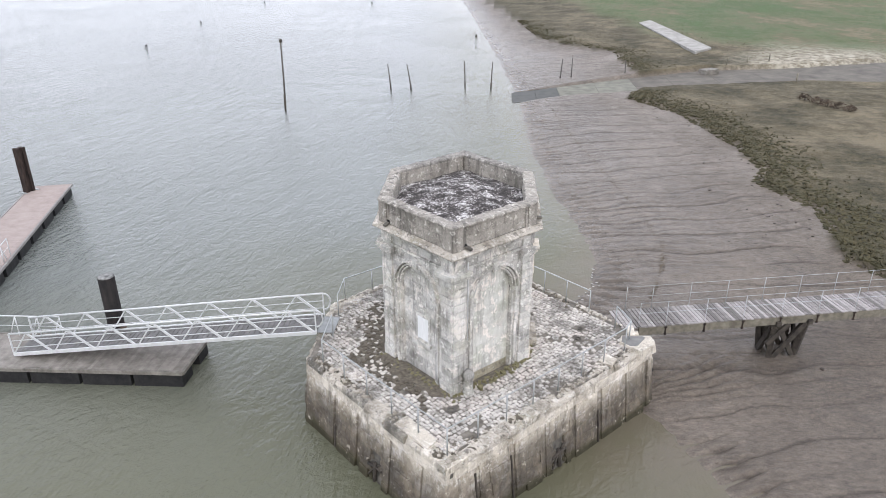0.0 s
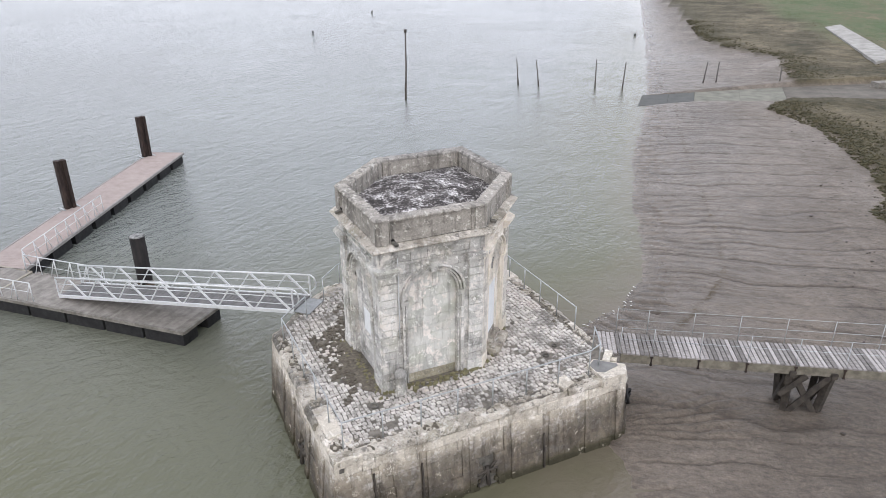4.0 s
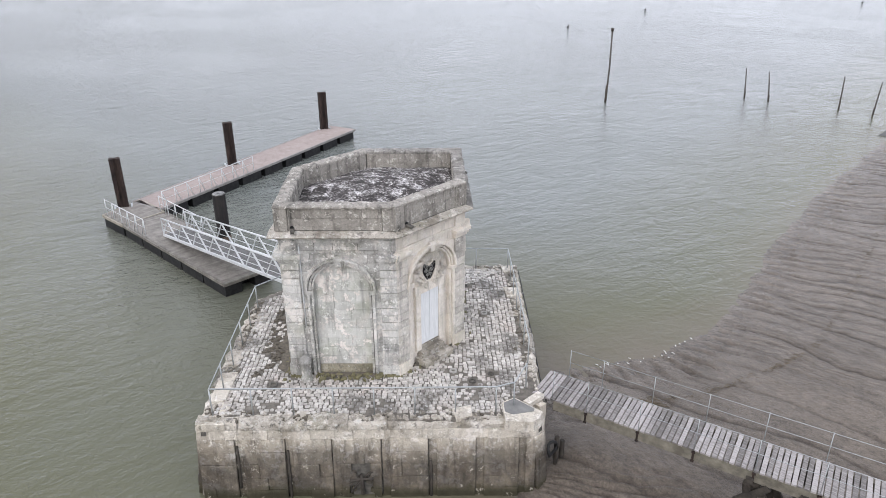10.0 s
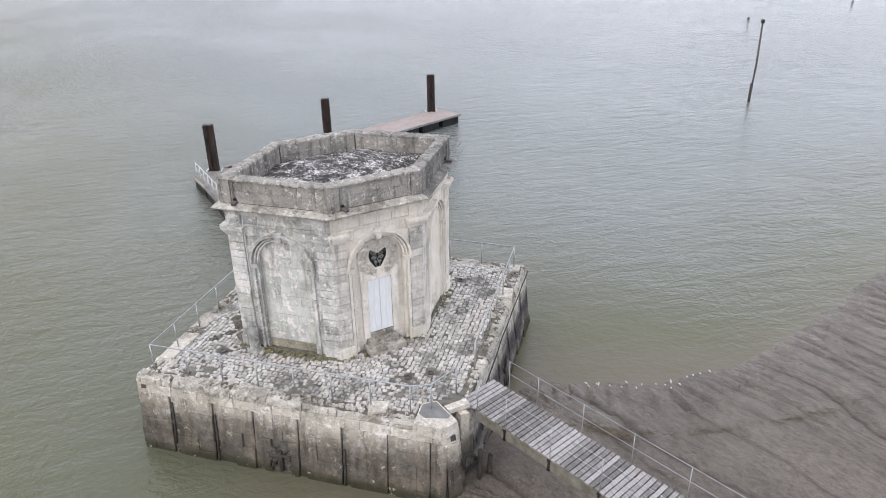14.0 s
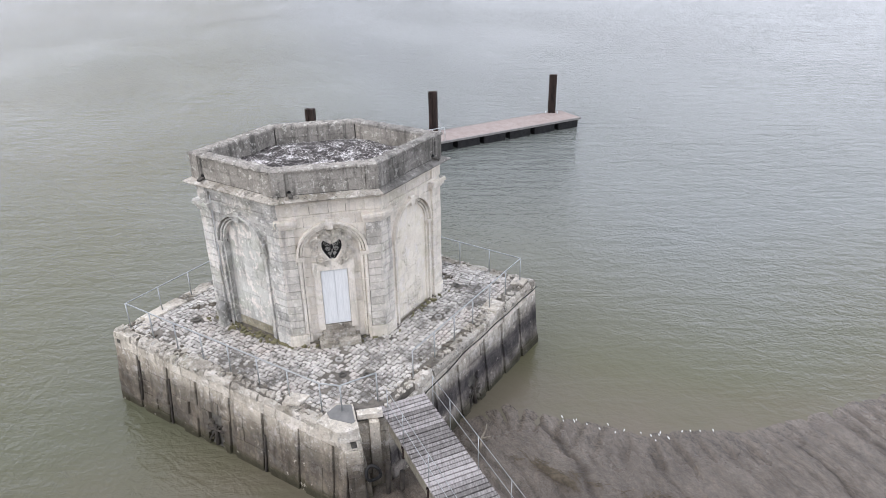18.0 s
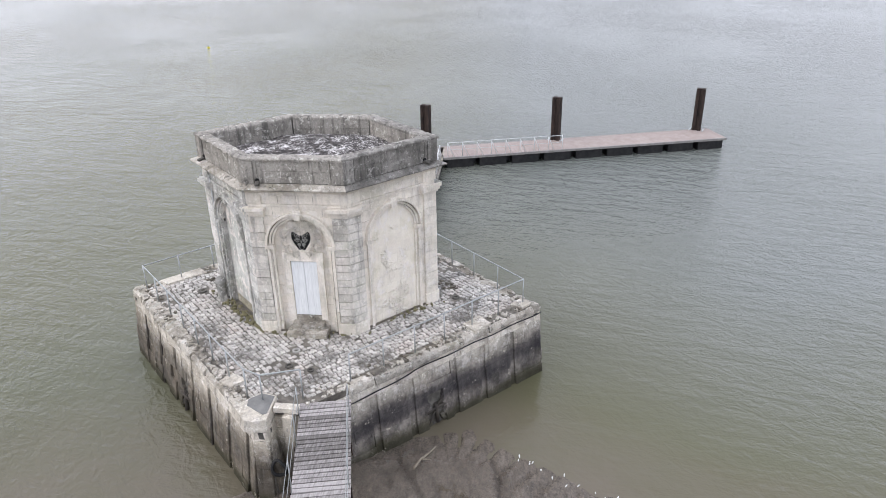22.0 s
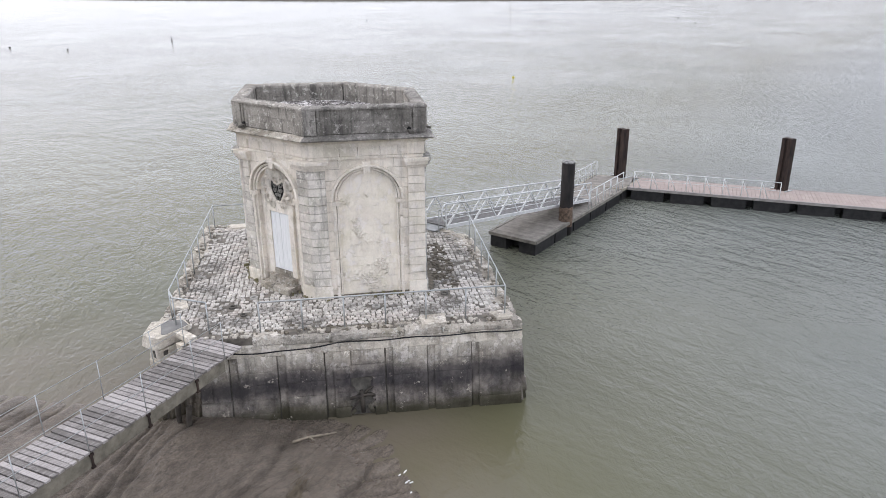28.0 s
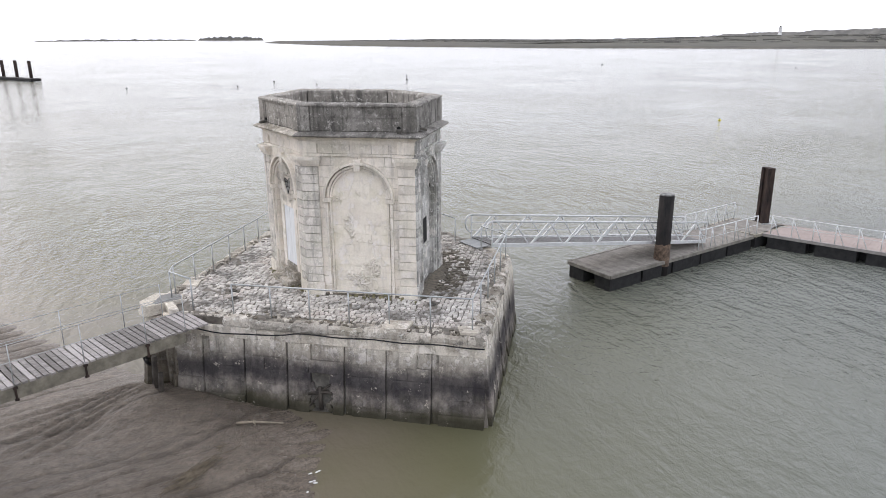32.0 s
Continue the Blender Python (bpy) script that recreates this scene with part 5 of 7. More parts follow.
for at, turn in (((-24.5, 0.56), 1.15), ((-27.05, 9.45), 1.2), ((-30.05, 19.8), 1.2)):
    sheet_pile(at, turn)
pile = thing("round_mooring_pile", (-14.65, 1.76, -1.5), "dark round steel mooring pile with a white-streaked top", "mooring pile", "mooring piles")
Build().tube([(-14.65, 1.76, -1.5), (-14.65, 1.76, 3.78)], 0.33, 20).obj("shaft", PILE_BLACK, pile)
foul = Build()
n = 22
pts = []
for j in range(9):
    zz = 0.5 + j * 0.13
    for i in range(n):
        a = 2 * math.pi * i / n
        rr = 0.35 + 0.035 * noise.noise((math.cos(a) * 3, math.sin(a) * 3, zz * 4)) - 0.03 * (j == 8)
        pts.append((-14.65 + rr * math.cos(a), 1.76 + rr * math.sin(a), zz + (0.12 * noise.noise((math.cos(a) * 2, math.sin(a) * 2, 5.0)) if j == 8 else 0)))
foul.add(pts, [(j * n + i, j * n + (i + 1) % n, (j + 1) * n + (i + 1) % n, (j + 1) * n + i) for j in range(8) for i in range(n)], True).obj("fouled_foot", RUST_CRUST, pile, "brown crusted foot")
Build().tube([(-14.65, 1.76, 3.77), (-14.65, 1.76, 3.81), (-14.65, 1.76, 3.83)], 0.335, 20, 0.8).obj("cap", PILE_CAP, pile, "cap whitened by droppings")

# ---- gangway ----
G0, G1 = Vector((-5.4, -0.45, 2.8)), Vector((-18.25, 0.1, 0.93))
GW = 1.35
gang = thing("gangway", tuple(G1), "white aluminium truss gangway sloping from quay to landing pontoon", "gangway")
for side in (0, 1):
    s = Vector((0, side * GW, 0))
    up = Vector((0, 0, 0.96))
    Build().beam(G0 + s, G1 + s, 0.07, 0.14).obj("bottom_chord", WHITE_ALU, gang)
    Build().tube([G0 + s + up, G1 + s + up], 0.042, 8).obj("top_chord", WHITE_ALU, gang)
    for k in (0.33, 0.66):
        Build().tube([G0 + s + up * k, G1 + s + up * k], 0.017, 6).obj("mid_rail", WHITE_ALU, gang)
    n = 7
    for k in range(n):
        a, b, c = G1.lerp(G0, k / n) + s, G1.lerp(G0, (k + 0.42) / n) + s, G1.lerp(G0, (k + 0.96) / n) + s
        Build().beam(b + up, c, 0.05, 0.085).obj("diagonal", WHITE_ALU, gang)
        Build().beam(a, b + up, 0.04, 0.05).obj("diagonal", WHITE_ALU, gang)
    d = (G0 - G1).normalized()
    arc = [G0 + s + up * (0.62 + 0.38 * math.cos(a)) + d * 0.3 * math.sin(a) for a in [math.pi * j / 8 for j in range(9)]]
    Build().tube(arc, 0.035, 7).obj("end_loop", WHITE_ALU, gang, "rounded handrail end")
    for p in (G0, G1):
        Build().beam(p + s, p + s + up, 0.05, 0.05).obj("end_post", WHITE_ALU, gang)
n = 60
for k in range(n):
    a, b = G0.lerp(G1, (k + 0.06) / n), G0.lerp(G1, (k + 0.94) / n)
    Build().add([(a.x, a.y + 0.04, a.z + 0.03), (a.x, a.y + GW - 0.04, a.z + 0.03), (b.x, b.y + GW - 0.04, b.z + 0.03), (b.x, b.y + 0.04, b.z + 0.03), (a.x, a.y + 0.04, a.z), (a.x, a.y + GW - 0.04, a.z), (b.x, b.y + GW - 0.04, b.z), (b.x, b.y + 0.04, b.z)],
                [(0, 1, 2, 3), (7, 6, 5, 4), (0, 4, 5, 1), (1, 5, 6, 2), (2, 6, 7, 3), (3, 7, 4, 0)]).obj("tread", TREAD, gang)


# ---- rails ----
def rail(name, path, height, gap, r, mat, label, mids=(0.5,), group="", brace=0.0):
    ob = thing(name, tuple(path[0]), label, "railing", group)
    for p, q in zip(path, path[1:]):
        p, q = Vector(p), Vector(q)
        n = max(1, round((q - p).length / gap))
        for k in range(n + 1):
            if k == n and q != Vector(path[-1]):
                continue
            a = p.lerp(q, k / n)
            Build().tube([a - Vector((0, 0, 0.05)), a + Vector((0, 0, height))], r, 6).obj("post", mat, ob)
            if brace and k < n:
                Build().tube([a + Vector((0, 0, height * 0.97)), a.lerp(q, brace / (q - a).length)], r * 0.9, 6).obj("brace", mat, ob)
    up = Vector((0, 0, height))
    Build().tube([Vector(p) + up for p in path], r * 1.05, 6).obj("top_rail", mat, ob)
    for m in mids:
        Build().tube([Vector(p) + up * m for p in path], r * 0.5, 5).obj("mid_rail", mat, ob)
    return ob


RQ = offset(QUAY, -0.42)
QUAY_E = (6.1, -0.85, DECK)
Q = lambda i: (RQ[i][0], RQ[i][1], DECK)
rail("quay_railing", [(6.0, 0.75, DECK), (6.35, -0.3, DECK), QUAY_E, Q(0), (-4.7, -2.35, DECK), (-4.72, -0.62, DECK)], 0.95, 1.25, 0.023, GALV, "thin galvanised railing along the quay edge", (), "quay railings")
rail("quay_railing", [(-4.83, 0.95, DECK), (-4.85, 2.4, DECK), Q(3), (5.15, 1.95, DECK)], 0.95, 1.25, 0.023, GALV, "thin galvanised railing along the quay edge", (), "quay railings")
along = (LB - LA).normalized()
p0, p1 = LA + along * 0.3 + across.normalized() * 0.12, LA + along * 8.2 + across.normalized() * 0.12
rail("pontoon_railing", [(p0.x, p0.y, PZ), (p1.x, p1.y, PZ)], 0.95, 1.0, 0.025, WHITE_ALU, "white tubular railing with slanting braces on the pontoon edge", (0.5,), "pontoon railings", 0.4)
rail("pontoon_railing", [(-17.2, 1.85, PZ), (-22.1, 1.75, PZ)], 0.95, 1.0, 0.025, WHITE_ALU, "white tubular railing with slanting braces on the pontoon edge", (0.5,), "pontoon railings", 0.4)
rail("pontoon_railing", [(-19.2, -0.5, PZ), (-23.8, -0.7, PZ)], 0.95, 1.0, 0.025, WHITE_ALU, "white tubular railing with slanting braces on the pontoon edge", (0.5,), "pontoon railings", 0.4)


# ---- poles in the river ----
POLE_GREY = plain("grey_pole_timber", (0.05, 0.046, 0.042), (0.16, 0.15, 0.138), 3, 0.9, 0, 0.4, 0.01, (4, 4, 0.6))


def pole(at, top, r, lean=(0.0, 0.0), name="mooring_pole", label="thin dark timber pole standing in the water", group="mooring poles"):
    x, y = at
    ob = thing(name, (x, y, -1.0), label, "pole", group)
    Build().tube([(x, y, -1), (x + lean[0] * 0.5, y, top * 0.5), (x + lean[0], y + lean[1], top)], r, 8, 0.7).obj("shaft", POLE_GREY, ob)
    Build().tube([(x, y, -1), (x + lean[0] * 0.22, y + lean[1] * 0.22, top * 0.25)], r * 1.08, 8, 0.92).obj("wet_foot", WET_TIMBER, ob, "dark wet foot")
    return ob


tall = pole((-20.0, 46.9), 6.95, 0.105, (0.25, -0.3), "channel_pole", "tall grey timber channel pole with a dark foot")
Build().tube([(-19.75, 46.6, 6.9), (-19.75, 46.6, 7.2)], 0.16, 8).obj("top_mark", WET_TIMBER, tall)
for at, top, lean in (((-10.6, 58.0), 3.05, -0.35), ((-8.25, 58.2), 2.95, -0.5), ((-2.1, 59.2), 3.2, -0.1), ((0.88, 58.9), 3.2, 0.15), ((9.2, 64.0), 2.8, 0.25), ((10.6, 64.3), 2.8, 0.05), ((17.3, 65.6), 2.4, -0.1)):
    pole(at, top, 0.08, (lean, 0))


# ---- quay details ----
def inside(poly, x, y):
    """Whether a point lies in a convex anticlockwise outline."""
    return all((q[0] - p[0]) * (y - p[1]) - (q[1] - p[1]) * (x - p[0]) > 0 for p, q in zip(poly, poly[1:] + poly[:1]))


def lump(b, at, size, turn=0.0, n=7, seed=0.0, rough=0.18, flat=0.35):
    """A rounded uneven stone or leaf, lying flat."""
    x, y, z = at
    co, si = math.cos(turn), math.sin(turn)
    pts = []
    for h, k in ((0.0, 1.0), (0.8, 0.97), (1.0, 0.84)):
        for i in range(n):
            a = 2 * math.pi * i / n
            r = k * (1 + rough * noise.noise((math.cos(a) * 1.7 + seed, math.sin(a) * 1.7, seed)))
            u = size[0] * 0.5 * r * math.copysign(abs(math.cos(a)) ** flat, math.cos(a))
            v = size[1] * 0.5 * r * math.copysign(abs(math.sin(a)) ** flat, math.sin(a))
            pts.append((x + co * u - si * v, y + si * u + co * v, z + size[2] * h))
    fs = [(j * n + i, j * n + (i + 1) % n, (j + 1) * n + (i + 1) % n, (j + 1) * n + i) for j in range(2) for i in range(n)]
    fs.append(tuple(2 * n + i for i in range(n)))
    return b.add(pts, fs)


# two steel drain rings and two worn sockets in the paving
RINGS = [((3.65, -0.14), 0.13, True), ((1.87, 3.45), 0.13, True), ((4.5, -0.12), 0.12, False), ((-0.15, 4.6), 0.12, False), ((0.0, -4.75), 0.14, False), ((4.66, 0.6), 0.1, False)]
cells, mossy = [], []
inner_deck, keep_out = offset(QUAY, -0.3), offset(HEX, 0.05)
rng = random.Random(7)
for qx, qy in ((1, -1), (1, 1), (-1, 1), (-1, -1)):
    d = Vector((1, 1)).normalized() if qx * qy < 0 else Vector((1, -1)).normalized()
    nrm = Vector((qx, qy)).normalized()
    for r in range(0, 52):
        dist = 5.25 - r * 0.147
        if dist < 0.1:
            break
        u = -8.0 + rng.uniform(0, 0.2)
        while u < 8.0:
            w = rng.uniform(0.115, 0.19)
            c = nrm * (dist - 0.45) + d * (u + w / 2)
            u += w + 0.01
            x, y = c.x, c.y
            if x * qx < 0.02 or y * qy < 0.02 or not inside(inner_deck, x, y) or inside(keep_out, x, y):
                continue
            if any(math.hypot(x - a, y - b) < rr + 0.12 for (a, b), rr, _ in RINGS) or (1.9 < x < 2.9 and abs(y) < 0.7) or (x > 5.95 and y > 0.02):
                continue
            shade = x < -0.8 and inside(offset(HEX, 1.25 + 0.5 * noise.noise((x, y, 2.2))), x, y)
            if shade and rng.random() < 0.6:
                mossy.append((x, y))
                continue
            if rng.random() < 0.01 or (noise.noise((x * 0.7 + 3, y * 0.7, 3.3)) > 0.34 and rng.random() < 0.45):
                continue
            x, y = x + rng.uniform(-0.02, 0.02), y + rng.uniform(-0.02, 0.02)
            cells.append((x, y, math.atan2(d.y, d.x) + rng.uniform(-0.09, 0.09), w + rng.uniform(-0.025, 0.01), 0.14 + rng.uniform(-0.022, 0.008), rng.uniform(0.03, 0.066)))
near = [c for c in cells if c[0] > 2.7 and -3.2 < c[1] < 2.6][:300]
chosen = set(near)
cobble_meshes = []
for k in range(8):
    cobble_meshes.append(lump(Build(), (0, 0, 0), (1, 1, 1), 0, 8, k * 3.1 + 0.5).mesh("cobble", COBBLE))
rest = Build()
for k, c in enumerate(cells):
    x, y, turn, w, h, up = c
    if c in chosen:
        ob = new("cobble", cobble_meshes[k % 8])
        hang(ob, quay)
        ob.matrix_basis = Matrix.Translation((x, y, DECK - 0.07)) @ Matrix.Rotation(turn, 4, "Z") @ Matrix.Diagonal((w, h, up + 0.02, 1))
    else:
        lump(rest, (x, y, DECK - 0.07), (w, h, up + 0.02), turn, 8, (k % 23) * 1.7)
tagged(rest.obj("cobbles", COBBLE, quay, "pale worn cobbles with dark mossy joints"), kind="stuff")
for (x, y), r, pale in RINGS:
    b = Build()
    n = 16
    pts = []
    for rr, z in ((r, DECK - 0.06), (r, DECK + 0.02), (r * 0.62, DECK + 0.02), (r * 0.55, DECK - 0.05)):
        pts += [(x + rr * math.cos(2 * math.pi * i / n), y + rr * math.sin(2 * math.pi * i / n), z) for i in range(n)]
    b.add(pts, [(j * n + i, j * n + (i + 1) % n, (j + 1) * n + (i + 1) % n, (j + 1) * n + i) for j in range(3) for i in range(n)])
    ob = b.obj("drain_ring" if pale else "mooring_socket", CONCRETE if pale else MORTAR)
    tagged(ob, "pale stone drain ring let into the cobbles" if pale else "dark worn mooring socket in the cobbles", "drain" if pale else "socket", "quay sockets")
    Build().tube([(x, y, DECK - 0.06), (x, y, DECK - 0.045)], r * 0.6, 12).obj("hole", DARK, ob)

# big pale corner slab with a dark inset, on two courses of loose pale blocks; a lintel over the gap beside the footbridge
slabs = thing("corner_slab", (6.7, -0.4, DECK), "large pale worn stone slab on the quay corner", "stone slab")
Build().prism([(5.97, -0.42), (6.66, -1.1), (7.34, -0.55), (7.36, -0.3), (7.27, 0.1), (6.1, 0.05)], DECK - 0.22, DECK + 0.1, [(6.0, -0.42), (6.66, -1.05), (7.27, -0.53), (7.29, -0.3), (7.2, 0.07), (6.12, 0.02)]).obj("slab", STONE_PALE, slabs)
Build().prism([(6.06, -0.42), (6.35, -0.72), (6.62, -0.66), (6.98, -0.1), (6.92, 0.0), (6.15, -0.02)], DECK + 0.095, DECK + 0.112).obj("inset", plain("grey_slate_cement", (0.13, 0.13, 0.127), (0.22, 0.217, 0.208), 3, 0.8, 0, 0.3, 0.01), slabs, "grey cement inset")
ob = Build().prism([(6.42, 0.09), (6.66, 0.09), (6.7, 0.8), (6.44, 0.8)], DECK - 0.06, DECK + 0.1).obj("lintel_slab", STONE_PALE)
tagged(ob, "short pale stone lintel across the gap beside the footbridge", "stone slab")
ob = Build().box((6.74, 0.52, 1.55), (0.26, 0.3, 2.2), 0.05, 0.03).obj("gap_pillar", STONE_WALL)
tagged(ob, "stained stone pillar standing in the gap under the lintel", "pillar")

# flat worn slabs let into the cobbles near the edge
for quad in ([(-1.76, -5.6), (-0.6, -6.72), (-0.3, -6.3), (-1.4, -5.18)], [(1.73, 5.0), (2.16, 5.45), (1.6, 5.95), (1.09, 5.52)], [(0.29, 6.55), (0.5, 6.98), (0.12, 7.3), (-0.25, 6.95)], [(5.05, -1.68), (5.48, -1.95), (5.75, -1.5), (5.34, -1.13)]):
    mid_ = [sum(q[i] for q in quad) / 4 for i in (0, 1)]
    Build().prism(quad, DECK - 0.08, DECK + 0.045, [(x + (mid_[0] - x) * 0.03, y + (mid_[1] - y) * 0.03) for x, y in quad]).obj("paving_slab", STONE_PALE, quay)

# stone bollard by the corner of the house
bol = thing("stone_bollard", (0.5, -3.78, DECK), "low round stone bollard with a pale worn cap", "bollard")
prof = [(0.21, 0.0), (0.2, 0.1), (0.17, 0.14), (0.16, 0.62), (0.2, 0.66), (0.2, 0.76), (0.15, 0.84), (0.07, 0.92), (0.0, 0.93)]
b = Build()
n = 14
pts = [(0.5 + r * math.cos(2 * math.pi * i / n), -3.78 + r * math.sin(2 * math.pi * i / n), DECK - 0.04 + z) for r, z in prof for i in range(n)]
b.add(pts, [(j * n + i, j * n + (i + 1) % n, (j + 1) * n + (i + 1) % n, (j + 1) * n + i) for j in range(len(prof) - 1) for i in range(n)], True)
b.obj("post", STONE_GREY, bol)

# damp moss and dirt over the cobbles on the shaded side
carpet = Build()
for k, (x, y) in enumerate(mossy + mossy):
    lump(carpet, (x + rng.uniform(-0.08, 0.08), y + rng.uniform(-0.08, 0.08), DECK - 0.05), (rng.uniform(0.06, 0.24), rng.uniform(0.05, 0.18), rng.uniform(0.04, 0.08)), rng.uniform(0, 3), 8, k * 0.53, 0.9, 1.0)
tagged(carpet.obj("moss_carpet", MOSS), "dark damp moss and dirt spread over the cobbles", "moss", kind="stuff")

# earth, moss and broken stone gathered along the worn edge of the deck
edge_dirt, edge_chips = Build(), Build()
for p, q, count in ((QUAY[0], QUAY[1], 300), (QUAY[2], QUAY[3], 220), (QUAY[5], QUAY[0], 200), (QUAY[3], QUAY[4], 120)):
    fm = frame_of(p, q)
    ln = (Vector(q) - Vector(p)).length
    for k in range(count):
        u = rng.uniform(0.2, ln - 0.2)
        v = -0.14 - abs(rng.gauss(0.12, 0.16))
        c = fm @ Vector((u, v, 0))
        clump = noise.noise((u * 0.9, p[0], 7.7))
        if rng.random() < 0.3 + 1.3 * clump:
            lump(edge_dirt, (c.x, c.y, DECK - 0.045), (rng.uniform(0.06, 0.24), rng.uniform(0.05, 0.17), rng.uniform(0.035, 0.06)), rng.uniform(0, 3), 8, k * 0.47, 0.9, 1.0)
        elif rng.random() < 0.5:
            lump(edge_chips, (c.x, c.y, DECK - 0.03), (rng.uniform(0.05, 0.2), rng.uniform(0.05, 0.16), rng.uniform(0.04, 0.08)), rng.uniform(0, 3), 7, k * 0.61, 0.7, 0.7)
tagged(edge_dirt.obj("edge_moss", MOSS), "dark moss and earth along the quay edge", "moss", kind="stuff")
tagged(edge_chips.obj("stone_chips", STONE_EDGE), "broken pale stone chips along the quay edge", "rubble", kind="stuff")

# weeds and yellow moss along the foot of the house
weeds = Build()
for p, q, count in ((HEX[0], HEX[1], 90), (HEX[5], HEX[0], 60), (HEX[1], HEX[2], 20), (HEX[2], HEX[3], 18)):
    for k in range(count):
        t = rng.random()
        c = Vector(p).lerp(Vector(q), t)
        c = c * (1 + abs(rng.gauss(0.05, 0.04)))
        lump(weeds, (c.x, c.y, DECK - 0.03), (rng.uniform(0.05, 0.2), rng.uniform(0.04, 0.14), rng.uniform(0.05, 0.11)), rng.uniform(0, 3), 7, k * 0.91, 0.6, 1.0)
tagged(weeds.obj("wall_foot_weeds", WEED), "ochre moss and small weeds along the foot of the stone house", "weeds", kind="stuff")

# cable slung under the coping
fm = frame_of(QUAY[2], QUAY[3])
ln = (Vector(QUAY[3]) - Vector(QUAY[2])).length
path = [fm @ Vector((ln * k / 24, 0.1, 2.44 - 0.16 * math.sin(math.pi * min(1, k / 10)) * (k < 10) + 0.02 * math.sin(k * 1.3))) for k in range(25)]
ob = Build().tube(path, 0.02, 6).obj("cable", FLOAT_BLACK)
tagged(ob, "thin dark cable slung along the quay coping", "cable")

# ---- house details: carved cartouche and heart-shaped grille over the door ----
fm, w, wall = walls[1]
cu = w / 2
slab(fm, [(cu - 0.66, 5.5), (cu + 0.66, 5.5), (cu + 0.66, 6.3), (cu + 0.45, 6.62), (cu, 6.76), (cu - 0.45, 6.62), (cu - 0.66, 6.3)], -0.2, -0.12, 0.01).obj("tympanum", STONE_CREAM, tower)


def heart(t, k):
    """The outline of the opening: a point in (u, z); two round lobes above, drawn in to a blunt foot below."""
    x, y = math.sin(t), math.cos(t)
    if y > 0:
        wide, tall = 0.33 * abs(x) ** 0.6, 0.3 * y ** 0.55 - 0.17 * max(0.0, 1 - abs(x) / 0.55) ** 1.3
    else:
        wide, tall = 0.33 * abs(x) ** 0.6 * (1 - 0.62 * (-y) ** 1.2) + 0.05 * (-y) ** 3 * (abs(x) > 0.02), -0.42 * (-y) ** 0.85
    return (cu + k * math.copysign(wide, x), 6.05 + k * tall)


hole = [heart(2 * math.pi * k / 36, 1.0) for k in range(36)]
b = Build()
b.add([fm @ Vector((u, -0.112, z)) for u, z in hole], [tuple(range(36))])
b.obj("heart_opening", DARK, tower, "dark heart-shaped opening")
grille = Build()
for sgn in (-1, 1):
    for cx, cz, r0 in ((0.14, 6.17, 0.11), (0.13, 5.98, 0.08), (0.07, 5.83, 0.06)):
        path = [fm @ Vector((cu + sgn * (cx + r0 * (1 - k / 26) * math.cos(k * 0.55)), -0.09, cz + r0 * (1 - k / 26) * math.sin(k * 0.55))) for k in range(22)]
        grille.tube(path, 0.011, 5)
    grille.tube([fm @ Vector((cu + sgn * a, -0.09, z)) for a, z in ((0.0, 6.25), (0.06, 6.05), (0.0, 5.92), (0.08, 5.75), (0.0, 5.62))], 0.012, 5)
grille.obj("grille", IRON, tower, "wrought-iron scroll grille")
rim = Build()
for k in range(36):
    a, c = heart(2 * math.pi * k / 36, 1.05), heart(2 * math.pi * (k + 1) / 36, 1.05)
    rim.tube([fm @ Vector((a[0], -0.09, a[1])), fm @ Vector((c[0], -0.09, c[1]))], 0.04, 6)
rim.obj("heart_frame", STONE_CREAM, tower, "moulded stone frame of the opening")
leaf = random.Random(3)
carving = Build()


def knob(u, z, r, deep):
    n = 6
    pts = []
    for h, k in ((-0.13, 1.0), (-0.13 + deep * 0.7, 0.9), (-0.13 + deep, 0.45)):
        for i in range(n):
            a = 2 * math.pi * i / n + u * 9
            pts.append(fm @ Vector((u + r * k * math.cos(a) * leaf.uniform(0.8, 1.3), h, z + r * k * math.sin(a) * leaf.uniform(0.8, 1.3))))
    carving.add(pts, [(j * n + i, j * n + (i + 1) % n, (j + 1) * n + (i + 1) % n, (j + 1) * n + i) for j in range(2) for i in range(n)] + [tuple(2 * n + i for i in range(n))])


for k in range(70):
    t = 2 * math.pi * k / 70 + leaf.uniform(-0.05, 0.05)
    p = heart(t, leaf.uniform(1.22, 1.6))
    knob(p[0], min(p[1], 6.62), leaf.uniform(0.03, 0.06), leaf.uniform(0.07, 0.14))
for k in range(26):
    knob(cu + leaf.uniform(-0.22, 0.22), 6.5 + leaf.uniform(-0.04, 0.14), leaf.uniform(0.03, 0.055), leaf.uniform(0.1, 0.16))
    knob(cu + leaf.uniform(-0.35, 0.35), 5.58 + leaf.uniform(-0.06, 0.08), leaf.uniform(0.025, 0.05), leaf.uniform(0.06, 0.12))

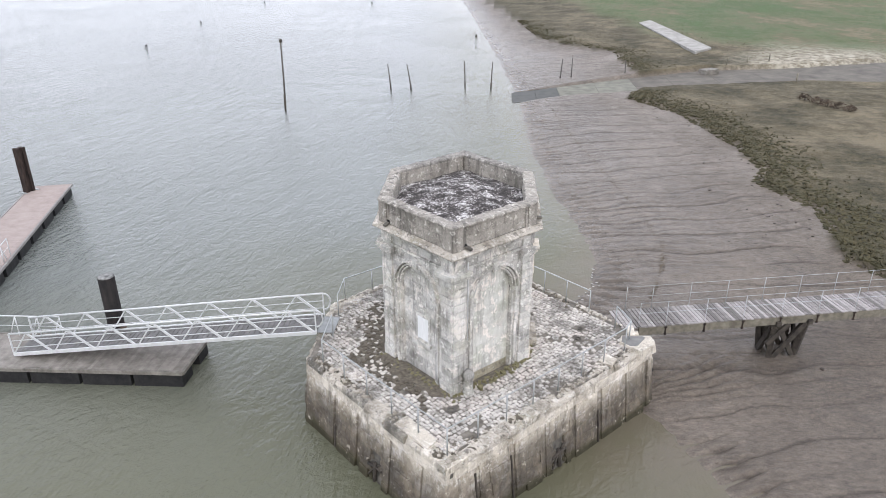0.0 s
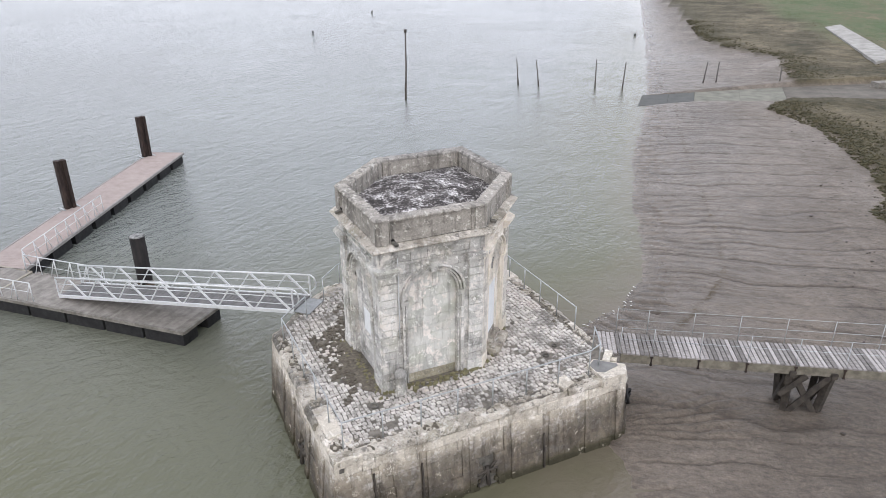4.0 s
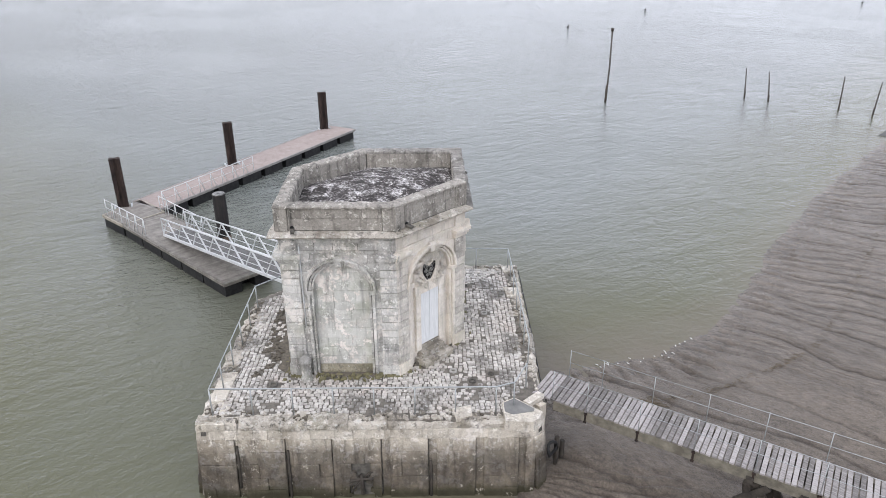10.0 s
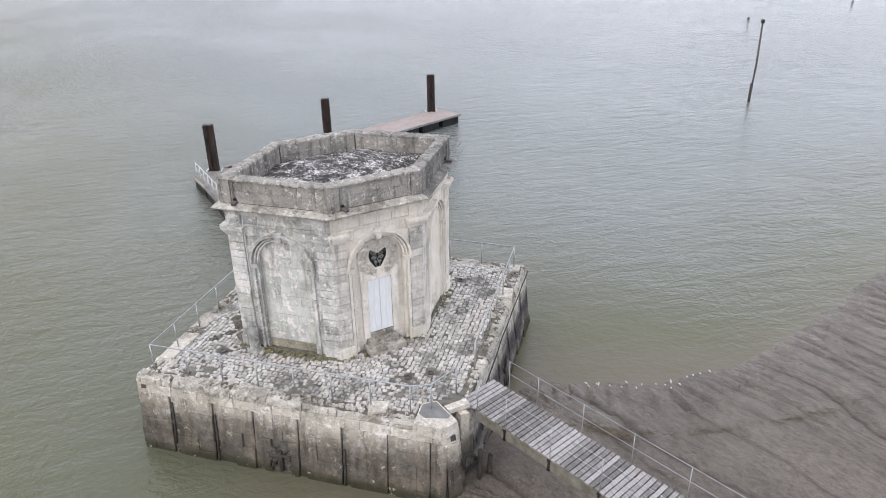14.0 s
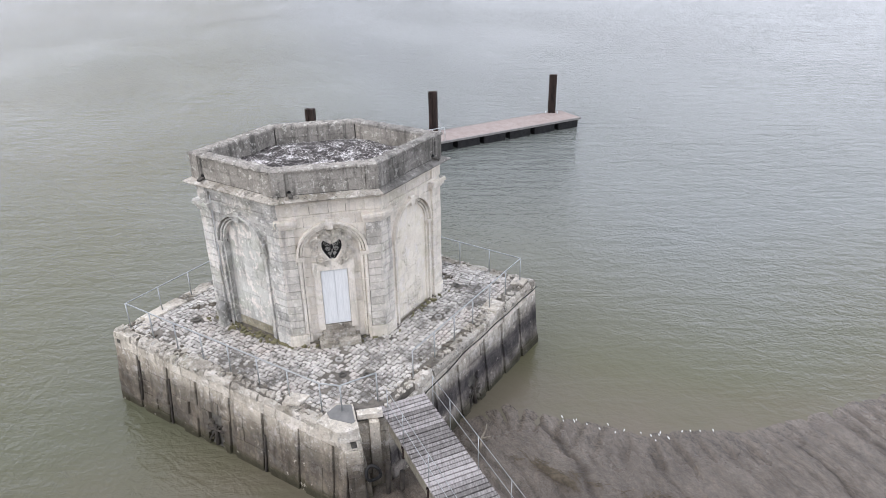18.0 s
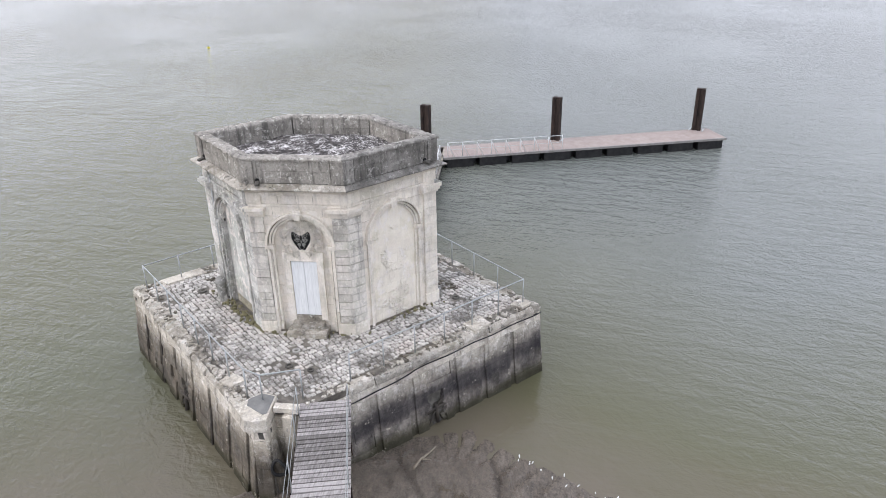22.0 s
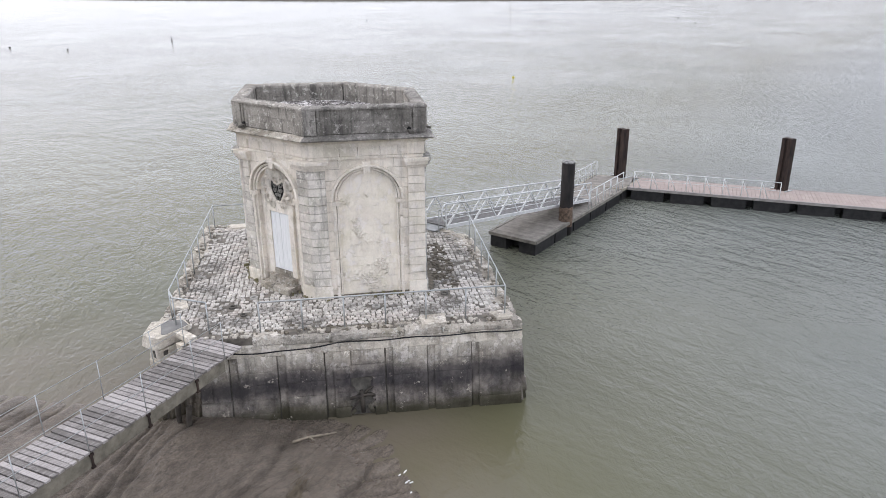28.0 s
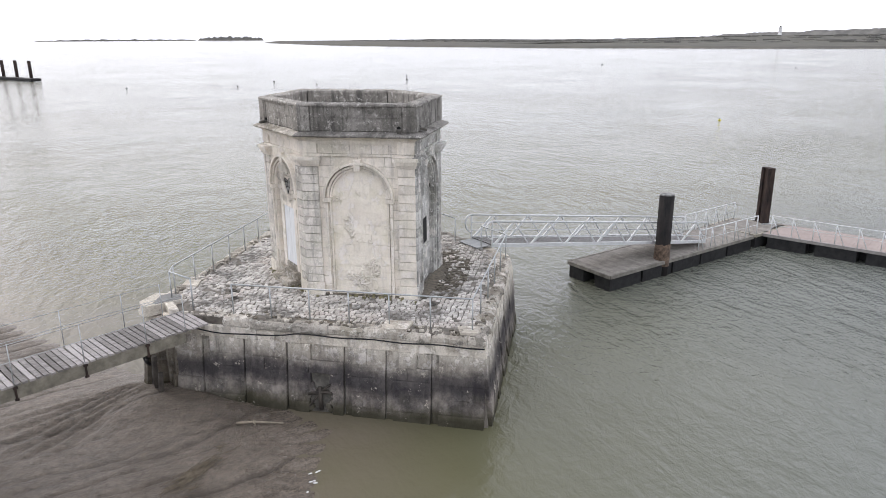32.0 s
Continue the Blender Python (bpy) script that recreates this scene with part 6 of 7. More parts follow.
def ribbon(path, r0, r1, deep):
    """A carved band that swells and tapers along a path of (u, z)."""
    m = len(path)
    pts = []
    for i, (u, z) in enumerate(path):
        a, c = path[max(0, i - 1)], path[min(m - 1, i + 1)]
        du, dz = c[0] - a[0], c[1] - a[1]
        k = math.hypot(du, dz) or 1
        r = r0 + (r1 - r0) * i / (m - 1)
        for side_, v in ((-1, -0.13), (-0.6, -0.13 + deep), (0.0, -0.13 + deep * 0.55), (0.6, -0.13 + deep), (1, -0.13)):
            pts.append(fm @ Vector((u - dz / k * r * side_, v, z + du / k * r * side_)))
    carving.add(pts, [(i * 5 + j, i * 5 + j + 1, (i + 1) * 5 + j + 1, (i + 1) * 5 + j) for i in range(m - 1) for j in range(4)], True)


for sgn in (-1, 1):
    for cx, cz, r, start, turns, wide in ((0.5, 6.18, 0.2, 2.6, -4.4, 0.05), (0.52, 5.86, 0.17, 1.9, -3.6, 0.045), (0.36, 5.66, 0.17, 1.2, -3.9, 0.045), (0.2, 5.5, 0.13, 2.2, -3.5, 0.035), (0.3, 6.5, 0.15, 3.4, -4.2, 0.045)):
        ribbon([(cu + sgn * (cx + r * (1 - 0.55 * k / 15) * math.cos(start + turns * k / 15)), cz + r * (1 - 0.55 * k / 15) * math.sin(start + turns * k / 15)) for k in range(16)], wide, wide * 0.5, 0.14)
    ribbon([heart(sgn * (0.25 + 2.7 * k / 20), 1.22 + 0.05 * math.sin(k * 1.3)) for k in range(21)], 0.055, 0.04, 0.12)
ribbon([(cu - 0.3 + 0.6 * k / 12, 6.44 + 0.05 * math.sin(math.pi * k / 12)) for k in range(13)], 0.05, 0.05, 0.2)
for k in range(5):
    u_ = cu - 0.26 + 0.13 * k
    ribbon([(u_, 6.47), (u_ + (k - 2) * 0.012, 6.56), (u_ + (k - 2) * 0.03, 6.66)], 0.06, 0.025, 0.2)
carving.obj("cartouche", STONE_CREAM, tower, "carved stone cartouche of leaves and a crown")

# small panels in the arches facing the pontoon
# face 3 gets a dark panel with the same frame and sill
for idx, shift, mat, lab in ((5, 0.12, DOOR_PAINT, "pale panel closing a small window"), (3, 0.0, DARK, "dark panel in the blind arch")):
    fm, w, wall = walls[idx]
    c = w / 2 + shift
    slab(fm, [(c - 0.36, 3.98), (c + 0.36, 3.98), (c + 0.36, 4.98), (c - 0.36, 4.98)], -0.16, -0.115, 0.02).obj("window_frame", STONE_GREY, tower)
    slab(fm, [(c - 0.26, 4.06), (c + 0.26, 4.06), (c + 0.26, 4.9), (c - 0.26, 4.9)], -0.13, -0.105, 0.005).obj("window_panel", mat, tower, lab)
    slab(fm, [(c - 0.42, 3.88), (c + 0.42, 3.88), (c + 0.42, 3.98), (c - 0.42, 3.98)], -0.16, -0.06, 0.01).obj("window_sill", STONE_GREY, tower)

# spouts that drain the roof, by the foot of the parapet
for i in range(6):
    p, q = HEX[i], HEX[(i + 1) % 6]
    fm = frame_of(p, q)
    w = (Vector(q) - Vector(p)).length
    for u in ((w - 0.42,) if i == 2 else (0.42,)):
        a, c = fm @ Vector((u, 0.0, 7.98)), fm @ Vector((u + 0.05, 0.3, 7.93))
        Build().beam(a, c, 0.12, 0.07).obj("spout", MORTAR, tower, "broken stone spout")
        Build().tube([fm @ Vector((u, 0.05, 8.02)), fm @ Vector((u, 0.1, 8.02))], 0.06, 8).obj("spout_hole", DARK, tower)

# thin white tube drawn for the pale line by the pilaster next to the bollard
fm, w, wall = walls[0]
Build().tube([fm @ Vector((0.56, 0.06, z)) for z in (4.6, 5.6, 6.3, 6.9, 7.4)], 0.022, 6).obj("pale_line", WHITE_ALU, tower, "thin pale upright line")


# ---- wrack, driftwood, foam ----
def on_ground(x, y):
    return float(land(np.array([x]), np.array([y]))[0][0])


wr = random.Random(11)
LINE = [(6.6, 4.7), (7.5, 5.95), (8.6, 7.0), (9.25, 8.35), (9.8, 9.95), (10.45, 11.9), (10.95, 14.3)]
THIN = [(10.9, 14.6), (10.6, 19), (9.8, 25), (8.6, 34), (7.4, 44), (6.8, 53)]
wrack = Build()
for pts, dense, spread, size in ((LINE, 20, 0.075, 0.12), (THIN, 8, 0.07, 0.09)):
    for p, q in zip(pts, pts[1:]):
        p, q = Vector(p), Vector(q)
        for k in range(int((q - p).length * dense)):
            c = p.lerp(q, wr.random()) + Vector((wr.gauss(0, spread), wr.gauss(0, spread)))
            if math.sin(c.y * 2.3 + 1.4 * math.sin(c.y * 0.9)) < wr.uniform(-1.0, 0.9) - 0.55:
                continue
            a = math.atan2((q - p).y, (q - p).x) + wr.gauss(0, 0.7)
            ln = wr.uniform(0.4, 1.2) * size
            z = on_ground(c.x, c.y) + 0.015
            e = Vector((math.cos(a), math.sin(a))) * ln
            wrack.beam((c.x - e.x, c.y - e.y, z), (c.x + e.x, c.y + e.y, z + wr.uniform(0, 0.05)), 0.012, 0.012)
for k in range(230):
    c = Vector((7.6, 5.65)) + Vector((0.86, 0.5)) * wr.gauss(0, 0.42) + Vector((-0.5, 0.86)) * wr.gauss(0, 0.085)
    a = wr.gauss(0.52, 0.22)
    z = on_ground(c.x, c.y) + 0.02
    wrack.beam((c.x - 0.2 * math.cos(a), c.y - 0.2 * math.sin(a), z), (c.x + 0.2 * math.cos(a), c.y + 0.2 * math.sin(a), z + wr.uniform(0, 0.06)), 0.01, 0.01)
tagged(wrack.obj("wrack_line", WRACK), "brown line of reeds and twigs left on the mud by the tide", "wrack", kind="stuff")
drift = Build()
drift.tube([(5.95, 3.85, on_ground(5.95, 3.85) + 0.06), (5.5, 4.0, 0.24), (5.1, 4.25, 0.2), (4.78, 4.38, 0.14)], 0.04, 7, 0.6)
drift.tube([(5.5, 4.0, 0.24), (5.55, 4.3, 0.3)], 0.03, 6, 0.5)
tagged(drift.obj("driftwood", DRIFT), "pale bent driftwood branch lying on the mud", "driftwood")
foam = Build()
for k in range(20):
    y = wr.uniform(6.9, 12.5)
    x = float(table(y, SHORE)) + wr.gauss(0.25, 0.16)
    lump(foam, (x, y, max(0.05, on_ground(x, y)) + 0.005), (wr.uniform(0.06, 0.19), wr.uniform(0.025, 0.05), 0.02), wr.gauss(-0.35, 0.3), 7, k * 1.3, 0.5, 1.0)
tagged(foam.obj("foam_flecks", GUANO), "white foam flecks along the water's edge", "foam", kind="stuff")
clods = Build()
for k in range(80):
    y = wr.uniform(-8, 50)
    x = float(table(y, TURF)) - abs(wr.gauss(0, 2.2)) - 0.2
    lump(clods, (x, y, on_ground(x, y) - 0.02), (wr.uniform(0.06, 0.22), wr.uniform(0.06, 0.2), wr.uniform(0.03, 0.08)), wr.uniform(0, 3), 6, k * 0.7, 0.5, 1.0)
tagged(clods.obj("turf_clods", GROUND), "muddy clods broken from the turf edge", "clods", kind="stuff")

# ---- salt-marsh tufts ----
TUFT = plain("dry_marsh_grass", (0.036, 0.034, 0.017), (0.11, 0.094, 0.05), 1.2, 0.95, 0, 0.0)
tuft = Build()
spots_ = []
for k in range(8000):
    y = wr.uniform(-25, 54) if k % 4 else wr.uniform(64, 120)
    x = float(table(y, TURF)) + (abs(wr.gauss(0, 2.2)) if k % 24 else wr.uniform(0.3, 26))
    if not table(x, SLIP_LOW) - 0.6 < y < table(x, SLIP_TOP) + 0.6:
        spots_.append((x, y))
heights = land(np.array([q[0] for q in spots_]), np.array([q[1] for q in spots_]))[0]
for (x, y), z in zip(spots_, heights):
    for j in range(3):
        a, h = wr.uniform(0, 6.3), wr.uniform(0.05, 0.15)
        dx, dy = math.cos(a) * h * 1.3, math.sin(a) * h * 1.3
        wx, wy = -math.sin(a) * 0.07, math.cos(a) * 0.07
        tuft.add([(x - wx, y - wy, z - 0.03), (x + wx, y + wy, z - 0.03), (x + dx + wx * 0.3, y + dy + wy * 0.3, z + h)], [(0, 1, 2)])
mats = Build()
MAT = plain("matted_marsh_plants", (0.024, 0.023, 0.011), (0.085, 0.075, 0.038), 1.6, 0.95, 0, 0.9, 0.06)
for k, ((x, y), z) in enumerate(zip(spots_[::2], heights[::2])):
    if x - float(table(y, TURF)) < 5.5:
        lump(mats, (x, y, z - 0.06), (wr.uniform(0.12, 0.6), wr.uniform(0.12, 0.5), wr.uniform(0.06, 0.11)), wr.uniform(0, 3), 7, k * 0.37, 0.7, 1.0)
tagged(mats.obj("marsh_mat", MAT), "low dark mats of sea purslane along the turf edge", "plants", kind="stuff")
tagged(tuft.obj("marsh_grass", TUFT), "tufts of dry brown salt-marsh grass", "grass", kind="stuff")

# ---- slipway, slabs, far things on the shore ----
slip = thing("slipway", (25, 62, 0.5), "silted concrete slipway running down into the river", "slipway", kind="structure")
cuts = [3.2, 5.9, 8.5, 13, 17.5, 22, 27.4, 33, 38.7, 45, 52, 62, 84]
WET_CONC = plain("wet_dark_concrete", (0.04, 0.042, 0.038), (0.08, 0.08, 0.072), 1.0, 0.65, 0, 0.3, 0.02)
SILT_CONC = plain("pale_silt_on_concrete", (0.1, 0.1, 0.08), (0.22, 0.215, 0.175), 0.9, 0.8, 0, 0.3, 0.02)
for i, (a, c) in enumerate(zip(cuts, cuts[1:])):
    g = 0.012
    pts = []
    for x in (a + g, c - g):
        for y in (float(table(x, SLIP_LOW)), float(table(x, SLIP_TOP))):
            pts += [(x, y, float(slip_height(x)) - 0.25), (x, y, float(slip_height(x)) + 0.03)]
    Build().add(pts, [(1, 5, 7, 3), (0, 1, 3, 2), (4, 6, 7, 5), (0, 4, 5, 1), (2, 3, 7, 6)]).obj("panel", WET_CONC if i < 2 else SILT_CONC if i < 4 else RAMP_CONC, slip, "wet dark lower panel" if i < 2 else "")
z = 1.7
ob = Build().prism([(28.7, 77.8), (32.0, 82.0), (30.2, 116.5), (27.3, 112.0)], z - 0.5, z - 0.05).obj("laid_up_pontoon", OLD_CONC)
tagged(ob, "long pale concrete pontoon laid up on the grass", "pontoon")
ob = Build().box((27.6, 66.7, 0.95), (2.1, 1.2, 0.6), 0.5, 0.03).obj("concrete_block", RIM_GREY)
tagged(ob, "low grey concrete block beside the slipway", "block")
for x, y in ((30.5, 69.5), (33.5, 71.0), (36.5, 71.8), (34.8, 58.3)):
    ob = Build().tube([(x, y, on_ground(x, y) - 0.1), (x, y, on_ground(x, y) + 0.9)], 0.09, 8).obj("timber_post", BEAM)
    tagged(ob, "short timber post beside the slipway", "post", "slipway posts")


def bush(name, at, size, mat, label, count, seed):
    """A low shrub: a few stems and many small leaf clumps with gaps between them."""
    r = random.Random(seed)
    x, y = at
    z = on_ground(x, y) if x < 2000 and abs(y) < 400 and x > -20 else 1.0
    ob = thing(name, (x, y, z), label, "bush", "bushes on the shore")
    stems = Build()
    for k in range(5):
        a = r.uniform(0, 6.3)
        stems.tube([(x, y, z - 0.2), (x + math.cos(a) * size * 0.3, y + math.sin(a) * size * 0.3, z + size * 0.5)], 0.06 * size, 5, 0.4)
    stems.obj("stems", WET_TIMBER, ob)
    crown = Build()
    for k in range(count):
        a, e, d = r.uniform(0, 6.3), r.uniform(0, 1.4), size * r.uniform(0.45, 1.0)
        c = (x + d * math.cos(a) * math.cos(e), y + d * math.sin(a) * math.cos(e), z + 0.1 + d * 0.75 * math.sin(e))
        s = size * r.uniform(0.06, 0.16)
        n = [(c[0] + r.uniform(-s, s), c[1] + r.uniform(-s, s), c[2] + r.uniform(-s, s)) for _ in range(4)]
        crown.add(n, [(0, 1, 2), (0, 2, 3), (0, 3, 1), (1, 3, 2)])
    crown.obj("crown", mat, ob)


LEAF = plain("dark_shrub_leaves", (0.02, 0.03, 0.012), (0.06, 0.075, 0.03), 1.5, 0.9, 0, 0.0)
RUST_LEAF = plain("reddish_winter_twigs", (0.09, 0.055, 0.04), (0.17, 0.11, 0.08), 1.5, 0.9, 0, 0.0)
bush("shrub", (88, 190), 2.8, LEAF, "dark green shrub in the meadow", 260, 1)
for k, (x, y) in enumerate(((98, 158), (104, 165), (110, 172))):
    bush("shrub", (x, y), 4.5, RUST_LEAF, "reddish bare winter shrub at the meadow's edge", 420, 5 + k)

BROWN_TWIG = plain("dark_brown_twigs", (0.035, 0.025, 0.018), (0.1, 0.072, 0.052), 1.5, 0.9, 0, 0.0)
for k, (x, y) in enumerate(((31.7, 48.2), (32.4, 47.0), (32.9, 45.9), (33.6, 45.0), (34.2, 43.9))):
    bush("shrub", (x, y), 0.75, BROWN_TWIG, "low dark-brown sea-blite clump on the marsh", 170, 15 + k)


# ---- buoys, boats' moorings and a far jetty ----
def buoy(at, r, mat, label, stick=0.0):
    x, y = at
    ob = thing("mooring_buoy", (x, y, 0.04), label, "buoy", "river buoys")
    b = Build()
    n = 10
    prof_ = [(0.05, -0.4), (0.8, -0.25), (1.0, 0.1), (0.85, 0.5), (0.45, 0.8), (0.1, 0.9)]
    pts_ = [(x + r * k * math.cos(2 * math.pi * i / n), y + r * k * math.sin(2 * math.pi * i / n), 0.04 + r * h) for k, h in prof_ for i in range(n)]
    b.add(pts_, [(j * n + i, j * n + (i + 1) % n, (j + 1) * n + (i + 1) % n, (j + 1) * n + i) for j in range(len(prof_) - 1) for i in range(n)], True)
    b.obj("float", mat, ob)
    Build().tube([(x, y, r * 0.7), (x + 0.1, y, r * 0.9 + 0.15 + stick)], 0.05 + 0.01 * stick, 6).obj("ring", FLOAT_BLACK, ob)


for at, r, mat, lab, st in (((-71.0, -34.5), 0.36, ORANGE, "bright yellow mooring buoy floating on the river", 0), ((-55.2, 90.7), 0.42, FLOAT_BLACK, "small dark mooring buoy floating on the river", 0), ((-59, 123.6), 0.45, FLOAT_BLACK, "small dark mooring buoy floating on the river", 0),
                            ((-59.2, 167.8), 0.5, FLOAT_BLACK, "small dark mooring buoy floating on the river", 0), ((-30.9, 168.7), 0.5, FLOAT_BLACK, "small dark mooring buoy floating on the river", 0), ((-2.0, 104.5), 0.5, FLOAT_BLACK, "small dark mooring buoy floating on the river", 0),
                            ((-88, -140), 0.5, FLOAT_BLACK, "dark buoy with a short stick mark", 1.0), ((-57, -154), 0.5, FLOAT_BLACK, "small dark mooring buoy floating on the river", 0), ((-43.5, -142), 0.4, FLOAT_BLACK, "small dark mooring buoy floating on the river", 0),
                            ((-21.2, -150.6), 0.55, GALV, "grey mooring buoy floating on the river", 0), ((-61, -137), 0.4, FLOAT_BLACK, "small dark mooring buoy floating on the river", 0), ((-200, -177), 0.7, FLOAT_BLACK, "small dark mooring buoy floating on the river", 0),
                            ((-227, -114), 0.6, FLOAT_BLACK, "small dark mooring buoy floating on the river", 0), ((-241, -62), 0.7, FLOAT_BLACK, "small dark mooring buoy floating on the river", 0), ((-280, -81), 0.7, FLOAT_BLACK, "small dark mooring buoy floating on the river", 0)):
    buoy(at, r * 0.5, mat, lab, st)
jetty = thing("far_jetty", (-5, -205, 0), "distant dark pontoon with three mooring piles", "jetty")
Build().beam((1.5, -219, 0.45), (-7.7, -195, 0.45), 2.6, 0.7).obj("raft", FLOAT_BLACK, jetty)
for x, y in ((-1.6, -214), (-4.4, -208), (-7.0, -199)):
    Build().tube([(x, y, -1), (x, y, 5.2)], 0.42, 10).obj("pile", PILE_RUST, jetty)

# ---- the far bank ----
BANK = plain("far_marsh", (0.045, 0.045, 0.038), (0.11, 0.102, 0.08), 0.02, 0.95, 0, 0.0, 0.01, (1, 3, 20))
# distance haze is mixed into this grey
WOOD = plain("far_woods", (0.07, 0.07, 0.065), (0.13, 0.125, 0.11), 0.05, 0.95, 0, 0.0)
EDGE = [(-1000, -2560), (-640, -1720), (-470, -1000), (-455, -790), (-490, -510), (-580, -330), (-700, -190), (-860, -60), (-1000, 150), (-1100, 420), (-1300, 900)]
rb = random.Random(21)
bank = Build()
rows_b = [(0, 0.0), (6, 0.6), (14, 1.6), (40, 1.9), (120, 2.1), (300, 2.6), (480, 5.0), (650, 11.0), (900, 12.0)]
fine = []
for p, q in zip(EDGE, EDGE[1:]):
    p, q = Vector(p), Vector(q)
    m = max(2, int((q - p).length / 25))
    fine += [p.lerp(q, k / m) for k in range(m)]
pts = []
for i, p in enumerate(fine):
    back_dir = Vector((-0.92, -0.4)) if p.y > -700 else Vector((-0.99, 0.1))
    swell = np.clip((p.y + 900) / 500, 0.12, 1.0)
    for d, h in rows_b:
        c = p + back_dir * (d + rb.uniform(-0.2, 0.2) * min(d, 30) + (rb.uniform(-4, 4) if d == 0 else 0))
        pts.append((c.x, c.y, 0.0 + (h if d < 320 else 2.6 + (h - 2.6) * float(swell)) + (rb.uniform(-0.2, 0.2) if d > 20 else 0)))
k = len(rows_b)
bank.add(pts, [(i * k + j, i * k + j + 1, (i + 1) * k + j + 1, (i + 1) * k + j) for i in range(len(fine) - 1) for j in range(k - 1)], True)
tagged(bank.obj("far_bank", BANK), "low dark marshy far bank of the river", "river bank", kind="structure")
woods = Build()
for n_ in range(1500):
    i = rb.randrange(len(fine))
    p = fine[i]
    back_dir = Vector((-0.92, -0.4)) if p.y > -700 else Vector((-0.99, 0.1))
    d = rb.choice((330, 430, 480, 560, 620, 650, 700)) + rb.uniform(-12, 12)
    c = p + back_dir * d
    swell = float(np.clip((p.y + 900) / 500, 0.12, 1.0))
    z = float(np.interp(d, [r[0] for r in rows_b], [r[1] for r in rows_b]))
    z = z if d < 320 else 2.6 + (z - 2.6) * swell
    s = rb.uniform(0.8, 2.4) * (0.35 if d < 300 else 0.8)
    lump(woods, (c.x, c.y, z - 0.5), (s * rb.uniform(10, 26), s * rb.uniform(6, 10), s * 1.2), rb.uniform(0, 3), 8, n_ * 0.37, 0.6, 1.0)
tagged(woods.obj("far_woods", WOOD), "dark low hedges and woods on the far bank", "woods", kind="stuff")
for p, q, wd, ht in (((-1250, -4420), (-1615, -4300), 60, 26.0), ((-400, -4570), (-1250, -4425), 40, 11.0)):
    p, q = Vector(p), Vector(q)
    isl = Build()
    m = 40
    pts = []
    for i in range(m + 1):
        c = p.lerp(q, i / m)
        e = math.sin(math.pi * i / m) ** 0.3
        pts += [(c.x, c.y + wd / 2, 0), (c.x, c.y, ht * e * rb.uniform(0.6, 1.2)), (c.x, c.y - wd / 2, 0)]
    isl.add(pts, [(i * 3 + j, i * 3 + j + 1, (i + 1) * 3 + j + 1, (i + 1) * 3 + j) for i in range(m) for j in range(2)])
    tagged(isl.obj("far_islet", WOOD), "thin dark wooded strip of coast on the horizon", "coast", kind="structure")
ridge = Build()
# beyond y = 300 unseen: added so the ridge's reflection in the water tapers off
crest = [(-1500, 4), (-1340, 5), (-1060, 7), (-1000, 10), (-940, 15), (-860, 17), (-700, 21), (-560, 25), (-200, 28), (300, 22), (700, 12), (1250, 3)]
pts, cols_ = [], 0
for y in range(-1500, 1251, 5):
    h = float(np.interp(y, [c[0] for c in crest], [c[1] for c in crest]))
    rough_ = 2.2 * noise.noise((y * 0.021, 0.4, 0)) + 1.6 * noise.noise((y * 0.09, 1.4, 0)) + rb.uniform(-0.5, 0.5)
    pts += [(-1370, y, 4.0), (-1385, y, 4 + (h - 4) * 0.55 + rough_ * 0.5), (-1400, y, h + rough_), (-1430, y, h * 0.9), (-1470, y, 2.0)]
    cols_ += 1
ridge.add(pts, [(i * 5 + j, i * 5 + j + 1, (i + 1) * 5 + j + 1, (i + 1) * 5 + j) for i in range(cols_ - 1) for j in range(4)])
# hill colour is paled to carry the haze
tagged(ridge.obj("hill_woods", plain("hazy_hill_woods", (0.09, 0.09, 0.085), (0.19, 0.185, 0.17), 0.06, 0.95, 0, 0.0)), "dark wooded hill rising behind the far bank", "woods", kind="stuff")
LX, LY = -1195, -702
light = thing("lighthouse", (LX, LY, 12), "small white lighthouse tower on the far hill", "lighthouse")
b = Build()
n = 14
prof = [(3.6, 9.0), (3.3, 10.5), (2.4, 23.5), (2.9, 23.9), (2.9, 24.8)]
b.add([(LX + r * math.cos(2 * math.pi * i / n), LY + r * math.sin(2 * math.pi * i / n), z) for r, z in prof for i in range(n)],
      [(j * n + i, j * n + (i + 1) % n, (j + 1) * n + (i + 1) % n, (j + 1) * n + i) for j in range(len(prof) - 1) for i in range(n)], True)
b.obj("shaft", plain("white_lime_wash", (0.8, 0.8, 0.79), (0.88, 0.88, 0.87), 1, 0.8, 0, 0.0), light)
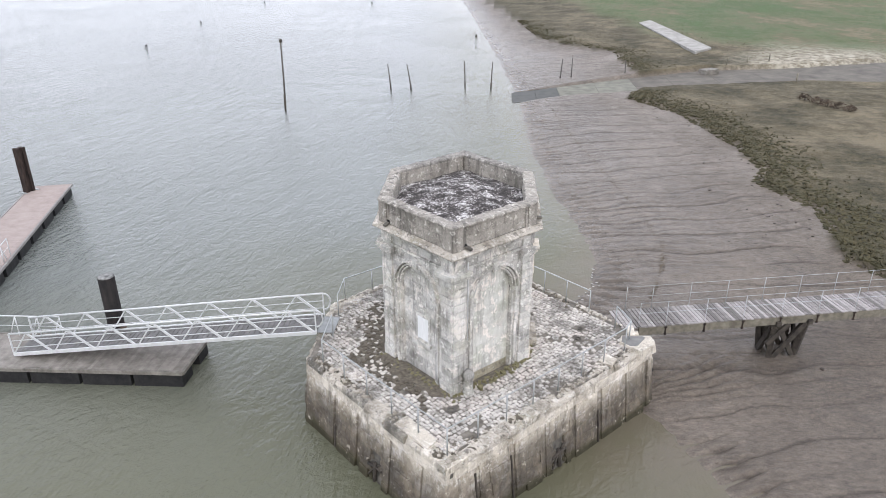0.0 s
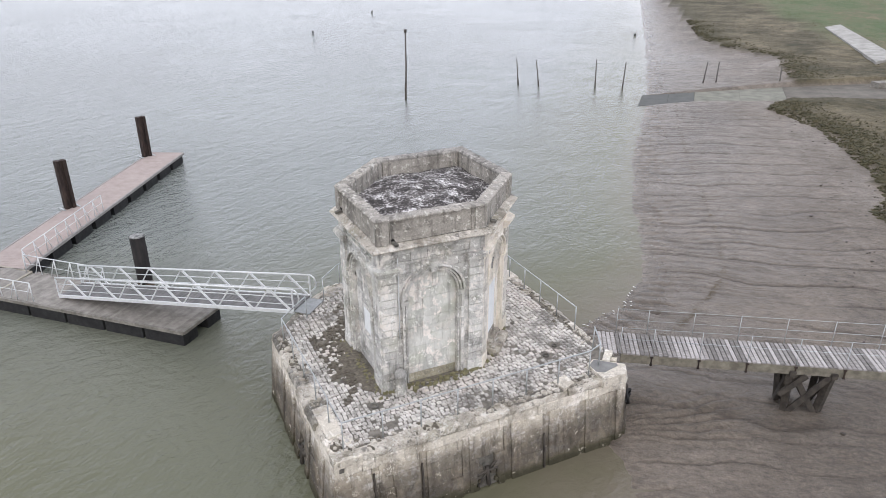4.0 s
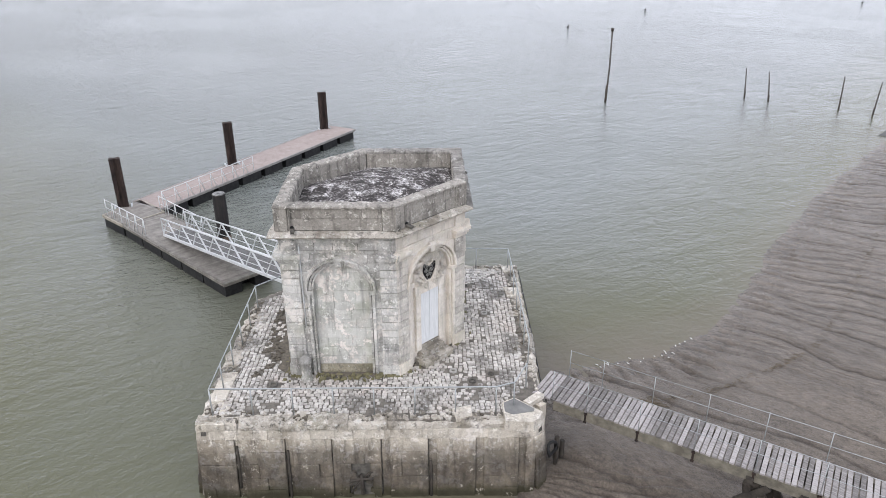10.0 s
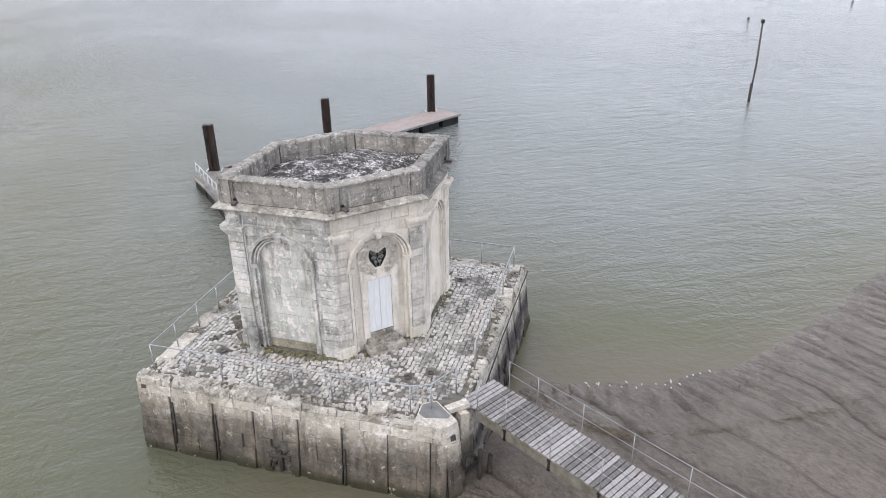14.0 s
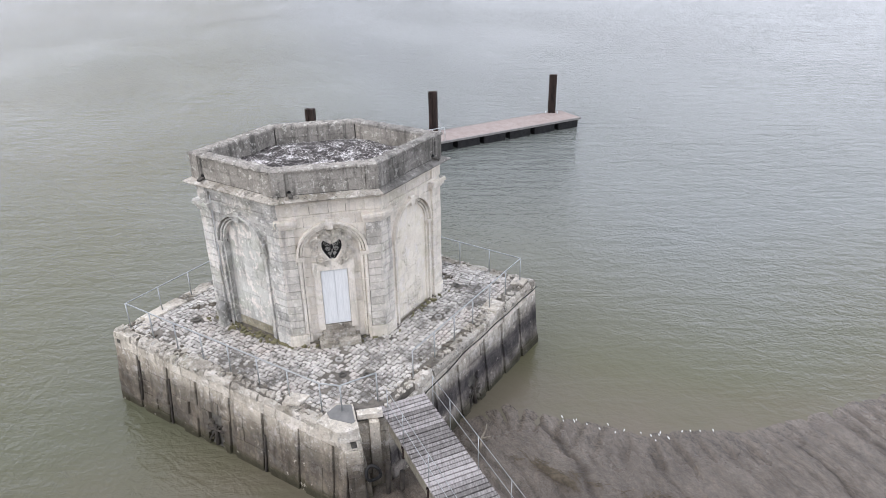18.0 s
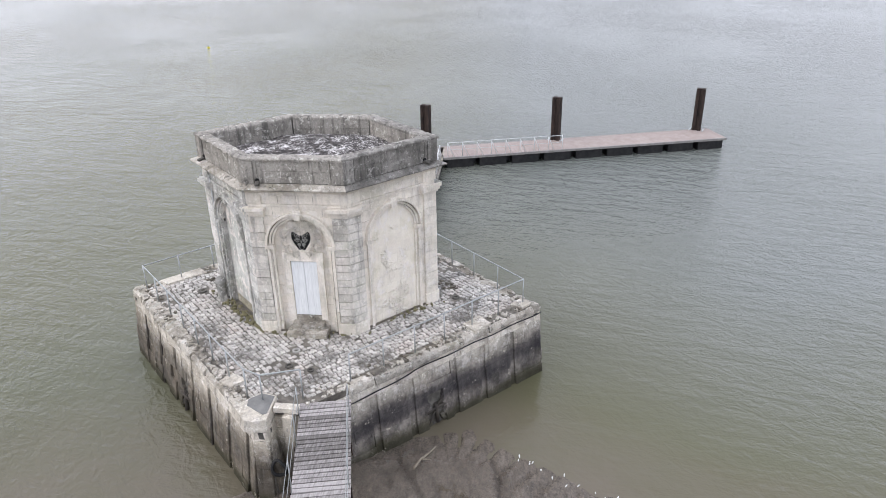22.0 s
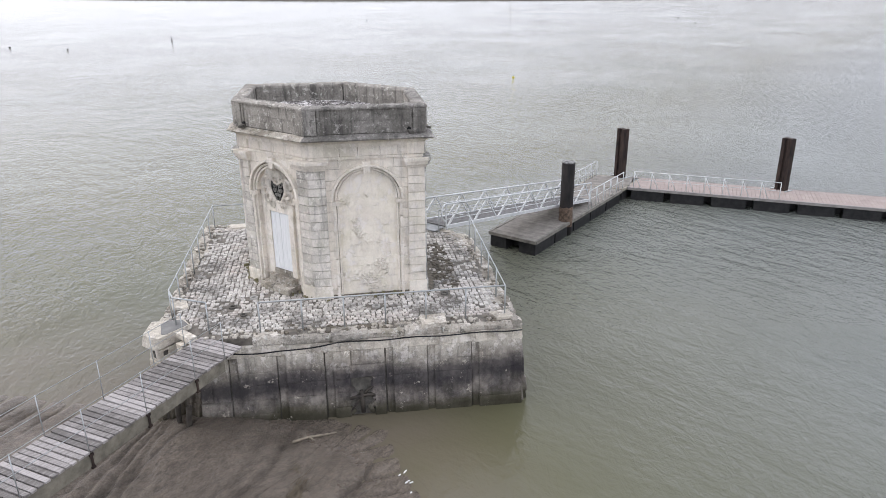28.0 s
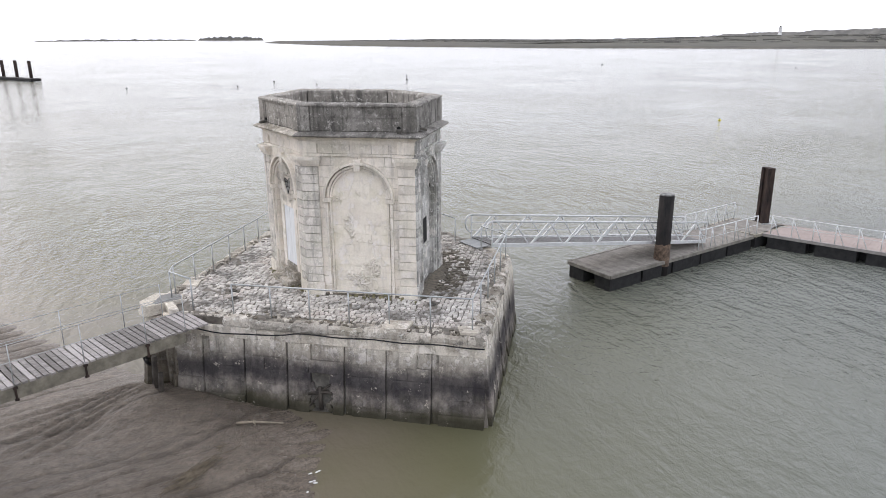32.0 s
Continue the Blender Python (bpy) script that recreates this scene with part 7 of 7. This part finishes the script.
Build().tube([(LX, LY, 24.8), (LX, LY, 26.6), (LX, LY, 27.6)], 1.8, 10, 0.3).obj("lantern", MORTAR, light)

# sill plate where the gangway meets the quay
plate = Build().box((-5.12, 0.2, DECK + 0.05), (0.75, 1.2, 0.03)).obj("gangway_plate", plain("dull_steel_plate", (0.2, 0.21, 0.21), (0.33, 0.34, 0.34), 4, 0.6, 0.3, 0.1))
tagged(plate, "dull grey steel sill plate at the gangway's head", "plate")

# moss and dirt gathered along the foot of the house
for i, (p, q) in enumerate(faces):
    fm = frame_of(p, q)
    w = (Vector(q) - Vector(p)).length
    wide = {5: 0.95, 3: 0.6, 4: 0.5, 0: 0.16}.get(i, 0.1)
    b = Build()
    m = 26
    for j in range(m + 1):
        u = w * j / m
        r = wide * (0.35 + 0.65 * math.sin(math.pi * min(1, max(0.02, j / m))) ** 0.6) * (0.75 + 0.5 * noise.noise((u * 2.1, i * 7.0, 0)))
        for v, z in ((0.0, 0.05), (r * 0.5, 0.04 + 0.012 * noise.noise((u * 4, i, 2))), (r, 0.005)):
            b.v.append(tuple(fm @ Vector((u, v, DECK + z))))
    for j in range(m):
        for k in range(2):
            b.f.append((j * 3 + k, j * 3 + k + 1, (j + 1) * 3 + k + 1, (j + 1) * 3 + k))
            b.s.append(True)
    tagged(b.obj("moss_strip", MOSS), "dark moss and dirt along the foot of the wall", "moss", kind="stuff")

# old timber stubs and a hanging tyre under the head of the footbridge
for x, y, h in ((7.3, 0.75, 1.5), (7.25, 1.15, 1.1)):
    ob = Build().tube([(x, y, -0.4), (x + 0.03, y, h * 0.5), (x, y + 0.04, h)], 0.09, 8, 0.85).obj("timber_stub", WET_TIMBER)
    tagged(ob, "dark rotten timber stub against the quay", "post", "timber stubs by the quay")
tyre = Build()
tyre.tube([(7.42 + 0.05 * math.sin(k), 0.35 + 0.2 * math.cos(2 * math.pi * k / 14), 1.35 + 0.27 * math.sin(2 * math.pi * k / 14)) for k in range(15)], 0.05, 6)
tagged(tyre.obj("rubber_fender_ring", FLOAT_BLACK), "black rubber fender ring hanging on the quay corner", "fender")
